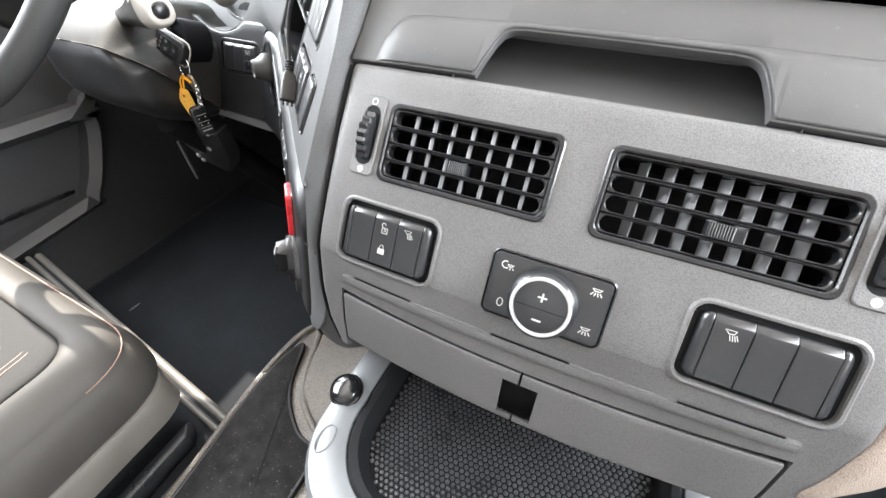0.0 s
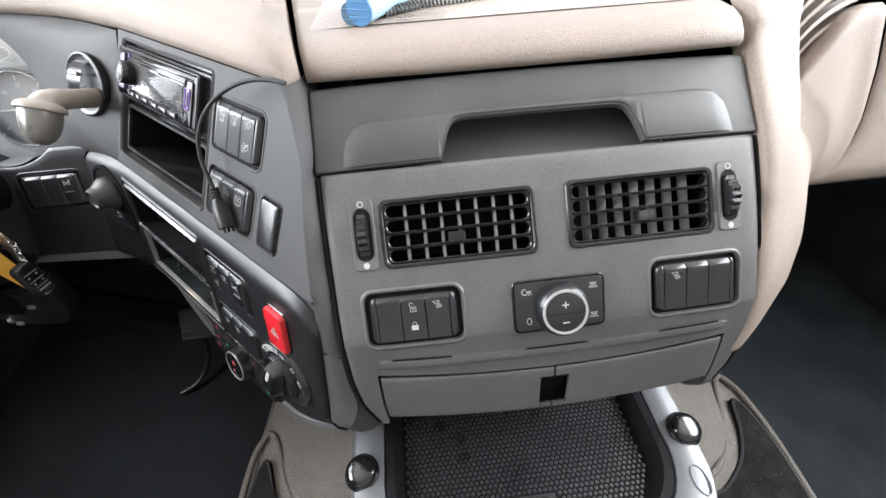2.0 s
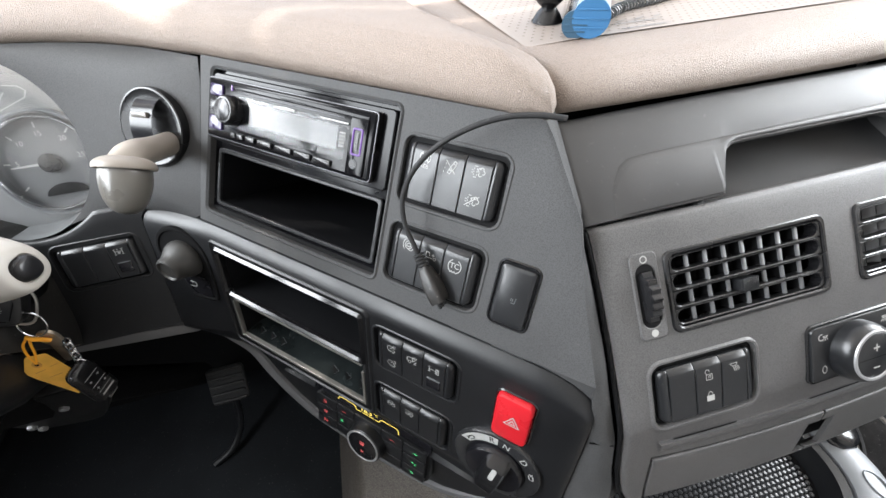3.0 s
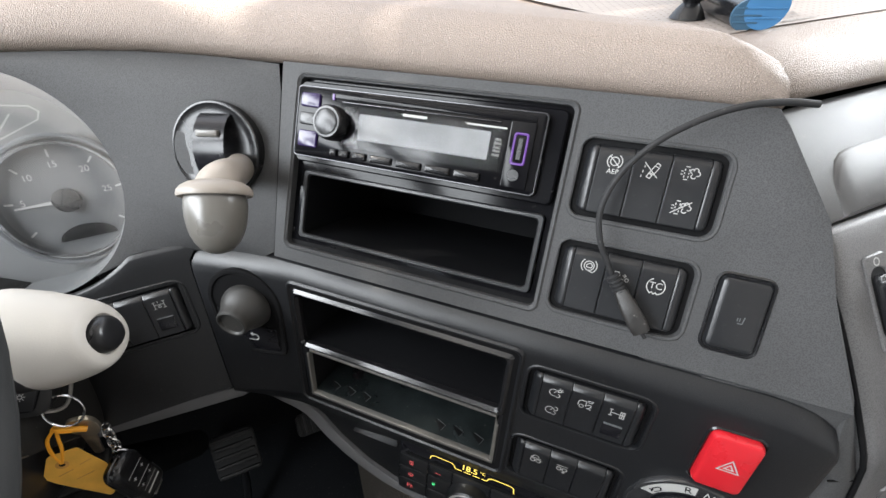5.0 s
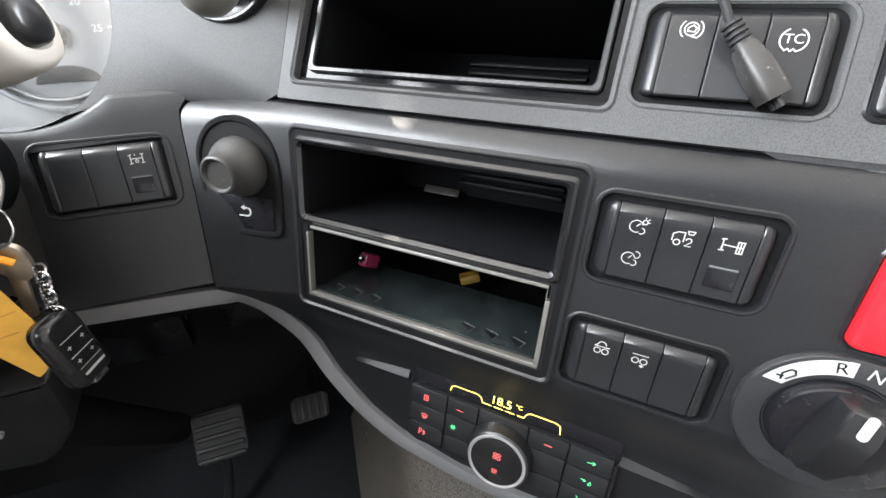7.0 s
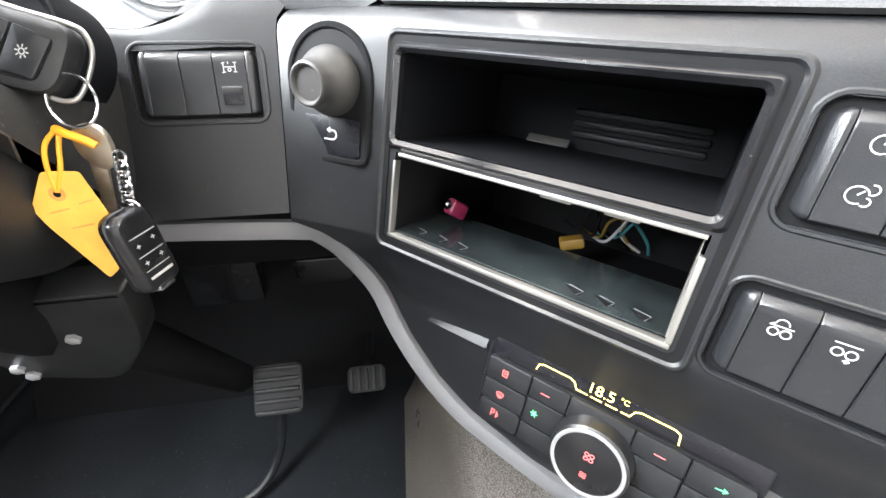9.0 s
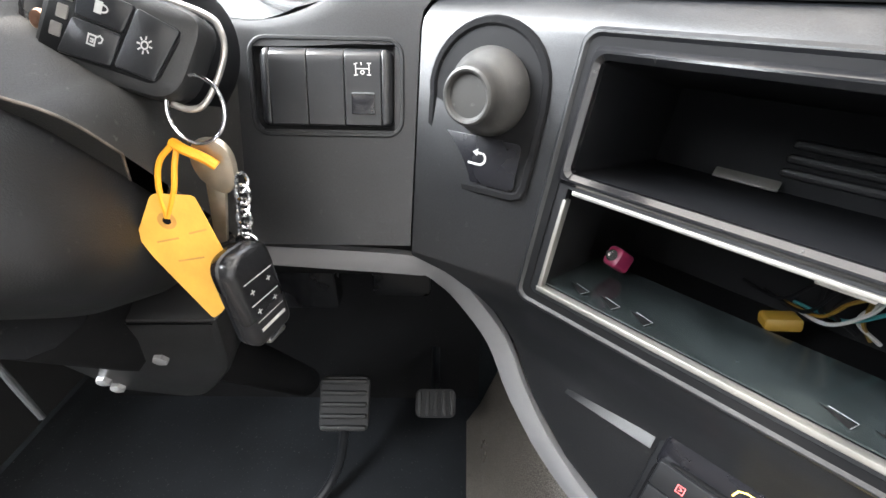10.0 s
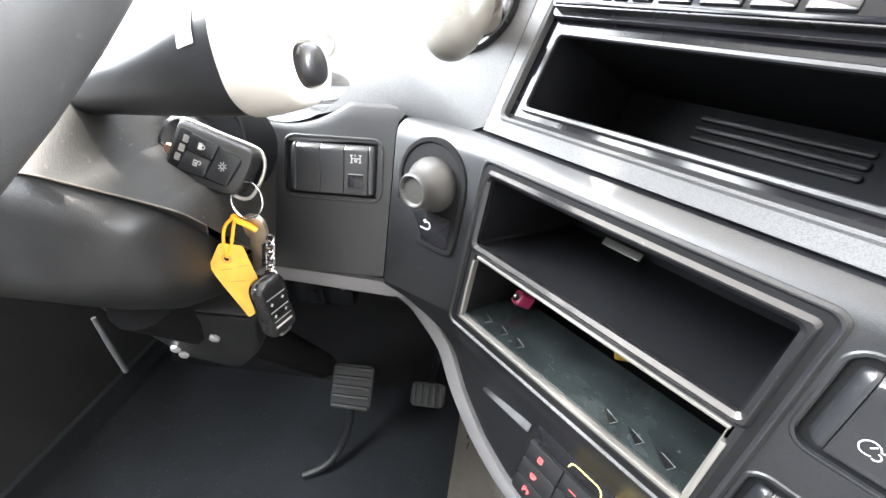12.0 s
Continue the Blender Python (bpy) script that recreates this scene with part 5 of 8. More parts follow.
def park_lever():
    """The park brake lever in its round recess beside the radio."""
    ob = thing("park_brake_lever", "taupe park brake lever standing in a round black recess", "lever", LV @ at(-0.0034, 0.0025, 0.0085))
    bm = bmesh.new()
    loops = [ring(bm, arc(0, 0, r * 0.84, 0, 351, 40, r * 0.85), z) for r, z in ((0.0445, -0.016), (0.0438, 0.0008), (0.0428, 0.0018), (0.0412, 0.0020), (0.0396, 0.0012), (0.0340, 0.0006), (0.020, 0.0004))]
    for a, b in zip(loops, loops[1:]):
        bridge(bm, a, b)
    bm.faces.new(loops[-1])
    part("recess", bm, SATIN, ob)
    bm = bmesh.new()
    rows = []
    for k in range(9):
        a = radians(-60 + 150 * k / 8)
        rows.append([(x, 0.030 * math.sin(a), -0.008 + 0.022 * math.cos(a)) for x in (-0.0090, -0.0085, -0.002, 0.009, 0.0155, 0.0160)])
    loft(bm, rows)
    part("gate", bm, GLOSS, ob)
    bm = bmesh.new()
    slab(bm, rrect(0.018, 0.005, 0.001, 0.0035, 0.012), 0.008, 0.0145, 0.001)
    part("gate_latch", bm, LEVER, ob)
    inv = ob.matrix_basis.inverted()
    way = smooth_line([inv @ Vector(q) for q in ((-0.4845, 0.272, 0.7840), (-0.4845, 0.250, 0.7915), (-0.4862, 0.231, 0.7985), (-0.4890, 0.2165, 0.8040), (-0.4922, 0.2075, 0.8050), (-0.4955, 0.2005, 0.8015))], 5)
    bm = bmesh.new()
    tube(bm, way, [lerp(k, (0, 0.0105), (10, 0.0108), (17, 0.0118), (25, 0.0140)) for k in range(len(way))], 26)
    part("neck", bm, LEVERN, ob, "bone-coloured neck")
    # a raised collar over the drooping ball grip
    p, q = inv @ Vector((-0.4955, 0.2005, 0.8020)), inv @ Vector((-0.5035, 0.1800, 0.7735))
    ax = (q - p).normalized()
    fr = Matrix.Translation(p) @ ax.to_track_quat("Z", "Y").to_matrix().to_4x4()
    bm = bmesh.new()
    lathe(bm, [(0.0120, -0.0075), (0.0160, -0.0062), (0.0195, -0.0040), (0.0213, -0.0016), (0.0218, 0.0008), (0.0214, 0.0024), (0.0202, 0.0027), (0.0192, 0.0020)], 36, fr)
    part("collar", bm, LEVERN, ob, "bone-coloured collar")
    bm = bmesh.new()
    lathe(bm, [(0.0173, 0.001), (0.018, 0.004), (0.0183, 0.009), (0.0179, 0.015), (0.0169, 0.021), (0.0153, 0.0265), (0.013, 0.0312), (0.01, 0.035), (0.0065, 0.0374), (0.0028, 0.0384), (0.0001, 0.0386)], 36, fr)
    part("grip", bm, LEVER, ob, "glossy taupe ball grip")


park_lever()


def mirror_knob():
    ob = thing("mirror_knob", "black mirror adjuster knob over a plate with a white arrow", "knob", plane((-0.5125, 0.2395, 0.6665), (0.82, -0.57, 0), (0.012, 0.030, 0.134)) @ Matrix.Translation((0, 0, 0.0056)))
    bm = bmesh.new()
    out = [(0.0235, -0.0445), (0.0272, -0.0428), (0.0288, -0.0380), (0.0300, 0.000)] + arc(-0.003, 0.006, 0.0325, 0, 180, 18, 0.0315) + [(-0.0345, 0.000), (-0.0312, -0.0400), (-0.0295, -0.0448), (-0.0255, -0.0465)]
    band(bm, offset(out, -0.0030), offset(out, 0.0016), -0.0085, 0.0012, 0.0010)
    part("rim", bm, DARKSHELL, ob)
    bm = bmesh.new()
    slab(bm, offset(out, 0.001), -0.0085, -0.0002)
    part("plate", bm, PIT, ob)
    bm = bmesh.new()
    slab(bm, rrect(0.0500, 0.0250, 0.0030, -0.0010, -0.0300), -0.001, 0.0006, 0.0001)
    part("arrow_plate", bm, GLOSS, ob)
    bm = bmesh.new()
    m = at(0.0005, 0.0055, -0.0034) @ Matrix.Rotation(radians(9), 4, "X")
    lathe(bm, [(0.0205, 0.0), (0.0217, 0.003), (0.0219, 0.006), (0.0210, 0.0100), (0.0190, 0.0140), (0.0166, 0.0175), (0.0150, 0.0205), (0.0142, 0.0238), (0.0139, 0.0262), (0.0133, 0.0277), (0.0122, 0.0284), (0.0112, 0.0281), (0.0105, 0.0270), (0.0100, 0.0262), (0.0090, 0.0262), (0.0001, 0.0264)], 40, m)
    part("knob", bm, KNOBM, ob)
    s, d = ICONS["arrow_back"]
    part("arrow", icon(s, 0.0064, 0.1, d), PRINT, ob, m=at(0.0005, -0.0290, 0.0011), smooth=0)


mirror_knob()


def gear_dial():
    """The rotary drive selector below the hazard switch."""
    ob = thing("gear_selector", "black rotary gear selector with R, N and D marks", "dial", B2 @ at(0.1985, -0.0440, -0.001))
    bm = bmesh.new()
    lathe(bm, [(0.0385, -0.004), (0.0385, 0.003), (0.0375, 0.0045), (0.0360, 0.005), (0.0265, 0.0048), (0.0255, 0.0035)], 56)
    part("dial_plate", bm, DIALP, ob)
    bm = bmesh.new()
    lathe(bm, [(0.0250, 0.0), (0.0250, 0.008), (0.0235, 0.0105), (0.021, 0.0112)], 48)
    part("knob", bm, GLOSS, ob)
    bm = bmesh.new()
    rows = []
    for y, hw, z in ((-0.0235, 0.004, 0.010), (-0.020, 0.0075, 0.018), (-0.010, 0.0085, 0.0225), (0.008, 0.0085, 0.0225), (0.019, 0.0080, 0.020), (0.0235, 0.006, 0.011)):
        rows.append([(-hw - 0.003, y, 0.008), (-hw, y, z - 0.002), (-hw + 0.0015, y, z), (hw - 0.0015, y, z), (hw, y, z - 0.002), (hw + 0.003, y, 0.008)])
    v = loft(bm, rows)
    bm.faces.new(v[0])
    bm.faces.new(v[-1])
    grip = part("grip", bm, SATIN, ob, m=Matrix.Rotation(radians(-12), 4, "Z"))
    bm = bmesh.new()
    slab(bm, rrect(0.0042, 0.0120, 0.002), 0.0, 0.0005)
    part("pointer", bm, PRINT, grip, "white pointer", m=at(0.0, 0.0150, 0.0213) @ Matrix.Rotation(radians(-12), 4, "X"))
    bm = bmesh.new()
    a, b = arc(0, 0, 0.0362, 152, 92, 16), arc(0, 0, 0.0285, 146, 92, 16)
    loft(bm, [[(x, y, 0.0053) for x, y in a], [(x, y, 0.0053) for x, y in b]])
    part("reverse_field", bm, PRINT, ob, "white reverse field", smooth=0)
    for word, ang, mat in (("R", 101, SATIN), ("N", 79, PRINT), ("D", 48, PRINT)):
        lettering("gear_letter", word, 0.0082, mat, ob, at(0.0322 * math.cos(radians(ang)), 0.0322 * math.sin(radians(ang)), 0.0056, ang - 90))
    for ang, mat in ((137, SATIN), (20, PRINT)):
        bm = icon([[(-0.9, -0.3), (-0.3, 0.3), (0.6, 0.3), (0.9, 0.0), (0.6, -0.5), (-0.5, -0.5)], [(-0.9, 0.4), (-0.4, -0.1)]], 0.0042, 0.11)
        part("crawl_symbol", bm, mat, ob, m=at(0.0322 * math.cos(radians(ang)), 0.0322 * math.sin(radians(ang)), 0.0057, ang - 90), smooth=0)


gear_dial()

CL = plane((-0.3585, 0.0658, 0.480), (K7, -K7, 0), (0.3 * K7, 0.3 * K7, 1))


def climate():
    """The heater control strip with its dial and amber read-out."""
    ob = thing("climate_control", "black climate control strip with a silver-ringed dial and amber display", "heater control", CL @ at(-0.0160, 0.0050, 0.000))
    w, h = 0.158, 0.0535
    bm = bmesh.new()
    slab(bm, rrect(w + 0.006, h + 0.024, 0.012, 0, 0.006), -0.012, -0.0005, 0.0015)
    part("surround", bm, BLACK, ob)
    bm = bmesh.new()
    slab(bm, rrect(w + 0.003, 0.030, 0.009, 0.001, h / 2 + 0.003), -0.006, 0.0014, 0.0012)
    part("display_window", bm, GLOSS, ob)
    bm = bmesh.new()
    slab(bm, rrect(w, h, 0.012), -0.006, 0.0035, 0.0015)
    part("key_base", bm, PIT, ob)
    xs = [-w / 2 + 0.001, -0.0460, -0.0200, 0.0190, 0.0480, w / 2 - 0.001]
    hs = h - 0.003
    cells = []
    for k in range(3):
        cells.append((xs[0], xs[1], -hs / 2 + hs * k / 3, -hs / 2 + hs * (k + 1) / 3))
        cells.append((xs[4], xs[5], -hs / 2 + hs * k / 3, -hs / 2 + hs * (k + 1) / 3))
    cells += [(xs[1], xs[2], 0.010, hs / 2), (xs[1], xs[2], -0.010, 0.010), (xs[1], xs[2], -hs / 2, -0.010), (xs[3], xs[4], 0.010, hs / 2), (xs[3], xs[4], -0.010, 0.010), (xs[3], xs[4], -hs / 2, -0.010), (xs[2], xs[3], 0.010, hs / 2), (xs[2], xs[3], -hs / 2, -0.010)]
    for x0, x1, y0, y1 in cells:
        bm = bmesh.new()
        slab(bm, rrect(x1 - x0 - 0.0007, y1 - y0 - 0.0007, 0.0015 if abs(y0) < 0.02 or x0 > xs[0] else 0.004), 0.0, 0.0052, 0.0007)
        part("key", bm, SWITCH, ob, m=at((x0 + x1) / 2, (y0 + y1) / 2))
    bm = bmesh.new()
    lathe(bm, [(0.0275, 0.003), (0.0272, 0.009), (0.0262, 0.0155), (0.0250, 0.0165), (0.0210, 0.0165)], 56)
    knob = part("dial", bm, SWITCH, ob, m=at(0.0015, -0.0040, 0) @ Matrix.Diagonal((0.9, 0.9, 1, 1)))
    bm = bmesh.new()
    lathe(bm, [(0.0246, 0.0158), (0.0246, 0.0170), (0.0243, 0.0175), (0.0235, 0.0175), (0.0232, 0.0168)], 56)
    part("ring", bm, RINGM, knob, "bright silver ring")
    bm = bmesh.new()
    lathe(bm, [(0.0220, 0.0160), (0.0218, 0.0172), (0.021, 0.0174)], 48)
    part("dial_face", bm, SATIN, knob)
    fan = [circ(0.4, 0.4, 0.32, 8), circ(-0.4, 0.4, 0.32, 8), circ(0.4, -0.4, 0.32, 8), circ(-0.4, -0.4, 0.32, 8)]
    part("fan_symbol", icon(fan, 0.0042, 0.06), REDLED, knob, m=at(0, 0.006, 0.0176), smooth=0)
    part("fan_symbol", icon(fan, 0.0028, 0.06), REDLED, knob, m=at(0, -0.009, 0.0176), smooth=0)
    shapes = {
        "recirc": [[(-0.6, -0.7), (0.5, -0.7), (0.5, 0.7), (-0.6, 0.7), (-0.6, -0.7)], [(-0.3, 0.4), (0.2, 0.0), (-0.3, -0.3)]],
        "demist": [arc(0, -0.9, 1.4, 125, 55, 8) + [(0.5, -0.5), (-0.5, -0.5), (-0.8, 0.25)], [(-0.2, -0.9), (-0.2, 0.1)], [(0.2, -0.9), (0.2, 0.1)]],
        "park_heat": [[(-0.9, -0.8), (-0.9, 0.8), (-0.3, 0.8), (-0.2, 0.3), (-0.4, 0.0), (-0.9, 0.0)], [(0.3, -0.8), (0.3, 0.8)], [(0.3, 0.2), (0.8, 0.2)], [(0.3, -0.3), (0.8, -0.3)]],
        "bar": [[(-0.9, 0), (0.9, 0)]],
        "frost": [circ(0, 0, 0.45, 6), [(-0.9, 0), (0.9, 0)], [(-0.45, 0.8), (0.45, -0.8)], [(0.45, 0.8), (-0.45, -0.8)]],
        "arrow_up": [[(-0.8, -0.1), (0.8, 0.2)], [(0.2, 0.5), (0.8, 0.2), (0.3, -0.3)]],
        "arrow_mid": [[(-1.1, 0.4), (-0.2, 0.1)], [(-0.5, 0.5), (-0.2, 0.1), (-0.6, -0.1)], [(0.3, -0.5), (0.7, 0.3), (1.0, -0.3)], [(0.3, -0.5), (0.9, -0.5)]],
        "arrow_low": [[(-0.6, 0.6), (0.5, -0.5)], [(0.5, 0.1), (0.5, -0.5), (-0.1, -0.5)]],
    }
    marks = (("recirc", REDLED, -0.064, 0.0170, 0.0040), ("demist", REDLED, -0.064, 0.0, 0.0042), ("park_heat", REDLED, -0.064, -0.0165, 0.0042), ("bar", REDLED, -0.0350, 0.0170, 0.0042), ("frost", GREENLED, -0.0385, 0.0000, 0.0036),
             ("bar", REDLED, 0.0340, 0.0170, 0.0042), ("arrow_up", GREENLED, 0.0640, 0.0165, 0.0042), ("arrow_mid", GREENLED, 0.0640, 0.000, 0.0044), ("arrow_low", GREENLED, 0.0620, -0.0165, 0.0040))
    for name, mat, x, y, s in marks:
        part("symbol", icon(shapes[name], s * 0.80, 0.07), mat, ob, m=at(x, y, 0.0055), smooth=0)
    bm = bmesh.new()
    y0 = h / 2 + 0.0025
    line = [(-0.046, y0), (-0.045, y0 + 0.004), (-0.042, y0 + 0.0055), (-0.024, y0 + 0.0055), (-0.021, y0 + 0.004), (-0.019, y0)]
    stroke(bm, line, 0.00075, 0.0018)
    stroke(bm, [(-0.019, y0), (-0.012, y0)], 0.00075, 0.0018)
    stroke(bm, [(-0.010, y0), (-0.003, y0)], 0.00075, 0.0018)
    stroke(bm, [(-0.001, y0), (0.006, y0)], 0.00075, 0.0018)
    stroke(bm, [(0.008, y0), (0.013, y0)], 0.00075, 0.0018)
    stroke(bm, [(0.013, y0), (0.015, y0 + 0.004), (0.018, y0 + 0.0055), (0.036, y0 + 0.0055), (0.039, y0 + 0.004), (0.040, y0 - 0.003)], 0.00075, 0.0018)
    part("amber_line", bm, AMBER, ob, smooth=0)
    lettering("temperature_reading", "18.5", 0.0098, AMBER, ob, at(-0.0050, y0 + 0.0056, 0.0018))
    lettering("temperature_unit", "\u00b0C", 0.0048, AMBER, ob, at(0.0085, y0 + 0.0070, 0.0018))


climate()

# two raised swooshes beside the heater strip
for u0, u1, v0, v1, grow in ((-0.092, -0.040, -0.1345, -0.1305, 1), (0.124, 0.181, -0.1370, -0.1410, 0)):
    top, mid, low, under = [], [], [], []
    for k in range(15):
        f = k / 14
        wd = 0.0072 * ((f if grow else 1 - f) ** 0.7) + 0.0002
        u, v = u0 + (u1 - u0) * f, v0 + (v1 - v0) * f
        top.append((u, v + wd * 0.5))
        mid.append((u, v - wd * 0.15))
        low.append((u, v - wd * 0.42))
        under.append((u, v - wd * 0.5))
    bm = bmesh.new()
    loft(bm, [[B2 @ Vector((x, y, back(y) + d)) for x, y in line] for line, d in ((top, -0.0005), (mid, 0.0030), (low, 0.0042), (under, -0.0005))])
    part("swoosh", bm, BLACK, dash)


# ---- grey knee trim along the lower edge of the dash ----
bm = bmesh.new()
edge_line = [Vector((-0.84, 0.262, 0.577)), Vector((-0.74, 0.250, 0.574)), Vector((-0.66, 0.243, 0.574)), Vector((-0.60, 0.240, 0.573)), Vector((-0.552, 0.238, 0.570))]
for u in (-0.185, -0.165, -0.14, -0.115, -0.085, -0.05, -0.02, 0.03, 0.08, 0.13, 0.17, 0.20, 0.225, 0.243, 0.254):
    v = low_edge(u) - 0.002
    edge_line.append(B2 @ Vector((u, v, back(v) + 0.001)))
curve_pts = smooth_line(edge_line, 4)
rows = [[], [], [], [], []]
for i, p in enumerate(curve_pts):
    t = (curve_pts[min(i + 1, len(curve_pts) - 1)] - curve_pts[max(i - 1, 0)]).normalized()
    out = Vector((-0.35, -0.8, 0.15))
    out = (out - out.dot(t) * t).normalized()
    down = t.cross(out)
    down = down if down.z < 0 or abs(t.z) > 0.7 else -down
    f = min(1.0, i / 12)
    wd = 0.013 + 0.003 * f
    p = p - out * 0.0055 * max(0.0, min(1.0, (i - 56) / 14))
    for row, (a, b) in zip(rows, ((0.0, -0.003), (0.001, 0.0025), (wd * 0.5, 0.0035), (wd, 0.001), (wd + 0.002, -0.006))):
        row.append(p + down * a + out * b)
loft(bm, rows)
part("knee_trim", bm, TRIMG, dash)

# under-dash linings: driver's knee bolster and dark bulkhead
bm = bmesh.new()
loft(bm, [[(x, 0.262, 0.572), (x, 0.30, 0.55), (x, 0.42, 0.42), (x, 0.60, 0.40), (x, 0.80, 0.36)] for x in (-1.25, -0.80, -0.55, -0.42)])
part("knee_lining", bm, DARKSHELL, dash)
# corner trim between the driver's panels and the console
def console_left(z):
    """The console's left edge at height z."""
    if z > 0.797:
        f = (z - 0.797) / 0.0525
        return Vector((-0.1865 - 0.002 * f, 0.024 + 0.054 * f, z))
    v = (z - 0.733) / 0.8
    for _ in range(4):
        x = flank(-0.1825, max(-0.128, v))
        v = (z - (A @ Vector((x, 0, bulge(x, max(v, -0.13))))).z) / 0.8
    return A @ Vector((x - 0.0045, v, bulge(x, max(v, -0.13)) - 0.004))


bm = bmesh.new()
rows = []
side = [radio_pos(0.24, v, 0.0) for v in steps(0.0765, -0.070, 14)]
side += [low_pos(0.2555, v, 0.0) + Vector((0.002, 0.001, 0.0)) for v in steps(0.040, -0.084, 12)]
for i, a in enumerate(side):
    b = console_left(a.z)
    tail = max(0.0, (i - (len(side) - 7)) / 6)
    b = a.lerp(b, 1 - 0.85 * tail * tail)
    rows.append([a + Vector((0.006, 0.014, 0)), a, a.lerp(b, 0.3) + Vector((-0.001, -0.0022, 0)), a.lerp(b, 0.65) + Vector((-0.001, -0.0022, 0)), a.lerp(b, 0.94), b + Vector((0.0005, 0.004, 0)), b + Vector((0.002, 0.05, 0))])
loft(bm, rows)
part("corner_trim", bm, SLATE, dash, smooth=50)
bm = bmesh.new()
rows = []
for k in range(17):
    f = k / 16
    a = radio_pos(0.165 + 0.075 * f, -0.0765, 0.0)
    b = low_pos(0.165 + 0.0905 * f, 0.0715, -0.001)
    rows.append([a, a.lerp(b, 0.35) + Vector((0, 0.002, -0.002)), a.lerp(b, 0.7) + Vector((0, 0.001, -0.001)), b])
loft(bm, rows)
part("corner_web", bm, SLATE, dash, smooth=60)
bm = bmesh.new()
p = low_pos(0.2555, 0.030, 0.0) + Vector((0.002, 0.001, 0.0))
q = console_left(p.z)
tube(bm, [p.lerp(q, f) + Vector((-0.0012, -0.0025 + 0.0025 * f, 0)) for f in (0.05, 0.35, 0.65, 0.95)], 0.0007, 6)
part("trim_seam", bm, PIT, dash)
# flat shelf from the back of the dash top to the windscreen
bm = bmesh.new()
slab(bm, [(-1.24, 0.52), (1.14, 0.52), (1.14, 0.845), (-1.24, 0.845)], 0.850, 0.864, 0.003)
part("rear_shelf", bm, LEATHER, dash)
# filler behind the joint of the two panels
bm = bmesh.new()
loft(bm, [[B1 @ Vector((u, -0.06, -0.006)) for u in steps(-0.12, 0.25, 6)], [B2 @ Vector((u - 0.03, 0.055, -0.006)) for u in steps(-0.12, 0.25, 6)]])
part("joint_filler", bm, PIT, dash)
# rounded foot below the corner trim
bm = bmesh.new()
tube(bm, smooth_line([(-0.178, 0.0, 0.62), (-0.184, -0.040, 0.592), (-0.188, -0.046, 0.566), (-0.190, -0.036, 0.538), (-0.188, 0.01, 0.50)], 3), [0.034, 0.035, 0.036, 0.036, 0.035, 0.034, 0.033, 0.032, 0.031, 0.030, 0.028, 0.026, 0.022], 20)
part("corner_foot", bm, SLATE, dash)
bm = bmesh.new()
tube(bm, smooth_line([(0.165, 0.0, 0.62), (0.166, -0.048, 0.594), (0.168, -0.055, 0.572), (0.170, -0.042, 0.548), (0.172, 0.01, 0.51)], 3), [0.026, 0.026, 0.027, 0.027, 0.027, 0.026, 0.026, 0.025, 0.024, 0.023, 0.022, 0.020, 0.018], 20)
part("corner_foot", bm, SLATE, console)

# ---- soft dash top ----
pads = thing("dash_top", "beige grained leather dash top with a perforated centre", "dash top")


def pad_strip(name, stations, mat, parent, ends=True):
    """A padded strip: stations of (edge point, way forwards, heights)."""
    rows = []
    for p, d, rise in stations:
        p, d = Vector(p), Vector(d).normalized()
        up = Vector((0, 0, 1))
        prof = [(0.010, -0.004), (0.000, 0.0), (-0.0025, 0.006), (0.0015, 0.014), (0.010, 0.0205), (0.024, 0.0245), (0.045, 0.0255), (0.07, 0.0245), (0.12, 0.0225), (0.20, 0.0213), (0.34, 0.0205), (0.55, 0.0205)]
        rows.append([p + d * a + up * (b * rise) for a, b in prof])
    bm = bmesh.new()
    v = loft(bm, rows)
    if ends:
        for row in (v[0], v[-1]):
            bm.faces.new(row)
    return part(name, bm, mat, parent, smooth=60)


cen = []
for x in (-0.186, -0.180, -0.14, -0.07, 0.0, 0.07, 0.14, 0.178, 0.183):
    e = 0.004 if abs(x) > 0.182 else 0.0
    cen.append(((x, 0.0735 + 0.12 * x * x + e, 0.8470 - e * 0.5), (0.10 * x / 0.19, 1, 0) if x > 0 else (0.20 * x / 0.19, 1, 0), 0.95 - 0.1 * (e > 0)))
pad_strip("centre_pad", cen, LEATHER, pads)
lef = []
pts = [Vector((-0.1895, 0.0790, 0.8480)), Vector((-0.1930, 0.0740, 0.8470)), Vector((-0.199, 0.0665, 0.8475))] + [B1 @ Vector((u, 0.0780, 0.002)) for u in (0.185, 0.16, 0.10, 0.04, -0.02, -0.08, -0.123)]
pts += [dash_point(s, 1.0) + Vector((0, -0.001, 0.003)) for s in (0.2, 0.4, 0.6, 0.8, 1.0)] + [Vector((-0.80, 0.368, 0.875)), Vector((-1.25, 0.36, 0.875))]
ways = [(-0.21, 1, 0), (-0.21, 1, 0), (-0.20, 1, 0), (-0.16, 1, 0), (-0.06, 1, 0), (0.05, 1, 0), (0.12, 1, 0), (0.15, 1, 0), (0.15, 1, 0), (0.14, 1, 0), (0.12, 1, 0), (0.1, 1, 0), (0.08, 1, 0), (0.05, 1, 0), (0, 1, 0), (0, 1, 0), (0, 1, 0)]
for k, (p, d) in enumerate(zip(pts, ways)):
    lef.append((p, d, (1.1, 1.2, 1.2, 1.2, 1.22, 1.3, 1.38, 1.45, 1.5)[min(k, 8)]))
pad_strip("driver_pad", lef, LEATHER, pads)

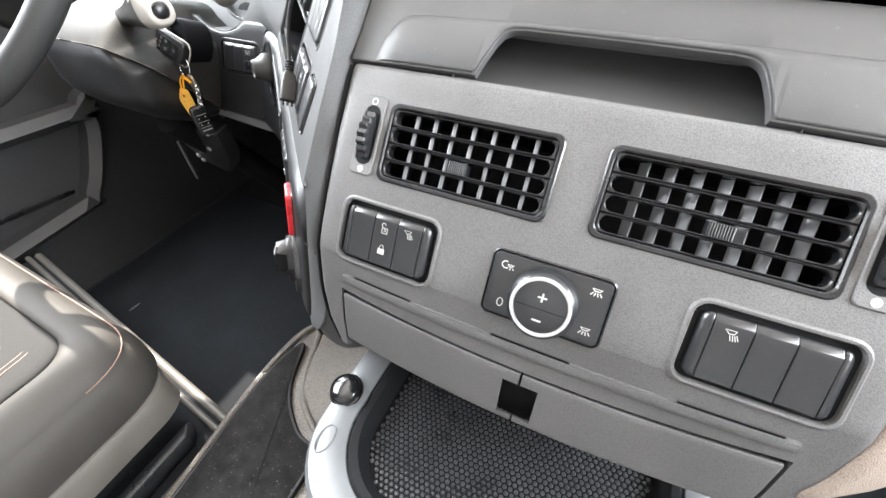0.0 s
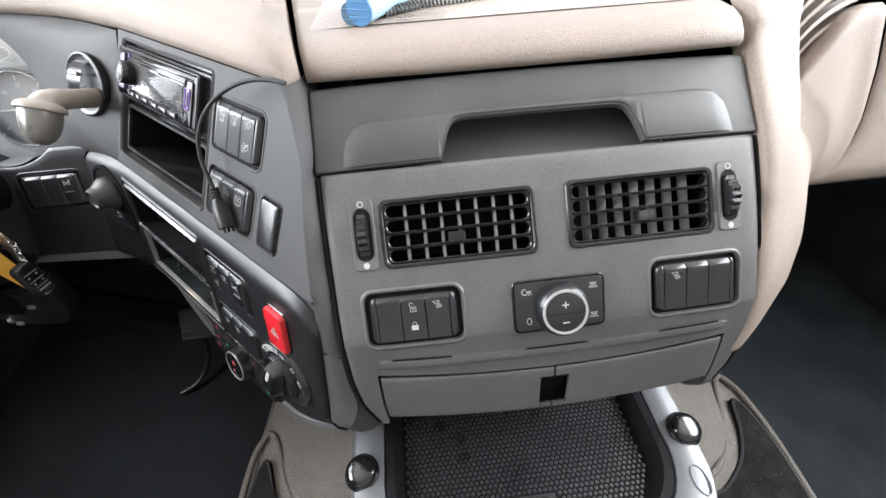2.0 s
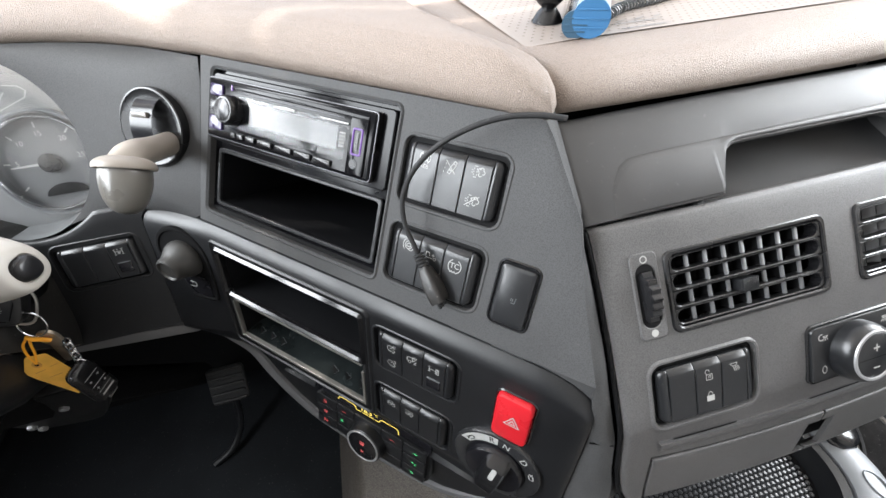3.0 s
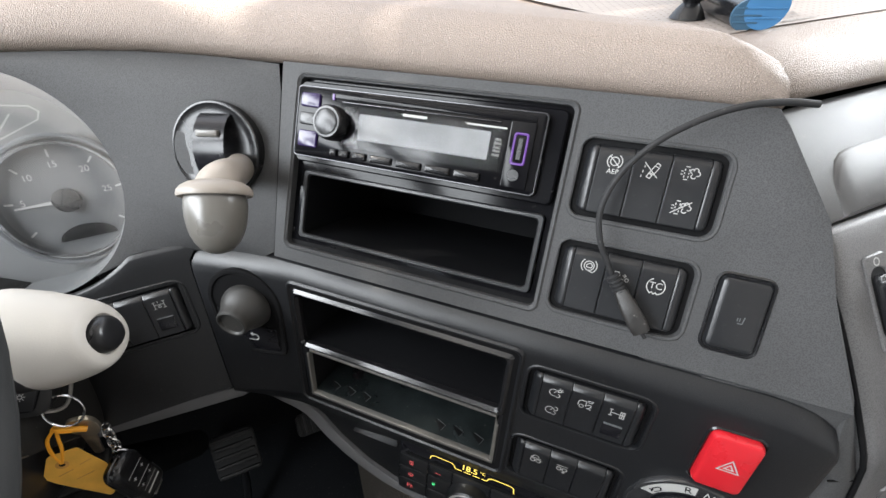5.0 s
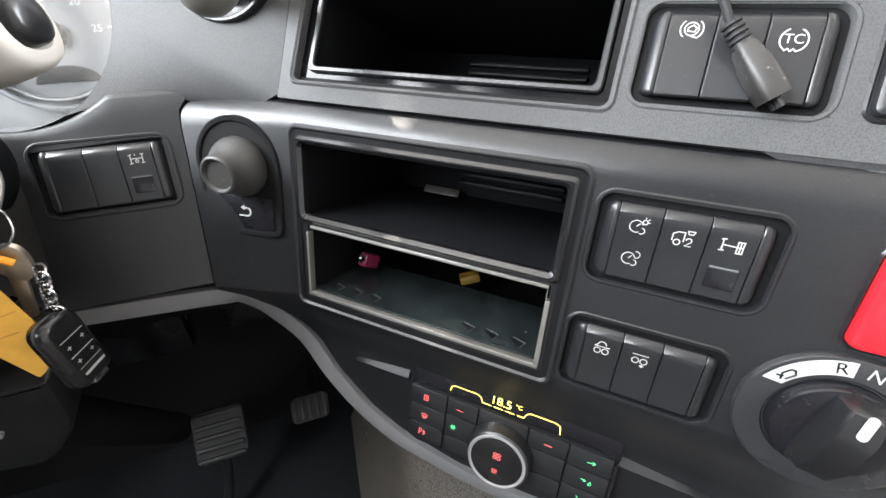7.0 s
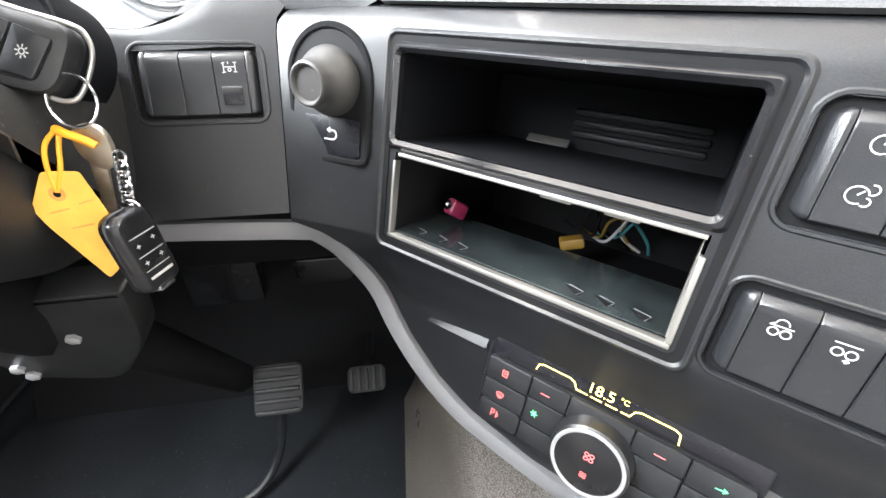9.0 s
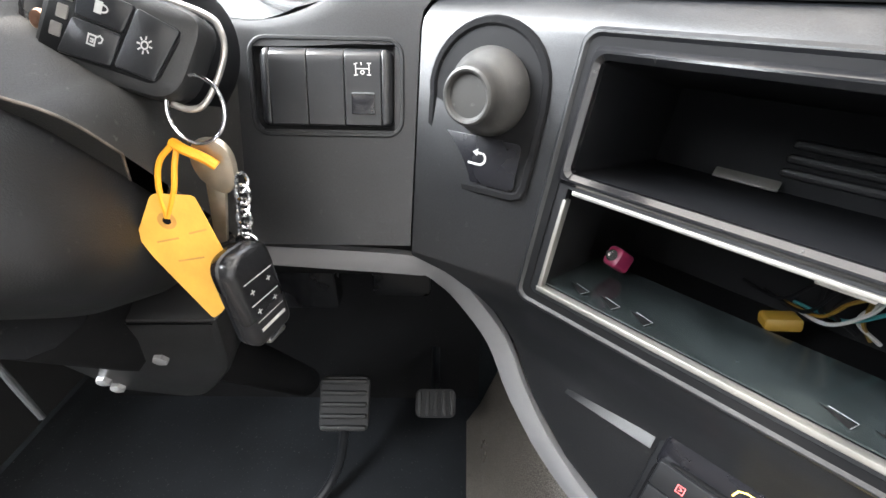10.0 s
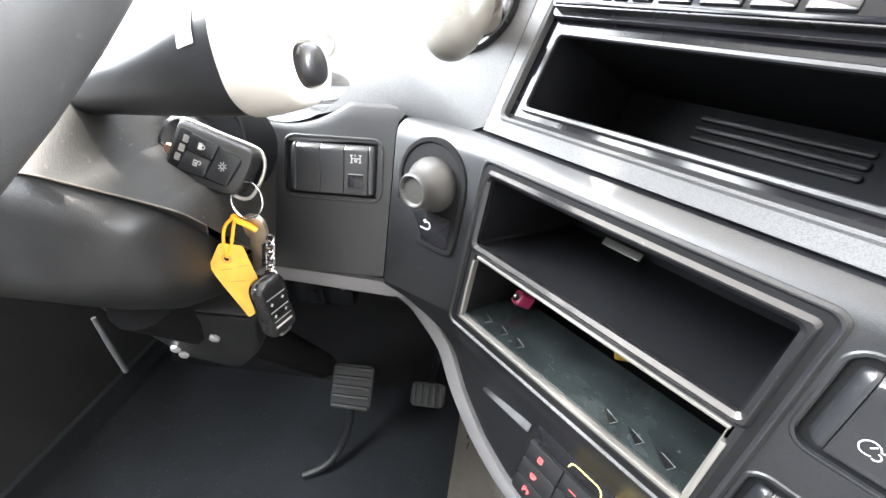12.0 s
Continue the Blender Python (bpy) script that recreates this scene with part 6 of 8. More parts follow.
DOTS = material("shaded_perforation", (0.20, 0.17, 0.15), 0.8)
# perforated speaker field on the centre pad
bm = bmesh.new()
loft(bm, [[(x, y, 0.8716 - 0.004 * (y - 0.14) + (0.0 if abs(x) < 0.18 else -0.001)) for x in steps(-0.185, 0.165, 8)] for y in steps(0.135, 0.52, 10)])
grille = part("perforated_field", bm, GRILLE, pads, "pale perforated speaker cover")
holes = bmesh.new()
for i in range(44):
    for j in range(50):
        x = -0.178 + i * 0.0078 + (j % 2) * 0.0039
        y = 0.142 + j * 0.0068
        hole_z = 0.8720 - 0.004 * (y - 0.14)
        holes.faces.new([holes.verts.new((x + 0.0011 * math.cos(a), y + 0.0011 * math.sin(a), hole_z)) for a in (0, 1.047, 2.094, 3.1416, 4.189, 5.236)])
part("perforation", holes, DOTS, grille, smooth=0)["kind"] = "stuff"
bm = bmesh.new()
for x0, y0, x1, y1 in ((-0.109, 0.152, -0.062, 0.153), (-0.107, 0.140, -0.064, 0.141), (-0.100, 0.157, -0.090, 0.160), (-0.084, 0.158, -0.074, 0.161), (-0.066, 0.159, -0.058, 0.161)):
    stroke(bm, [(x0, y0), (x1, y1)], 0.0012, 0.8723)
part("maker_plate", bm, LEVER, pads, "embossed maker's mark as plain bars")

# ---- right cheek of the console and passenger dash ----
def passenger_face(z):
    """How far forward the passenger panel lies at height z."""
    return lerp(z, (0.605, 0.19), (0.622, 0.155), (0.633, 0.138), (0.66, 0.142), (0.70, 0.156), (0.75, 0.172), (0.79, 0.184), (0.83, 0.196))


def pod_top(x):
    return lerp(x, (0.3385, 0.757), (0.352, 0.772), (0.38, 0.793), (0.403, 0.817), (0.44, 0.826), (0.60, 0.828))


def seam_x(z):
    """The curved joint between the vent pod and the glovebox panel."""
    return lerp(z, (0.605, 0.405), (0.637, 0.412), (0.648, 0.435), (0.664, 0.450), (0.69, 0.459), (0.718, 0.4635), (0.77, 0.460), (0.83, 0.448))


# one skin: the cheek beside the console, running on into the pod under the vent
CHEEK = ((0.90, 0.196, 0.60, 0.42, 0.70), (0.885, 0.196, 0.30, 0.36, 0.40), (0.876, 0.196, 0.13, 0.345, 0.26), (0.868, 0.196, 0.092, 0.340, 0.218), (0.85, 0.193, 0.078, 0.338, 0.203), (0.82, 0.191, 0.045, 0.335, 0.186), (0.79, 0.190, 0.014, 0.335, 0.171), (0.757, 0.189, -0.012, 0.3385, 0.158), (0.73, 0.187, -0.030, 0.358, 0.150), (0.70, 0.184, -0.051, 0.386, 0.143), (0.67, 0.180, -0.066, 0.402, 0.138), (0.645, 0.176, -0.074, 0.405, 0.137), (0.62, 0.170, -0.079, 0.400, 0.145), (0.605, 0.168, -0.06, 0.395, 0.17))
starts = smooth_line([(x0, y0, z) for z, x0, y0, x1, y1 in CHEEK], 3)
ends = smooth_line([(x1, y1, z) for z, x0, y0, x1, y1 in CHEEK], 3)
corner = 7 * 3
bm = bmesh.new()
grid = []
for i, (a, b) in enumerate(zip(starts, ends)):
    a, b = Vector(a), Vector(b)
    z = a.z
    dirn = (b - a).normalized()
    nrm = Vector((dirn.y, -dirn.x, 0))
    row = [a + Vector((-0.003, 0.03, 0)), a + Vector((-0.003, 0.004, 0)), a + Vector((0.001, 0, 0)), a + Vector((0.010, 0.002, 0))]
    row += [a.lerp(b, f) + nrm * d for f, d in ((0.12, 0.011), (0.25, 0.0155), (0.4, 0.0155), (0.55, 0.012), (0.7, 0.0075), (0.85, 0.0035))] + [b]
    if i >= corner:
        low = ends[-1][2]
        far = seam_x(z) - 0.0012
        for f in (0.08, 0.18, 0.3, 0.44, 0.58, 0.72, 0.86, 0.96, 0.99):
            x = b.x + (far - b.x) * f
            zz = low + (z - low) * (pod_top(x) - low) / (0.757 - low)
            x = b.x + (seam_x(zz) - 0.0012 - b.x) * f
            h = min(1.0, f / 0.8)
            y = b.y + (passenger_face(zz) - b.y) * h * h * (3 - 2 * h) + 0.5 * (far - b.x) * h * (1 - h) ** 2 * 0.8
            row.append(Vector((x, y + (0.003 if f == 0.99 else 0.0), zz)))
    grid.append([bm.verts.new(p) for p in row])
for r, q in zip(grid, grid[1:]):
    for j in range(min(len(r), len(q)) - 1):
        bm.faces.new((r[j], r[j + 1], q[j + 1], q[j]))
# rounded lip along the top of the pod
lip = [grid[corner][10:]]
for d in ((0.0, 0.004, 0.006), (0.0, 0.012, 0.009), (0.0, 0.026, 0.006), (0.0, 0.08, -0.02)):
    k = [min(1.0, i / 3) for i in range(len(lip[0]))]
    lip.append([bm.verts.new(v.co + Vector(d) * (0.15 + 0.85 * q)) for v, q in zip(lip[0], k)])
for r, q in zip(lip, lip[1:]):
    for j in range(len(r) - 1):
        bm.faces.new((r[j], q[j], q[j + 1], r[j + 1]))
bmesh.ops.recalc_face_normals(bm, faces=bm.faces)
part("console_cheek", bm, LEATHER, pads, smooth=75)
bm = bmesh.new()
rows = []
for f in (0.0, 0.004, 0.03, 0.2, 0.6, 1.0):
    row = [(0.41 + 0.8 * f, 0.30, 0.605)]
    for g in steps(0, 1, 12):
        z = 0.622 + g * 0.206
        row.append((seam_x(z) + 0.0012 + (1.2 - seam_x(z)) * f, passenger_face(z) + (0.003 if f == 0 else 0.0), z))
    last = row[-1]
    row += [(last[0], last[1] + 0.004, last[2] + 0.007), (last[0], last[1] + 0.014, last[2] + 0.010), (last[0], last[1] + 0.10, last[2] + 0.02), (last[0], 0.8, 0.92)]
    rows.append(row)
loft(bm, rows)
part("glovebox_panel", bm, LEATHER, pads, smooth=60)
bm = bmesh.new()
loft(bm, [[(0.36, 0.30, 0.61), (1.2, 0.30, 0.61)], [(0.36, 0.45, 0.45), (1.2, 0.45, 0.45)], [(0.36, 0.84, 0.40), (1.2, 0.84, 0.40)]])
part("passenger_underside", bm, FLOORM, pads)

# passenger vent in the notch between cheek and pod
vent = thing("side_air_vent", "beige passenger air vent with pale curved slats", "air vent")
bm = bmesh.new()
loft(bm, [[(0.33, 0.235, 0.72), (0.50, 0.32, 0.72)], [(0.33, 0.235, 0.88), (0.50, 0.32, 0.88)]])
part("duct", bm, GREY, vent)
for k, mat in enumerate((LEATHER, GRILLE, LEATHER, GRILLE, LEATHER)):
    bm = bmesh.new()
    dz = 0.0165 * k
    pts = smooth_line([(0.343 - 0.003 * k, 0.186 + 0.004 * k, 0.768 + dz), (0.356 - 0.003 * k, 0.196 + 0.004 * k, 0.790 + dz), (0.385, 0.208 + 0.004 * k, 0.812 + dz), (0.43, 0.222 + 0.004 * k, 0.824 + dz)], 5)
    rows = [[p + Vector(q) for p in pts] for q in ((-0.001, -0.004, 0.0035), (0.0, -0.006, 0.0), (0.002, -0.003, -0.0035), (0.006, 0.02, -0.004))]
    loft(bm, rows)
    part("slat", bm, mat, vent)
bm = bmesh.new()
tube(bm, [(0.455, 0.235, 0.832), (0.457, 0.232, 0.845), (0.460, 0.232, 0.853)], [0.006, 0.010, 0.005], 12)
part("slat_knob", bm, SATIN, vent)

# ---- tray, tunnel and mats ----
tray = thing("console_tray", "black storage tray with silver side rails under the console", "tray")


def ushape(x, y0, y1, r, n=10):
    """A bay outline, open at the back: counter-clockwise."""
    pts = [(-x, y1)]
    pts += [(-x + r + r * math.cos(a), y0 + r + r * math.sin(a)) for a in [radians(180 + 90 * k / n) for k in range(n + 1)]]
    pts += [(x - r + r * math.cos(a), y0 + r + r * math.sin(a)) for a in [radians(270 + 90 * k / n) for k in range(n + 1)]]
    pts += [(x, y1)]
    return pts


bm = bmesh.new()
outer, mid, inn = ushape(0.234, -0.205, 0.10, 0.11), ushape(0.188, -0.168, 0.10, 0.09), ushape(0.176, -0.158, 0.10, 0.085)
rows = []
for line, z in ((outer, 0.33), (offset(outer, 0.001), 0.385), (offset(outer, 0.008), 0.398), (offset(outer, 0.022), 0.402), (offset(mid, -0.010), 0.401), (offset(mid, -0.001), 0.396), (mid, 0.390)):
    rows.append([(x, y, z) for x, y in line])
loft(bm, rows)
part("silver_rail", bm, SILVER, tray, "silver painted rail")
bm = bmesh.new()
rows = []
for line, z in ((mid, 0.392), (offset(mid, 0.004), 0.396), (inn, 0.394), (offset(inn, 0.004), 0.385), (offset(inn, 0.010), 0.366)):
    rows.append([(x, y, z) for x, y in line])
loft(bm, rows)
part("tray_rim", bm, SWITCH, tray)
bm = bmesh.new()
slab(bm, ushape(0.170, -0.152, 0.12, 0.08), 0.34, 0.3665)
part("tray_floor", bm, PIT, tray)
bm = bmesh.new()
for i in range(46):
    for j in range(34):
        x, y = -0.160 + i * 0.0070 + (j % 2) * 0.0035, -0.145 + j * 0.0061
        if abs(x) > 0.160 or (abs(x) > 0.11 and y < -0.10 and (abs(x) - 0.09) ** 2 + (y + 0.075) ** 2 > 0.0052) or (abs(x) < 0.036 and -0.128 < y < -0.106):
            continue
        a = [bm.verts.new((x + 0.0031 * math.cos(t), y + 0.0031 * math.sin(t), 0.3666)) for t in (0.52, 1.57, 2.62, 3.67, 4.71, 5.76)]
        b = [bm.verts.new((x + 0.0019 * math.cos(t), y + 0.0019 * math.sin(t), 0.3683)) for t in (0.52, 1.57, 2.62, 3.67, 4.71, 5.76)]
        bridge(bm, a, b)
        bm.faces.new(b)
part("honeycomb_mat", bm, HONEY, tray, "black rubber mat with raised honeycomb")["kind"] = "stuff"
bm = bmesh.new()
slab(bm, rrect(0.062, 0.020, 0.002, -0.001, -0.117), 0.3664, 0.3682, 0.0006)
plate = part("maker_plate", bm, RUBBER, tray, "embossed plate with plain bars")
for k in range(3):
    bm = bmesh.new()
    slab(bm, rrect(0.013, 0.011, 0.002, -0.019 + 0.018 * k, -0.117), 0.368, 0.3692, 0.0004)
    part("plate_bar", bm, SWITCH, plate)
for sx in (-1, 1):
    bm = bmesh.new()
    lathe(bm, [(0.0228, 0.0), (0.0224, 0.0035), (0.0205, 0.0045), (0.0203, 0.0085), (0.0192, 0.0112), (0.0165, 0.0136), (0.0120, 0.0150), (0.0050, 0.0156)], 32, pose(0.2165 * sx, -0.063, 0.399, 8, 6 * sx, 0))
    part("rail_button", bm, BUTTON, tray, "glossy black push button")
    bm = bmesh.new()
    band(bm, [(0.204 * sx + x, -0.125 + y) for x, y in arc(0, 0, 0.010, 0, 345, 23, 0.018)], [(0.204 * sx + x, -0.125 + y) for x, y in arc(0, 0, 0.0085, 0, 345, 23, 0.0165)], 0.398, 0.4035, 0.0004)
    part("embossed_ring", bm, SILVER, tray)

tunnel = thing("engine_tunnel", "beige grained engine tunnel cover under the console", "tunnel")


def tunnel_x(y):
    return lerp(y, (-1.2, 0.44), (-0.1, 0.440), (0.05, 0.432), (0.13, 0.424), (0.25, 0.42), (0.6, 0.40))


bm = bmesh.new()
rows = []
for y in steps(-1.2, 0.5, 34):
    xt = tunnel_x(y)
    lift = 0.075 * max(0.0, min(1.0, (y + 0.12) / 0.22))
    prof = [(1.0 * xt + 0.075, 0.0), (xt + 0.05, 0.06), (xt + 0.012, 0.20), (xt - 0.002, 0.245), (xt - 0.020, 0.266), (xt - 0.06, 0.272), (0.30, 0.274 + 0.3 * lift), (0.24, 0.285 + 0.9 * lift), (0.15, 0.292 + lift), (0.0, 0.295 + lift)]
    rows.append([(x, y, z) for x, z in prof] + [(-x, y, z) for x, z in prof[-2::-1]])
loft(bm, rows)
part("cover", bm, TUNNEL, tunnel, smooth=60)
# moulded welt beside each carpet
for sx in (-1, 1):
    for pts, r in ((((0.406, -0.30), (0.426, -0.09), (0.424, 0.005), (0.412, 0.045), (0.400, 0.052), (0.385, 0.030), (0.362, -0.03), (0.330, -0.075), (0.285, -0.105), (0.24, -0.115)), 0.0055),):
        bm = bmesh.new()
        tube(bm, smooth_line([(x * sx, y + 0.012, 0.270 + (0.012 if x < 0.3 else 0.003 if x < 0.36 else 0)) for x, y in pts], 5), r, 10)
        part("welt", bm, TUNNEL, tunnel)


def tunnel_mat(sx):
    ob = thing("tunnel_mat", "black carpet mat with a stitched edge lying on the tunnel", "floor mat", None, "tunnel mats")
    edge = smooth_line([(0.380, -0.55, 0), (0.398, -0.30, 0), (0.416, -0.10, 0), (0.414, -0.02, 0), (0.402, 0.018, 0), (0.390, 0.012, 0), (0.372, -0.035, 0), (0.345, -0.075, 0), (0.30, -0.108, 0), (0.255, -0.125, 0), (0.245, -0.20, 0), (0.245, -0.55, 0)], 5)
    out = [(p.x * sx, p.y) for p in edge]
    out = out if sx < 0 else out[::-1]
    a = sum(p[0] * q[1] - q[0] * p[1] for p, q in zip(out, out[1:] + out[:1]))
    out = out if a > 0 else out[::-1]
    bm = bmesh.new()
    f = lambda x, y, z: (x, y, z + 0.012 * max(0.0, min(1.0, (0.31 - abs(x)) / 0.06)))
    slab(bm, out, 0.272, 0.280, 0.002, f)
    part("carpet_top", bm, CARPET, ob)
    bm = bmesh.new()
    tube(bm, [f(x, y, 0.2785) for x, y in offset(out, 0.003)], 0.0028, 6, closed=True)
    part("bound_edge", bm, RUBBER, ob)


tunnel_mat(-1)
tunnel_mat(1)

# ---- driver's footwell ----
def pedal(name, label, x, y, z, w, h, ribs, tilt, arm):
    ob = thing(name, label, "pedal", pose(x, y, z, tilt, 0, 0))
    bm = bmesh.new()
    slab(bm, rrect(w, h, 0.010), -0.008, 0.0, 0.002)
    pad = part("pad", bm, RUBBER, ob)
    for k in range(ribs):
        bm = bmesh.new()
        if w > h:
            slab(bm, rrect(w * 0.10, h * 0.86, 0.0025, -w * 0.4 + w * 0.8 * k / (ribs - 1), 0), 0.0, 0.005, 0.0018)
        else:
            slab(bm, rrect(w * 0.92, h * 0.085, 0.0025, 0, -h * 0.42 + h * 0.84 * k / (ribs - 1)), 0.0, 0.005, 0.0018)
        part("rib", bm, RIBR, pad)
    if arm:
        bm = bmesh.new()
        inv = ob.matrix_basis.inverted()
        tube(bm, [inv @ q for q in smooth_line([Vector(q) for q in arm], 6)], 0.008, 10)
        part("arm", bm, SWITCH, ob)
    return ob


RIBR = material("worn_pedal_rubber", (0.010, 0.010, 0.0105), 0.6, grain=0.2, grain_scale=300, specks=0.12)
pedal("brake_pedal", "ribbed black rubber brake pedal on a bent steel arm", -0.677, 0.40, 0.192, 0.074, 0.080, 5, 52, [(-0.682, 0.405, 0.15), (-0.688, 0.395, 0.10), (-0.700, 0.375, 0.055), (-0.725, 0.345, 0.026), (-0.765, 0.325, 0.014)])
pedal("accelerator_pedal", "ribbed black accelerator pedal standing on the floor", -0.540, 0.412, 0.180, 0.062, 0.042, 5, 38, [(-0.54, 0.42, 0.17), (-0.54, 0.50, 0.12), (-0.54, 0.60, 0.10)])
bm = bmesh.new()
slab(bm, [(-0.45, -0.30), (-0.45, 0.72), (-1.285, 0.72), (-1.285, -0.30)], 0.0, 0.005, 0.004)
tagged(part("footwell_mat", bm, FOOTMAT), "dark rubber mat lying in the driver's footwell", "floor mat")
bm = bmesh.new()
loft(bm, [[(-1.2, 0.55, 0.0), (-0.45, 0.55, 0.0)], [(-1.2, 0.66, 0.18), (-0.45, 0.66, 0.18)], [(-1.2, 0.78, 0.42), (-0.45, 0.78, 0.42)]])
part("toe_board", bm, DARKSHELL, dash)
for x0, x1, y, z0, z1 in ((-0.80, -0.69, 0.52, 0.30, 0.40), (-0.64, -0.55, 0.54, 0.31, 0.36)):
    bm = bmesh.new()
    slab(bm, rrect(x1 - x0, z1 - z0, 0.008, (x0 + x1) / 2, (z0 + z1) / 2), 0.0, 0.03, 0.004)
    part("pedal_box", bm, SATIN, dash, m=plane((0, y, 0), (1, 0, 0), (0, 0, 1)))

# ---- steering column ----
SHROUD = material("scuffed_black_shroud", (0.026, 0.0255, 0.0245), 0.62, grain=0.4, grain_scale=1400, vary=0.3, vary_scale=30, specks=0.10, spec=0.22)
LOWSHROUD = material("black_lower_shroud", (0.015, 0.015, 0.0155), 0.45, grain=0.4, grain_scale=1400, vary=0.3, vary_scale=30, specks=0.05, spec=0.4)
SCUFF = material("scuffed_edge", (0.10, 0.082, 0.066), 0.6, vary=0.5, vary_scale=120, specks=0.3)
column = thing("steering_column", "black scuffed steering column shroud with a keyhole", "steering column")


def shroud_half(sign, grow):
    """The upper (1) or lower (-1) shell of the column, parted along a plane that falls forwards."""
    bm = bmesh.new()
    rows = []
    for y, wx, zt, zb in COLUMN:
        line = []
        for k in range(120):
            a = 2 * math.pi * k / 120
            c, q = math.cos(a), math.sin(a)
            x = (wx + grow) * math.copysign(abs(c) ** 0.42, c) * (1.09 if c > 0 and sign > 0 else 1.0)
            top = min(zt, lerp(x, (0.070, 0.045), (0.115, 0.026))) + max(0.0, zt - 0.045) * lerp(x, (0.045, 1.0), (0.060, 0.75), (0.072, 0.25), (0.080, 0.0))
            h = ((top if q > 0 else zb) + grow) * math.copysign(abs(q) ** 0.5, q)
            line.append((-0.785 + x, y - grow, 0.665 + h))
        rows.append(line)
    v = loft(bm, rows, True)
    bm.faces.new(v[0])
    bmesh.ops.bisect_plane(bm, geom=bm.verts[:] + bm.edges[:] + bm.faces[:], plane_co=(0, 0.165, 0.660), plane_no=(0, 1.17 * sign, sign), clear_inner=True)
    if sign > 0:
        lip = sorted((v.co.copy() for v in bm.verts if abs(1.17 * (v.co.y - 0.165) + v.co.z - 0.660) < 1e-5), key=lambda p: math.atan2(p.x + 0.785, 0.30 - p.y))
        mid = Vector((-0.785, 0.30, 0.660 - 1.17 * 0.135))
        loft(bm, [lip, [p.lerp(mid, 0.6) for p in lip]])
        edge = bmesh.new()
        tube(edge, lip, 0.0006, 6)
        part("parting_edge", edge, SCUFF, column, "scuffed pale parting edge")
    part("upper_shell" if sign > 0 else "lower_shell", bm, SHROUD if sign > 0 else LOWSHROUD, column, smooth=50)


COLUMN = [(0.112, 0.080, 0.024, 0.018), (0.114, 0.096, 0.036, 0.028), (0.121, 0.107, 0.047, 0.044), (0.137, 0.1115, 0.060, 0.064), (0.165, 0.113, 0.074, 0.088), (0.20, 0.114, 0.084, 0.106), (0.25, 0.115, 0.082, 0.116), (0.36, 0.115, 0.05, 0.118)]
shroud_half(1, 0.0025)
shroud_half(-1, 0.0)
# lower bracket with bright screws
bm = bmesh.new()
slab(bm, rounded([(-0.078, 0.050), (-0.050, -0.020), (-0.034, -0.056), (0.030, -0.075), (0.075, -0.020), (0.092, 0.050)], (0.006, 0.02, 0.01, 0.02, 0.02, 0.006)), -0.030, 0.0, 0.006)
bracket = part("lower_bracket", bm, LOWSHROUD, column, m=plane((-0.772, 0.222, 0.486), (1, 0, 0.02), (0, -0.25, 1)))
for x, y in ((-0.031, 0.002), (-0.031, -0.034), (-0.027, -0.046), (0.031, 0.000)):
    bm = bmesh.new()
    lathe(bm, [(0.0060, -0.002), (0.0055, 0.003), (0.0035, 0.0042)], 6)
    part("screw", bm, RINGM, bracket, "bright hex screw", m=at(x, y, 0.0))
bm = bmesh.new()
tube(bm, [(-0.775, 0.20, 0.56), (-0.775, 0.34, 0.36), (-0.775, 0.50, 0.12)], [0.035, 0.028, 0.026], 14)
part("lower_shaft", bm, DARKSHELL, column)
bm = bmesh.new()
tube(bm, [(-0.9877, 0.30, 0.4086), (-0.987, 0.30, 0.355), (-0.9858, 0.30, 0.2999)], [0.0030, 0.0038, 0.0034], 10)
part("stay_rod", bm, CAP, column, "thin grey stay rod")
bm = bmesh.new()
tube(bm, [(-0.90, 0.22, 0.57), (-0.89, 0.26, 0.46), (-0.86, 0.34, 0.34)], 0.004, 8)
part("stay_rod", bm, STEEL, column)


def steering_wheel():
    ob = thing("steering_wheel", "black leather steering wheel with three spokes", "steering wheel", plane((-0.762, 0.0658, 0.8392), (0.9992, -0.0394, 0), (0.0277, 0.701, 0.7126)))
    bm = bmesh.new()
    tube(bm, [(0.2074 * math.cos(a), 0.2074 * math.sin(a), 0) for a in [2 * math.pi * k / 72 for k in range(72)]], 0.0155, 16, closed=True)
    part("rim", bm, WHEELM, ob)
    bm = bmesh.new()
    lathe(bm, [(0.075, -0.05), (0.078, -0.02), (0.070, 0.0), (0.05, 0.008)], 32)
    part("hub", bm, BLACK, ob)
    for a in (180, 0, 270):
        bm = bmesh.new()
        c, s = math.cos(radians(a)), math.sin(radians(a))
        tube(bm, [(0.06 * c, 0.06 * s, -0.02), (0.13 * c, 0.13 * s, -0.018), (0.205 * c, 0.205 * s, -0.004)], [0.026, 0.018, 0.013], 12, flat=0.5)
        part("spoke", bm, SATIN, ob)


WHEELM = material("black_wheel_leather", (0.026, 0.026, 0.026), 0.5, grain=0.15, grain_scale=1300, grain_kind="voronoi", specks=0.05, spec=0.3)
steering_wheel()


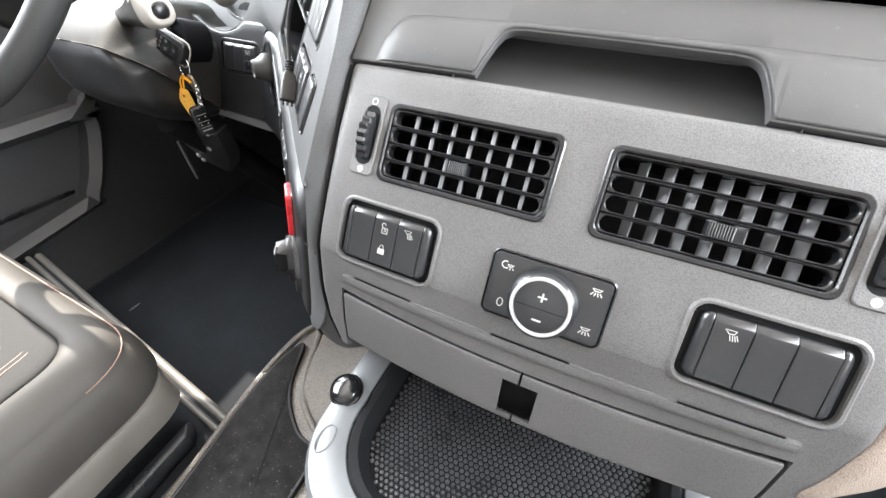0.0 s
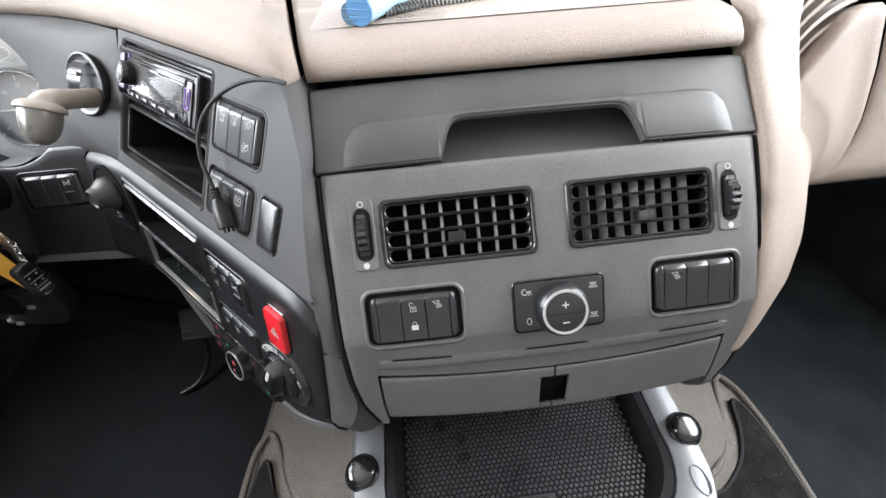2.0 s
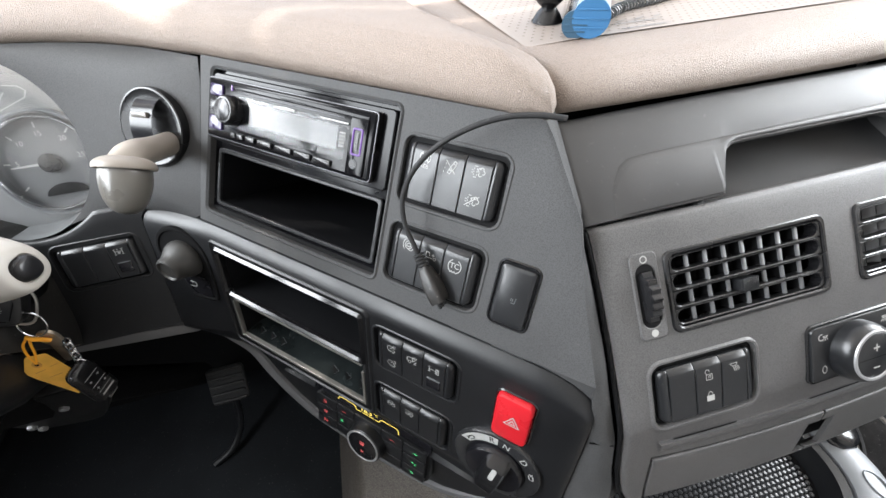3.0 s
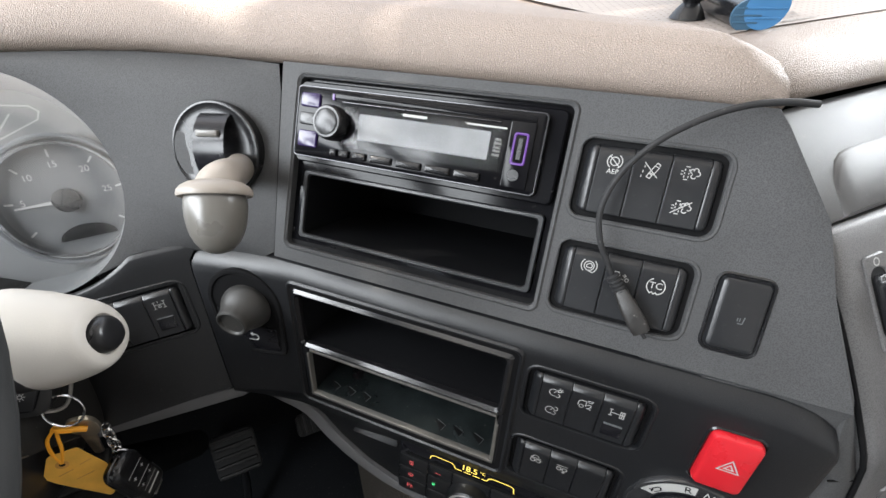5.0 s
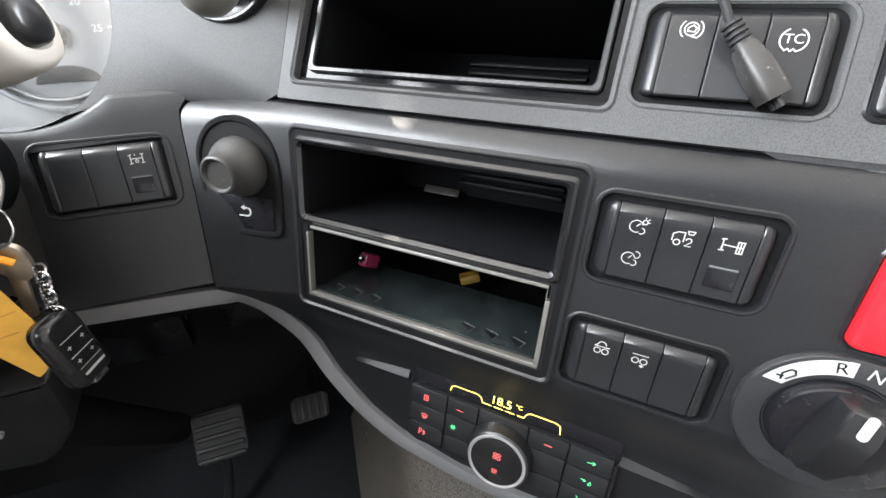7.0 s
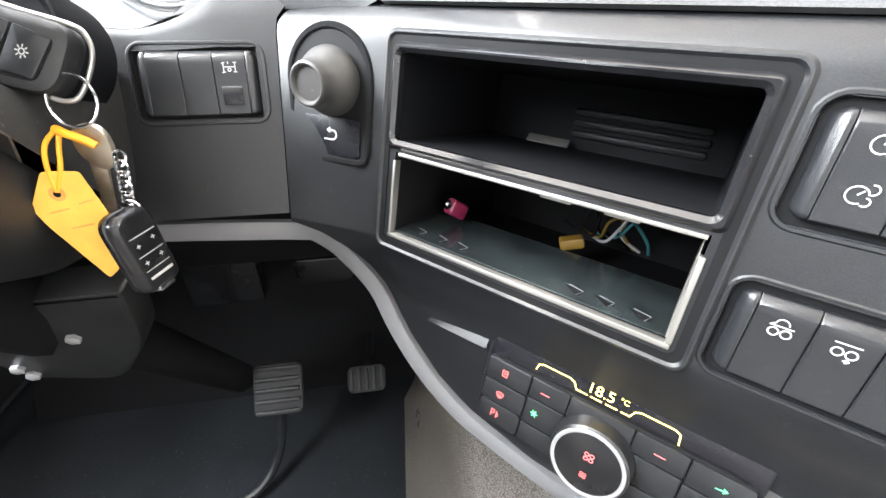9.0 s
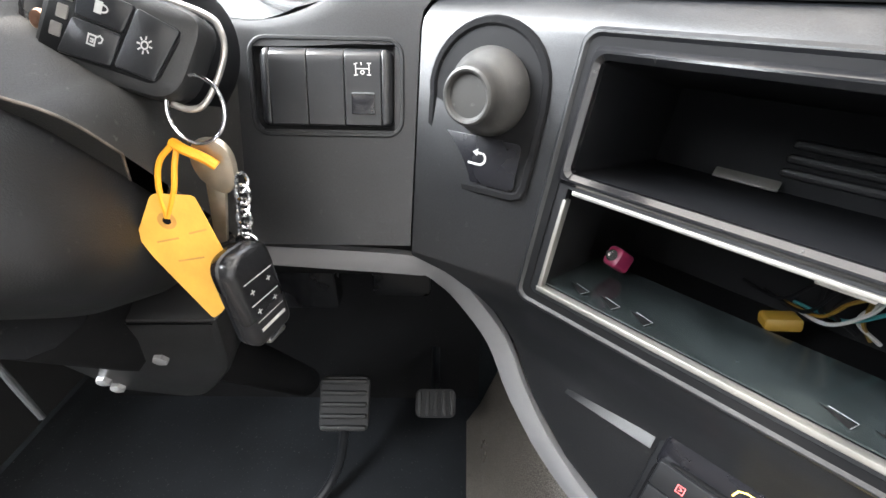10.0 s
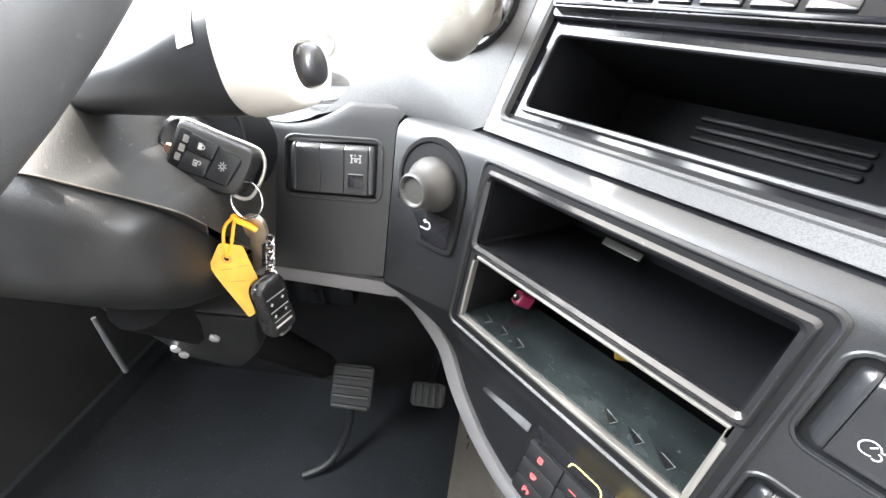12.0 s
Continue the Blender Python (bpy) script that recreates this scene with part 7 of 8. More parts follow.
def stalk():
    """The right stalk: black shaft, bone end piece and a black push button."""
    ob = thing("column_stalk", "black column stalk with a bone white wedge head and black button", "stalk")
    nose = Vector((0.042, -0.0120, 0.0080)).normalized()
    up = (Vector((0, 0, 1)) - nose * nose.z).normalized()
    side = nose.cross(up)
    root = Vector((-0.597, 0.1440, 0.7640))

    def section(s, half, rise, drop, a0=0.0, a1=360.0, n=36, grow=0.0):
        """One rounded cross-section: half as wide as half, reaching rise above and drop below the axis."""
        row = []
        for k in range(n):
            a = radians(a0 + (a1 - a0) * k / (n if a1 - a0 == 360 else n - 1))
            c, q = math.cos(a), math.sin(a)
            x = (half + grow) * math.copysign(abs(c) ** 0.8, c)
            y = ((rise if q > 0 else drop) + grow) * math.copysign(abs(q) ** 0.9, q)
            row.append(root + nose * s + side * x + up * y)
        return row

    SHAFT = [(-0.165, 0.0100, 0.0100, 0.0100), (-0.150, 0.0105, 0.0110, 0.0108), (-0.110, 0.0125, 0.0135, 0.0128), (-0.075, 0.0148, 0.0175, 0.0152), (-0.045, 0.0168, 0.0235, 0.0172), (-0.020, 0.0182, 0.0300, 0.0186), (0.0, 0.0190, 0.0345, 0.0192), (0.007, 0.0194, 0.0352, 0.0196)]
    bm = bmesh.new()
    v = loft(bm, [section(*q) for q in SHAFT], True)
    bm.faces.new(v[0])
    bm.faces.new(v[-1])
    part("shaft", bm, SWITCH, ob)
    HEAD = [(0.0060, 0.0165, 0.0320, 0.0165), (0.0068, 0.0195, 0.0358, 0.0197), (0.0078, 0.0201, 0.0366, 0.0201), (0.011, 0.0204, 0.0368, 0.0202), (0.016, 0.0202, 0.0348, 0.0198), (0.024, 0.0196, 0.0300, 0.0191), (0.031, 0.0186, 0.0242, 0.0182), (0.0365, 0.0172, 0.0196, 0.0170), (0.0395, 0.0158, 0.0166, 0.0157), (0.0408, 0.0140, 0.0142, 0.0140), (0.0412, 0.0104, 0.0104, 0.0104), (0.0395, 0.0095, 0.0095, 0.0095)]
    bm = bmesh.new()
    v = loft(bm, [section(*q) for q in HEAD], True)
    bm.faces.new(v[0])
    bm.faces.new(v[-1])
    part("end_piece", bm, BONE, ob, "bone white wedge-shaped head", smooth=50)
    bm = bmesh.new()
    v = loft(bm, [section(s, r, r, r) for s, r in ((0.0385, 0.0094), (0.0425, 0.0091), (0.0445, 0.0080), (0.0456, 0.0056), (0.0460, 0.0012))], True)
    bm.faces.new(v[-1])
    part("push_button", bm, SATIN, ob, "black push button", smooth=60)
    bm = bmesh.new()
    loft(bm, [section(s, *[lerp(s, *[(q[0], q[i]) for q in SHAFT]) for i in (1, 2, 3)], 25, 70, 8, 0.0004) for s in (-0.016, -0.010, -0.004)])
    part("tape_scrap", bm, PAPER, ob, "scrap of white tape")

stalk()


# ---- remote key in the column, key ring, tag and fob ----
KEY = plane((-0.6590, 0.1905, 0.6985), (0.93, -0.07, -0.33), (0.30, 0.36, 0.88)) @ Matrix.Diagonal((0.92, 1.08, 1.0, 1.0))


def remote_key():
    ob = thing("remote_key", "black remote key with three buttons held in the column", "key", KEY)
    bm = bmesh.new()
    out = rounded([(-0.0325, -0.0195), (0.0260, -0.0170), (0.0290, 0.0160), (-0.0315, 0.0158)], (0.0050, 0.0125, 0.0100, 0.0050))
    slab(bm, out, -0.0070, 0.0060, 0.0036)
    part("case", bm, KEYCASE, ob)
    # the silver spine runs along the upper edge and closes to a loop at the end
    bm = bmesh.new()
    spine = smooth_line([(-0.0325, 0.0125, -0.001), (-0.0290, 0.0160, -0.001), (0.0, 0.0166, -0.001), (0.0240, 0.0172, -0.001), (0.0315, 0.0140, -0.001), (0.0352, 0.0070, -0.001), (0.0350, -0.0040, -0.001), (0.0325, -0.0130, -0.001), (0.0270, -0.0165, -0.001), (0.0200, -0.0168, -0.001)], 6)
    tube(bm, spine, 0.0013, 10)
    part("silver_spine", bm, KEYSPINE, ob, "satin silver spine and loop")
    bm = bmesh.new()
    field = rounded([(-0.0290, -0.0140), (0.0170, -0.0122), (0.0225, 0.0085), (-0.0270, 0.0115)], (0.0020, 0.0040, 0.0050, 0.0020))
    slab(bm, field, 0.0040, 0.0064, 0.0004)
    part("button_field", bm, PIT, ob)
    for corners in ([(-0.0175, 0.0004), (0.0010, 0.0004), (0.0030, 0.0102), (-0.0180, 0.0110)], [(-0.0212, -0.0132), (-0.0008, -0.0118), (0.0006, -0.0004), (-0.0182, -0.0004)], [(0.0003, -0.0112), (0.0163, -0.0112), (0.0214, 0.0080), (0.0040, 0.0100)]):
        bm = bmesh.new()
        slab(bm, rounded(corners, (0.0014,) * 4), 0.0050, 0.0072, 0.0006)
        part("button", bm, SWITCH, ob)
    sun = [circ(0, 0, 0.4, 10)] + [[(0.55 * math.cos(a), 0.55 * math.sin(a)), (0.95 * math.cos(a), 0.95 * math.sin(a))] for a in [2 * math.pi * k / 8 for k in range(8)]]
    part("symbol", icon(sun, 0.0032, 0.09), PRINT, ob, m=at(0.0100, -0.0008, 0.0074), smooth=0)
    for n_, y in (("lock", 0.0068), ("unlock", -0.0068)):
        s, d = ICONS[n_]
        part("symbol", icon(s, 0.0029, 0.1, d), PRINT, ob, m=at(-0.0080, y * 0.80, 0.0074, -90), smooth=0)
    for k in range(3):
        bm = bmesh.new()
        slab(bm, rrect(0.0040, 0.0045, 0.0006), 0.0, 0.0008)
        part("maker_bar", bm, KEYSPINE, ob, m=at(-0.0232 + 0.0012 * k, -0.0062 + 0.0062 * k, 0.0061))
    bm = bmesh.new()
    lathe(bm, [(0.0190, -0.014), (0.0190, -0.0060), (0.0175, -0.0045), (0.0150, -0.0040), (0.0110, -0.0060)], 40, at(-0.0310, 0.0))
    part("lock_collar", bm, SATIN, ob)
    bm = bmesh.new()
    lathe(bm, [(0.0335, -0.060), (0.0340, -0.0130), (0.0331, -0.0112), (0.0318, -0.0112), (0.0304, -0.0150), (0.0270, -0.0185), (0.0150, -0.0190)], 56, at(-0.0185, 0.002))
    part("lock_recess", bm, POCKET, ob, "black round recess of the lock")
    bm = bmesh.new()
    lathe(bm, [(0.0034, -0.006), (0.0034, 0.001), (0.0024, 0.0022)], 20, at(-0.0350, -0.0050))
    part("copper_stud", bm, COPPER, ob, "worn copper stud")


KEYCASE = material("matt_black_key_case", (0.013, 0.013, 0.0135), 0.42, grain=0.3, grain_scale=1600, vary=0.2, spec=0.5)
KEYSPINE = material("satin_silver_spine", (0.46, 0.44, 0.41), 0.36, metal=0.85, vary=0.15)
KEYM = material("worn_brass_key", (0.44, 0.39, 0.31), 0.38, metal=0.85, vary=0.25, vary_scale=80, specks=0.1)
COPPER = material("copper", (0.55, 0.32, 0.22), 0.3, metal=0.9)
remote_key()


def key_ring():
    """The steel ring with a key, a chain, an orange tag and a black fob hanging below."""
    ob = thing("key_ring", "steel key ring holding a key, orange paper tag and black fob", "keys", Matrix.Translation((-0.6365, 0.180, 0.668)))
    bm = bmesh.new()
    tube(bm, [(0.0112 * math.cos(a) - 0.0005, 0.004 * math.sin(a), 0.0122 * math.sin(a) + 0.0070) for a in [2 * math.pi * k / 36 for k in range(36)]], 0.0008, 8, closed=True)
    part("ring", bm, CHROME, ob)
    # key: bow and blade
    bm = bmesh.new()
    kb = [(-0.006, -0.012), (0.004, -0.0165), (0.0095, -0.010), (0.0085, 0.003), (0.003, 0.0085), (-0.006, 0.006), (-0.0095, -0.002)]
    kb = [(p.x, p.y) for p in smooth_line([(x, y, 0) for x, y in kb], 3, True)]
    slab(bm, kb, -0.0016, 0.0016, 0.0006)
    KM = plane((0.0000, 0.001, -0.0125), (0.96, -0.1, -0.24), (0.10, -0.1, 1))
    bow = part("key_bow", bm, KEYM, ob, "worn steel key bow", m=KM)
    bm = bmesh.new()
    slab(bm, [(-0.0030, -0.045), (-0.0002, -0.0475), (0.0030, -0.045), (0.0046, -0.015), (-0.0040, -0.013)], -0.001, 0.001, 0.0003)
    part("key_blade", bm, KEYM, bow)
    # orange tag on a looped rubber band
    TM = plane((-0.0228, -0.0080, -0.0385), (0.99, 0.03, -0.02), (0.0, 0.10, 1))
    bm = bmesh.new()
    tg = rounded([(-0.0150, -0.0075), (-0.0110, -0.0180), (0.0085, -0.0525), (0.0155, -0.0470), (0.0215, -0.0160), (0.0140, 0.0118), (-0.0035, 0.0125)][::1], (0.002, 0.004, 0.002, 0.004, 0.004, 0.002, 0.003))
    slab(bm, tg, -0.0002, 0.0002)
    tag = part("paper_tag", bm, TAG, ob, "orange paper tag", m=TM)
    bm = bmesh.new()
    band(bm, arc(0.0, 0.0, 0.0040, 0, 345, 23), arc(0.0, 0.0, 0.0018, 0, 345, 23), -0.0003, 0.0004)
    part("eyelet", bm, FADED, tag, "reinforced paper eyelet")
    bm = bmesh.new()
    slab(bm, arc(0.0, 0.0, 0.0018, 0, 345, 23), -0.0001, 0.00045)
    part("hole", bm, PIT, tag)
    bm = bmesh.new()
    for x, y, l in ((-0.002, -0.0105, 0.010), (0.012, -0.0060, 0.008), (0.006, -0.0200, 0.012)):
        stroke(bm, [(x - l / 2, y), (x + l / 2, y + 0.0022)], 0.0009, 0.0004)
    part("faded_bar", bm, FADED, tag, smooth=0)
    bm = bmesh.new()
    tube(bm, smooth_line([(-0.0135, -0.001, -0.006), (-0.008, -0.0035, -0.0080), (-0.001, -0.0035, -0.0115), (0.0030, -0.003, -0.0150)], 5), 0.0022, 8)
    tube(bm, smooth_line([(-0.0125, -0.002, -0.006), (-0.0195, -0.004, -0.013), (-0.0225, -0.006, -0.024), (-0.0228, -0.0075, -0.0375)], 5), 0.0012, 8)
    tube(bm, smooth_line([(-0.0120, -0.001, -0.007), (-0.0140, -0.004, -0.015), (-0.0165, -0.006, -0.025), (-0.0222, -0.0075, -0.0375)], 5), 0.0012, 8)
    part("rubber_band", bm, BAND, ob, "orange rubber band")
    # chain
    for k in range(5):
        bm = bmesh.new()
        c = Vector((0.0112 - 0.0006 * k, -0.002 - 0.001 * k, -0.0225 - 0.0054 * k))
        if k % 2:
            pts = [c + Vector((0.0030 * math.cos(a), 0.0008 * math.sin(a), 0.0042 * math.sin(a))) for a in [2 * math.pi * j / 16 for j in range(16)]]
        else:
            pts = [c + Vector((0.0010 * math.cos(a), 0.0030 * math.cos(a), 0.0042 * math.sin(a))) for a in [2 * math.pi * j / 16 for j in range(16)]]
        tube(bm, pts, 0.0009, 6, closed=True)
        part("chain_link", bm, CHROME, ob)
    bm = bmesh.new()
    tube(bm, [(0.0095 + 0.0048 * math.cos(a), -0.008, -0.0495 + 0.0050 * math.sin(a)) for a in [2 * math.pi * j / 20 for j in range(20)]], 0.0008, 6, closed=True)
    part("split_ring", bm, CHROME, ob)
    FM = plane((0.0098, -0.0165, -0.0712), (0.33, 0.94, 0.0), (-0.06, 0.14, 1))
    bm = bmesh.new()
    out = rounded([(-0.0130, -0.0245), (0.0130, -0.0245), (0.0130, 0.0245), (-0.0130, 0.0245)], (0.007, 0.007, 0.010, 0.010))
    for ins, z in ((0.0030, -0.0070), (0.0006, -0.0045), (0.0, -0.0010), (0.0008, -0.0002), (0.0008, 0.0002), (0.0, 0.0010), (0.0004, 0.0045), (0.0018, 0.0062), (0.0036, 0.0070)):
        ring(bm, offset(out, ins), z)
    bm.verts.ensure_lookup_table()
    n = len(out)
    loops = [bm.verts[k * n:(k + 1) * n] for k in range(9)]
    for a, b in zip(loops, loops[1:]):
        bridge(bm, a, b)
    bm.faces.new(loops[0][::-1])
    bm.faces.new(loops[-1])
    fob = part("fob", bm, SATIN, ob, "black plastic fob", m=FM)
    bm = bmesh.new()
    for y in (0.0105, -0.0010, -0.0100):
        stroke(bm, [(-0.0085, y), (0.0085, y)], 0.0006, 0.0072)
    for x, y in ((-0.0055, 0.0050), (0.0050, 0.0060), (-0.0055, -0.0055), (0.0050, -0.0050)):
        stroke(bm, [(x - 0.0014, y), (x + 0.0014, y)], 0.0006, 0.0072)
        stroke(bm, [(x, y - 0.0014), (x, y + 0.0014)], 0.0006, 0.0073)
    stroke(bm, [(-0.0080, -0.0150), (0.0080, -0.0150)], 0.0018, 0.0072)
    part("fob_print", bm, PRINT, fob, "white lines and a plain bar", smooth=0)
    bm = bmesh.new()
    slab(bm, rrect(0.0130, 0.0060, 0.0020), -0.0068, 0.0068, 0.0016)
    part("fob_end", bm, CHROME, fob, "silver end cap", m=at(0, -0.0230))


key_ring()


# ---- loose cable hanging over the switches ----
def cable():
    ob = thing("loose_cable", "thin black cable with a ribbed plug hanging over the switches", "cable", B1)
    line = [(0.2150, 0.0790, 0.006), (0.2010, 0.0778, 0.010), (0.1830, 0.0735, 0.014), (0.1640, 0.0640, 0.018), (0.1450, 0.0490, 0.021), (0.1310, 0.0300, 0.022), (0.1255, 0.0100, 0.021), (0.1290, -0.0080, 0.018), (0.1370, -0.0220, 0.014), (0.1405, -0.0280, 0.012)]
    bm = bmesh.new()
    tube(bm, smooth_line(line, 6), 0.0018, 10)
    part("lead", bm, RUBBER, ob)
    d = Vector((0.62, -0.78, -0.10)).normalized()
    p = Vector((0.1405, -0.0280, 0.012))
    q = Matrix.Translation(p) @ d.to_track_quat("Z", "X").to_matrix().to_4x4()
    bm = bmesh.new()
    prof = []
    for k in range(5):
        prof += [(0.0030, 0.0025 * k), (0.0042, 0.0025 * k + 0.0006), (0.0042, 0.0025 * k + 0.0016), (0.0030, 0.0025 * k + 0.0020)]
    lathe(bm, prof, 16, q)
    part("strain_relief", bm, RUBBER, ob)
    bm = bmesh.new()
    rows = []
    for z, a, b in ((0.010, 0.0035, 0.0032), (0.0135, 0.0055, 0.0042), (0.0195, 0.0064, 0.0048), (0.0205, 0.0070, 0.0052), (0.0345, 0.0074, 0.0054), (0.0375, 0.0070, 0.0050)):
        rows.append([q @ Vector((x, y, z)) for x, y in rrect(a * 2, b * 2, min(a, b) * 0.5, 0, 0, 3)])
    v = loft(bm, rows, True)
    bm.faces.new(v[0])
    bm.faces.new(v[-1])
    part("plug", bm, DUSTY, ob, "dusty black plug")
    for s in (-1, 0, 1):
        bm = bmesh.new()
        tube(bm, [q @ Vector((0.0040 * s, 0, 0.037)), q @ Vector((0.0040 * s, 0, 0.042))], 0.0011, 8)
        part("prong", bm, RUBBER, ob)


DUSTY = material("dusty_black_plastic", (0.020, 0.0185, 0.0175), 0.5, grain=0.4, grain_scale=700, specks=0.35, vary=0.3, vary_scale=90)
cable()


# ---- small things lying on the dash top ----
def blue_tool():
    ob = thing("blue_tool", "pale blue tubular tool with a black head and a coiled cord", "tool", Matrix.Translation((0.0, 0.004, -0.0072)))
    bm = bmesh.new()
    tube(bm, [(-0.1385, 0.1290, 0.8915), (-0.118, 0.160, 0.8925), (-0.088, 0.206, 0.8945)], [0.0124, 0.0118, 0.0100], 20)
    part("sleeve", bm, PALEBLUE, ob, "pale blue sleeve")
    for a, b, r in (((-0.1394, 0.1277, 0.8915), (-0.1380, 0.1298, 0.8915), 0.0128), ((-0.1478, 0.1335, 0.8872), (-0.1464, 0.1356, 0.8872), 0.0092)):
        bm = bmesh.new()
        tube(bm, [a, b], [r, r], 24)
        tint = BLUE if r > 0.01 else DEEPBLUE
        cap = part("end_cap", bm, tint, ob, "deeper blue end")
        way = (Vector(b) - Vector(a)).normalized()
        m = Matrix.Translation(a) @ (-way).to_track_quat("Z", "Y").to_matrix().to_4x4()
        for k in (-1, 0, 1):
            bm = bmesh.new()
            slab(bm, rrect(2 * r * (0.8 if k else 0.92), 0.0010, 0.0004, 0, k * r * 0.45), 0.0, 0.0007, 0.0002)
            part("ridge", bm, tint, cap, m=m)
    bm = bmesh.new()
    tube(bm, [(-0.1466, 0.1353, 0.8872), (-0.120, 0.178, 0.8876), (-0.090, 0.226, 0.8885)], [0.0089, 0.0086, 0.0078], 16)
    part("side_sleeve", bm, SATIN, ob, "black lower barrel")
    bm = bmesh.new()
    tube(bm, smooth_line([(-0.088, 0.206, 0.892), (-0.074, 0.228, 0.892), (-0.060, 0.248, 0.894)], 4), [0.008, 0.008, 0.009, 0.0115, 0.0140, 0.0152, 0.0145, 0.011, 0.005], 16)
    part("head", bm, SATIN, ob)
    bm = bmesh.new()
    lathe(bm, [(0.0125, 0.0), (0.0090, 0.006), (0.0055, 0.010), (0.0085, 0.0125), (0.0120, 0.0165), (0.0132, 0.0215), (0.0122, 0.0265), (0.0090, 0.0308), (0.0045, 0.0332), (0.0005, 0.0340)], 24, Matrix.Translation((-0.1450, 0.180, 0.8790)))
    part("ball_foot", bm, SATIN, ob, "black ball on a flared foot")
    bm = bmesh.new()
    line = smooth_line([(-0.120, 0.148, 0.8835), (-0.080, 0.176, 0.8832), (-0.035, 0.190, 0.8828), (0.015, 0.212, 0.8824)], 8)
    coil = []
    turns, n = 34, 9
    for q in range(turns * n + 1):
        f = q / (turns * n) * (len(line) - 1)
        k = min(int(f), len(line) - 2)
        p = Vector(line[k]).lerp(Vector(line[k + 1]), f - k)
        way = (Vector(line[k + 1]) - Vector(line[k])).normalized()
        side = Vector((-way.y, way.x, 0)).normalized()
        a = 2 * math.pi * q / n
        coil.append(p + side * (0.0040 * math.cos(a)) + Vector((0, 0, 0.0034 * math.sin(a))))
    tube(bm, coil, 0.0010, 5)
    part("coiled_cord", bm, CAP, ob, "grey coiled cord")


blue_tool()


def paper_tray():
    """A shallow tray behind the gauges with papers and a pen in it."""
    ob = thing("paper_tray", "tan lined tray with loose papers sunk in the dash top", "tray")
    out = [(-0.300, 0.60), (-0.95, 0.60), (-0.95, 0.475), (-0.66, 0.455), (-0.515, 0.385), (-0.462, 0.345), (-0.440, 0.335), (-0.420, 0.335), (-0.400, 0.350), (-0.360, 0.400)]
    tilt = lambda x, y, z: (x, y, z + 0.085 * (-0.45 - x))
    bm = bmesh.new()
    slab(bm, out, 0.870, 0.8932, 0.0, tilt)
    part("lining", bm, TAN, ob)
    bm = bmesh.new()
    band(bm, offset(out, -0.006), offset(out, 0.002), 0.868, 0.8955, 0.002, tilt)
    part("rim", bm, LEATHER, ob)
    sheets = thing("paper_stack", "loose white papers lying in the dash tray", "papers")
    for x, y, w, h, a, z in ((-0.78, 0.54, 0.21, 0.09, 8, 0.0), (-0.64, 0.52, 0.20, 0.09, -6, 0.001), (-0.70, 0.545, 0.18, 0.05, 3, 0.002)):
        bm = bmesh.new()
        slab(bm, rrect(w, h, 0.001), 0.0, 0.0009)
        part("sheet", bm, PAPER, sheets, m=pose(x, y, 0.8936 + z + 0.085 * (-0.45 - x), 0, 4.86, a))
    pen = thing("ballpoint_pen", "dark ballpoint pen with a white barrel in the dash tray", "pen")
    ends = [Vector(tilt(x, y, 0.8985)) for x, y in ((-0.545, 0.448), (-0.500, 0.458), (-0.440, 0.472))]
    bm = bmesh.new()
    tube(bm, ends[:2], [0.0040, 0.0050], 12)
    part("tip", bm, SATIN, pen)
    bm = bmesh.new()
    tube(bm, ends[1:], [0.0052, 0.0052], 12)
    part("barrel", bm, PAPER, pen)


paper_tray()


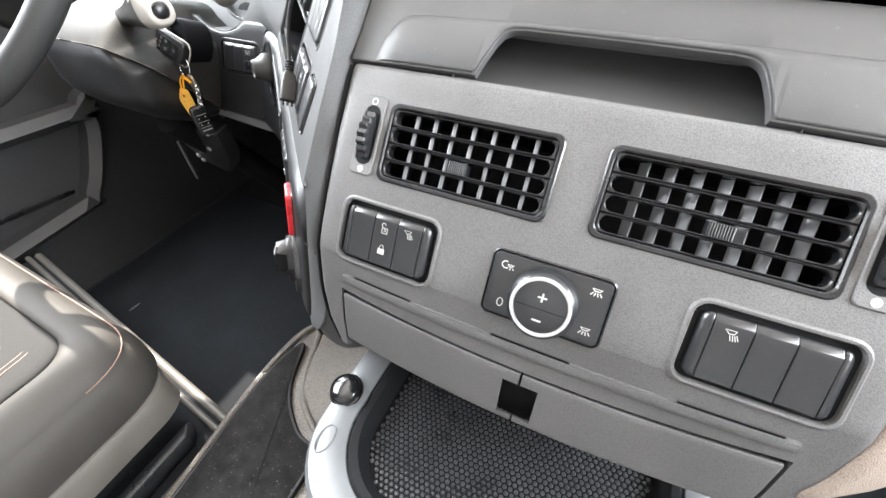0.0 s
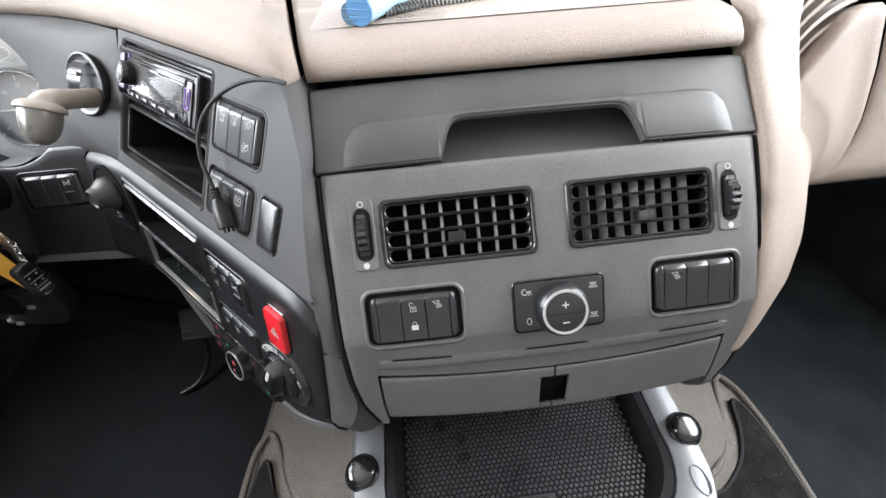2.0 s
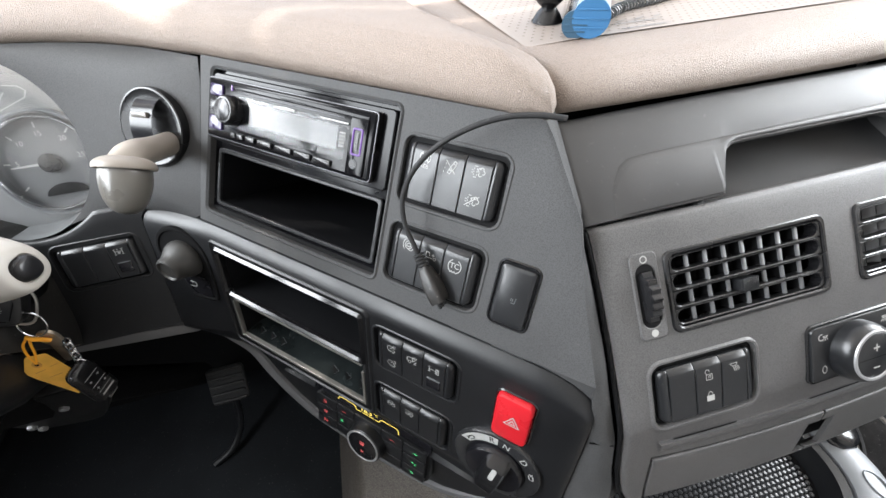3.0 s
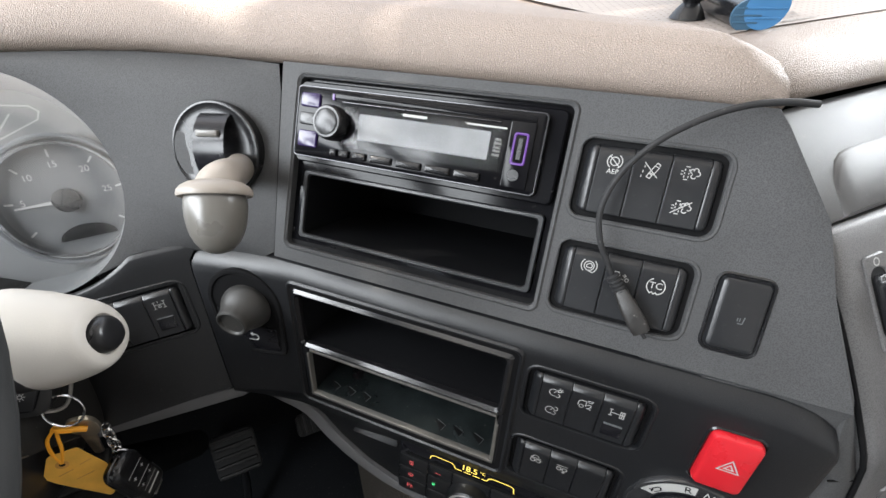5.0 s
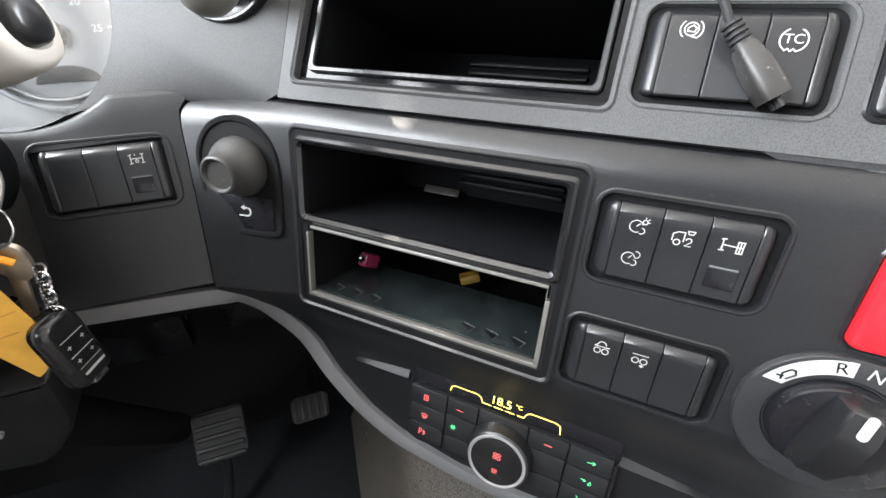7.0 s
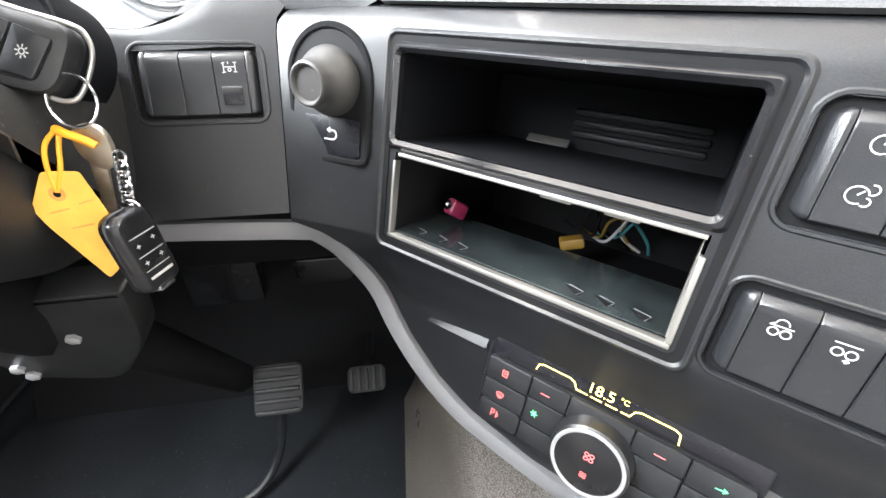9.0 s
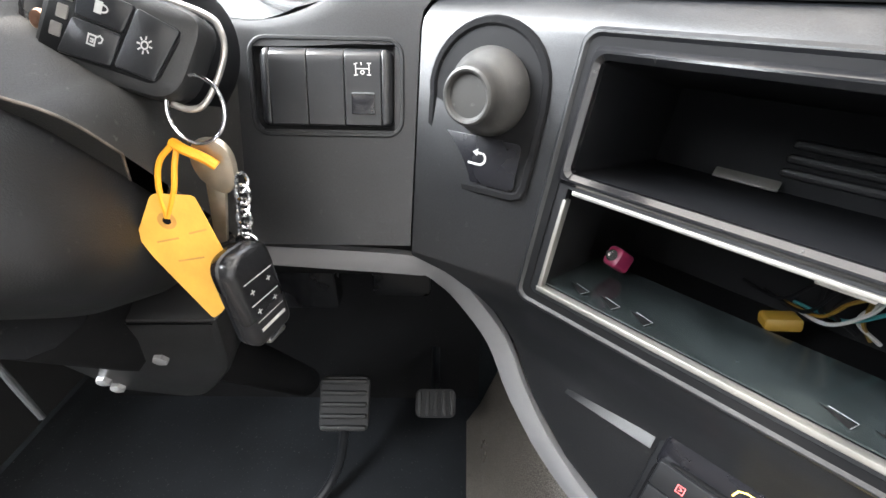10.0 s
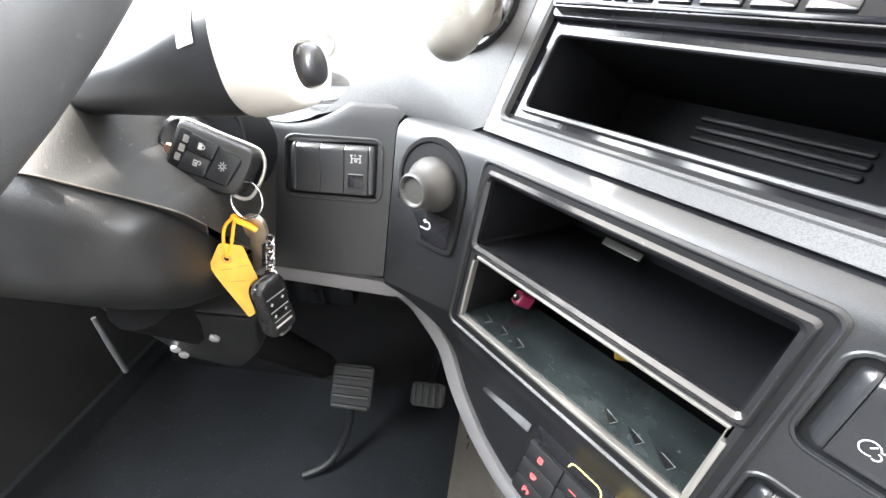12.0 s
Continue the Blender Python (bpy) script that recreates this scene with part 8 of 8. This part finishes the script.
# ---- driver's seat and door ----
def driver_seat():
    ob = thing("driver_seat", "grey fabric driver's seat with leatherette bolsters and orange stitching", "seat")
    def plan(d):
        """The seat's outline from above, drawn in by d, with wide front corners."""
        return rounded([(-1.06 + d, -0.80), (-0.487 - d, -0.80), (-0.487 - d, -0.126 - d), (-1.06 + d, -0.106 - d)], (0.004, 0.004, max(0.016, 0.085 - 0.6 * d), max(0.016, 0.085 - 0.6 * d)), 10)

    def stack(bm, layers):
        loops = [ring(bm, plan(d), z) for z, d in layers]
        for p, q in zip(loops, loops[1:]):
            bridge(bm, p, q)
        return loops[-1]

    bm = bmesh.new()
    stack(bm, [(0.335, 0.020), (0.343, 0.007), (0.360, 0.001), (0.385, 0.0), (0.404, 0.002), (0.421, 0.0075), (0.4265, 0.0112), (0.4285, 0.0118), (0.4345, 0.0140), (0.446, 0.022), (0.4545, 0.034), (0.4590, 0.046), (0.4592, 0.053), (0.4580, 0.058), (0.4555, 0.0607), (0.450, 0.0612)])
    part("side_bolster", bm, SEATL, ob, "grey-brown leatherette bolster", smooth=60)
    bm = bmesh.new()
    bm.faces.new(stack(bm, [(0.449, 0.0614), (0.4555, 0.0620), (0.4585, 0.0645), (0.4603, 0.073), (0.4620, 0.10), (0.4630, 0.14)]))
    part("cushion", bm, SEATF, ob, "ribbed grey fabric", smooth=60)
    for x in (-0.580, -0.588, -0.622, -0.630, -0.670, -0.715, -0.760):
        bm = bmesh.new()
        tube(bm, smooth_line([(x - 0.012, -0.62, 0.4634), (x - 0.006, -0.42, 0.4634), (x, -0.30, 0.4630), (x - 0.004, -0.235, 0.4618), (x - 0.012, -0.205, 0.4590), (x - 0.022, -0.192, 0.4530)], 4), 0.0008, 6)
        part("stitch_line", bm, STITCH, ob)
    bm = bmesh.new()
    tube(bm, [Vector((x, y, 0.4295)) for x, y in plan(0.0112) if y > -0.78], 0.0010, 6)
    part("piping", bm, STITCH, ob, "thin stitched seam round the edge")
    low = Matrix.Translation((-0.085, 0.004, 0.012))
    bm = bmesh.new()
    slab(bm, rounded([(-1.02, -0.75), (-0.398, -0.75), (-0.398, -0.140), (-1.02, -0.135)], (0.004, 0.004, 0.06, 0.06), 8), 0.285, 0.340, 0.014)
    part("base", bm, SEATBASE, ob, "taupe plastic seat base", m=low)
    bm = bmesh.new()
    slab(bm, [(-0.98, -0.72), (-0.46, -0.72), (-0.46, -0.22), (-0.98, -0.22)], 0.212, 0.30, 0.01)
    part("pedestal", bm, DARKSHELL, ob, m=low)
    bm = bmesh.new()
    slab(bm, [(-0.400, -0.75), (-0.380, -0.75), (-0.380, -0.19), (-0.400, -0.17)], 0.218, 0.250, 0.006)
    part("slide_rail", bm, SWITCH, ob, m=low)


driver_seat()


def seat_step():
    """The raised floor that carries the seat, edged with a grooved beige moulding."""
    ob = thing("seat_step", "black raised floor step with a grooved beige edge moulding", "step")
    a, b = Vector((-1.20, -0.040, 0)), Vector((-0.447, -0.140, 0))
    bm = bmesh.new()
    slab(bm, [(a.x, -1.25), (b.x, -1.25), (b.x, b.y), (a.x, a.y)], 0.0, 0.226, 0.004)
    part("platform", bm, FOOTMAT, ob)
    back_way = Vector((0.1, 0.8, 0)).normalized()
    for d, z, r in ((0.004, 0.220, 0.0085), (-0.014, 0.2275, 0.0060)):
        bm = bmesh.new()
        tube(bm, [a + back_way * d + Vector((0, 0, z)), a.lerp(b, 0.5) + back_way * d + Vector((0, 0, z)), b + back_way * d + Vector((0, 0, z))], r, 12)
        part("edge_moulding", bm, SEATBASE, ob, "beige grooved edge moulding")
    return ob


seat_step()


def seam_highlight():
    """A pale strip put in for the floor seam's highlight, and a twisted cable tie, at the outer edge of the footwell
    floor.
    """
    ob = thing("seam_highlight", "thin pale strip painting the highlight on the floor seam beside the door", "strip")
    bm = bmesh.new()
    slab(bm, rrect(0.0022, 0.100, 0.0010, -1.187, 0.202), -0.001, 0.0025, 0.0006)
    part("strip", bm, STEEL, ob)
    tie = thing("cable_tie", "twisted grey cable tie lying on the dark floor", "cable tie")
    bm = bmesh.new()
    for s in (-1, 1):
        tube(bm, smooth_line([(-1.103 + s * 0.0022, -0.010, 0.003), (-1.101 - s * 0.0026, 0.020, 0.0045), (-1.099 + s * 0.0030, 0.048, 0.0035), (-1.096, 0.074, 0.003)], 4), 0.0012, 6)
    part("band", bm, CAP, tie)


seam_highlight()


def driver_door():
    ob = thing("door_driver", "charcoal driver's door lining with a moulded pocket", "door", kind="structure")
    bm = bmesh.new()
    m = plane((-1.3, 0, 0), (0, 1, 0), (0, 0, 1))
    sheet(bm, steps(-1.3, 0.9, 12), steps(0.0, 0.98, 6) + [1.66, 1.87], lambda a, b, c: m @ Vector((a, b, c)), [(-0.45, 0.6, 0.98, 1.66)], 0.04)
    part("panel", bm, DOORM, ob)
    bm = bmesh.new()
    out = smooth_line([(-0.55, 0.21, 0), (0.10, 0.215, 0), (0.185, 0.25, 0), (0.27, 0.38, 0), (0.285, 0.45, 0), (0.24, 0.475, 0), (-0.55, 0.485, 0)], 5, True)
    o2 = [(p.x, p.y) for p in out]
    band(bm, o2, offset(o2, 0.04), 0.0, 0.06, 0.02)
    part("pocket_surround", bm, DOORM, ob, m=m)
    bm = bmesh.new()
    tube(bm, [m @ Vector((-0.5, 0.36, 0.07)), m @ Vector((-0.1, 0.325, 0.07)), m @ Vector((0.13, 0.285, 0.03))], 0.009, 12, flat=0.6)
    part("grab_bar", bm, SATIN, ob)


driver_door()
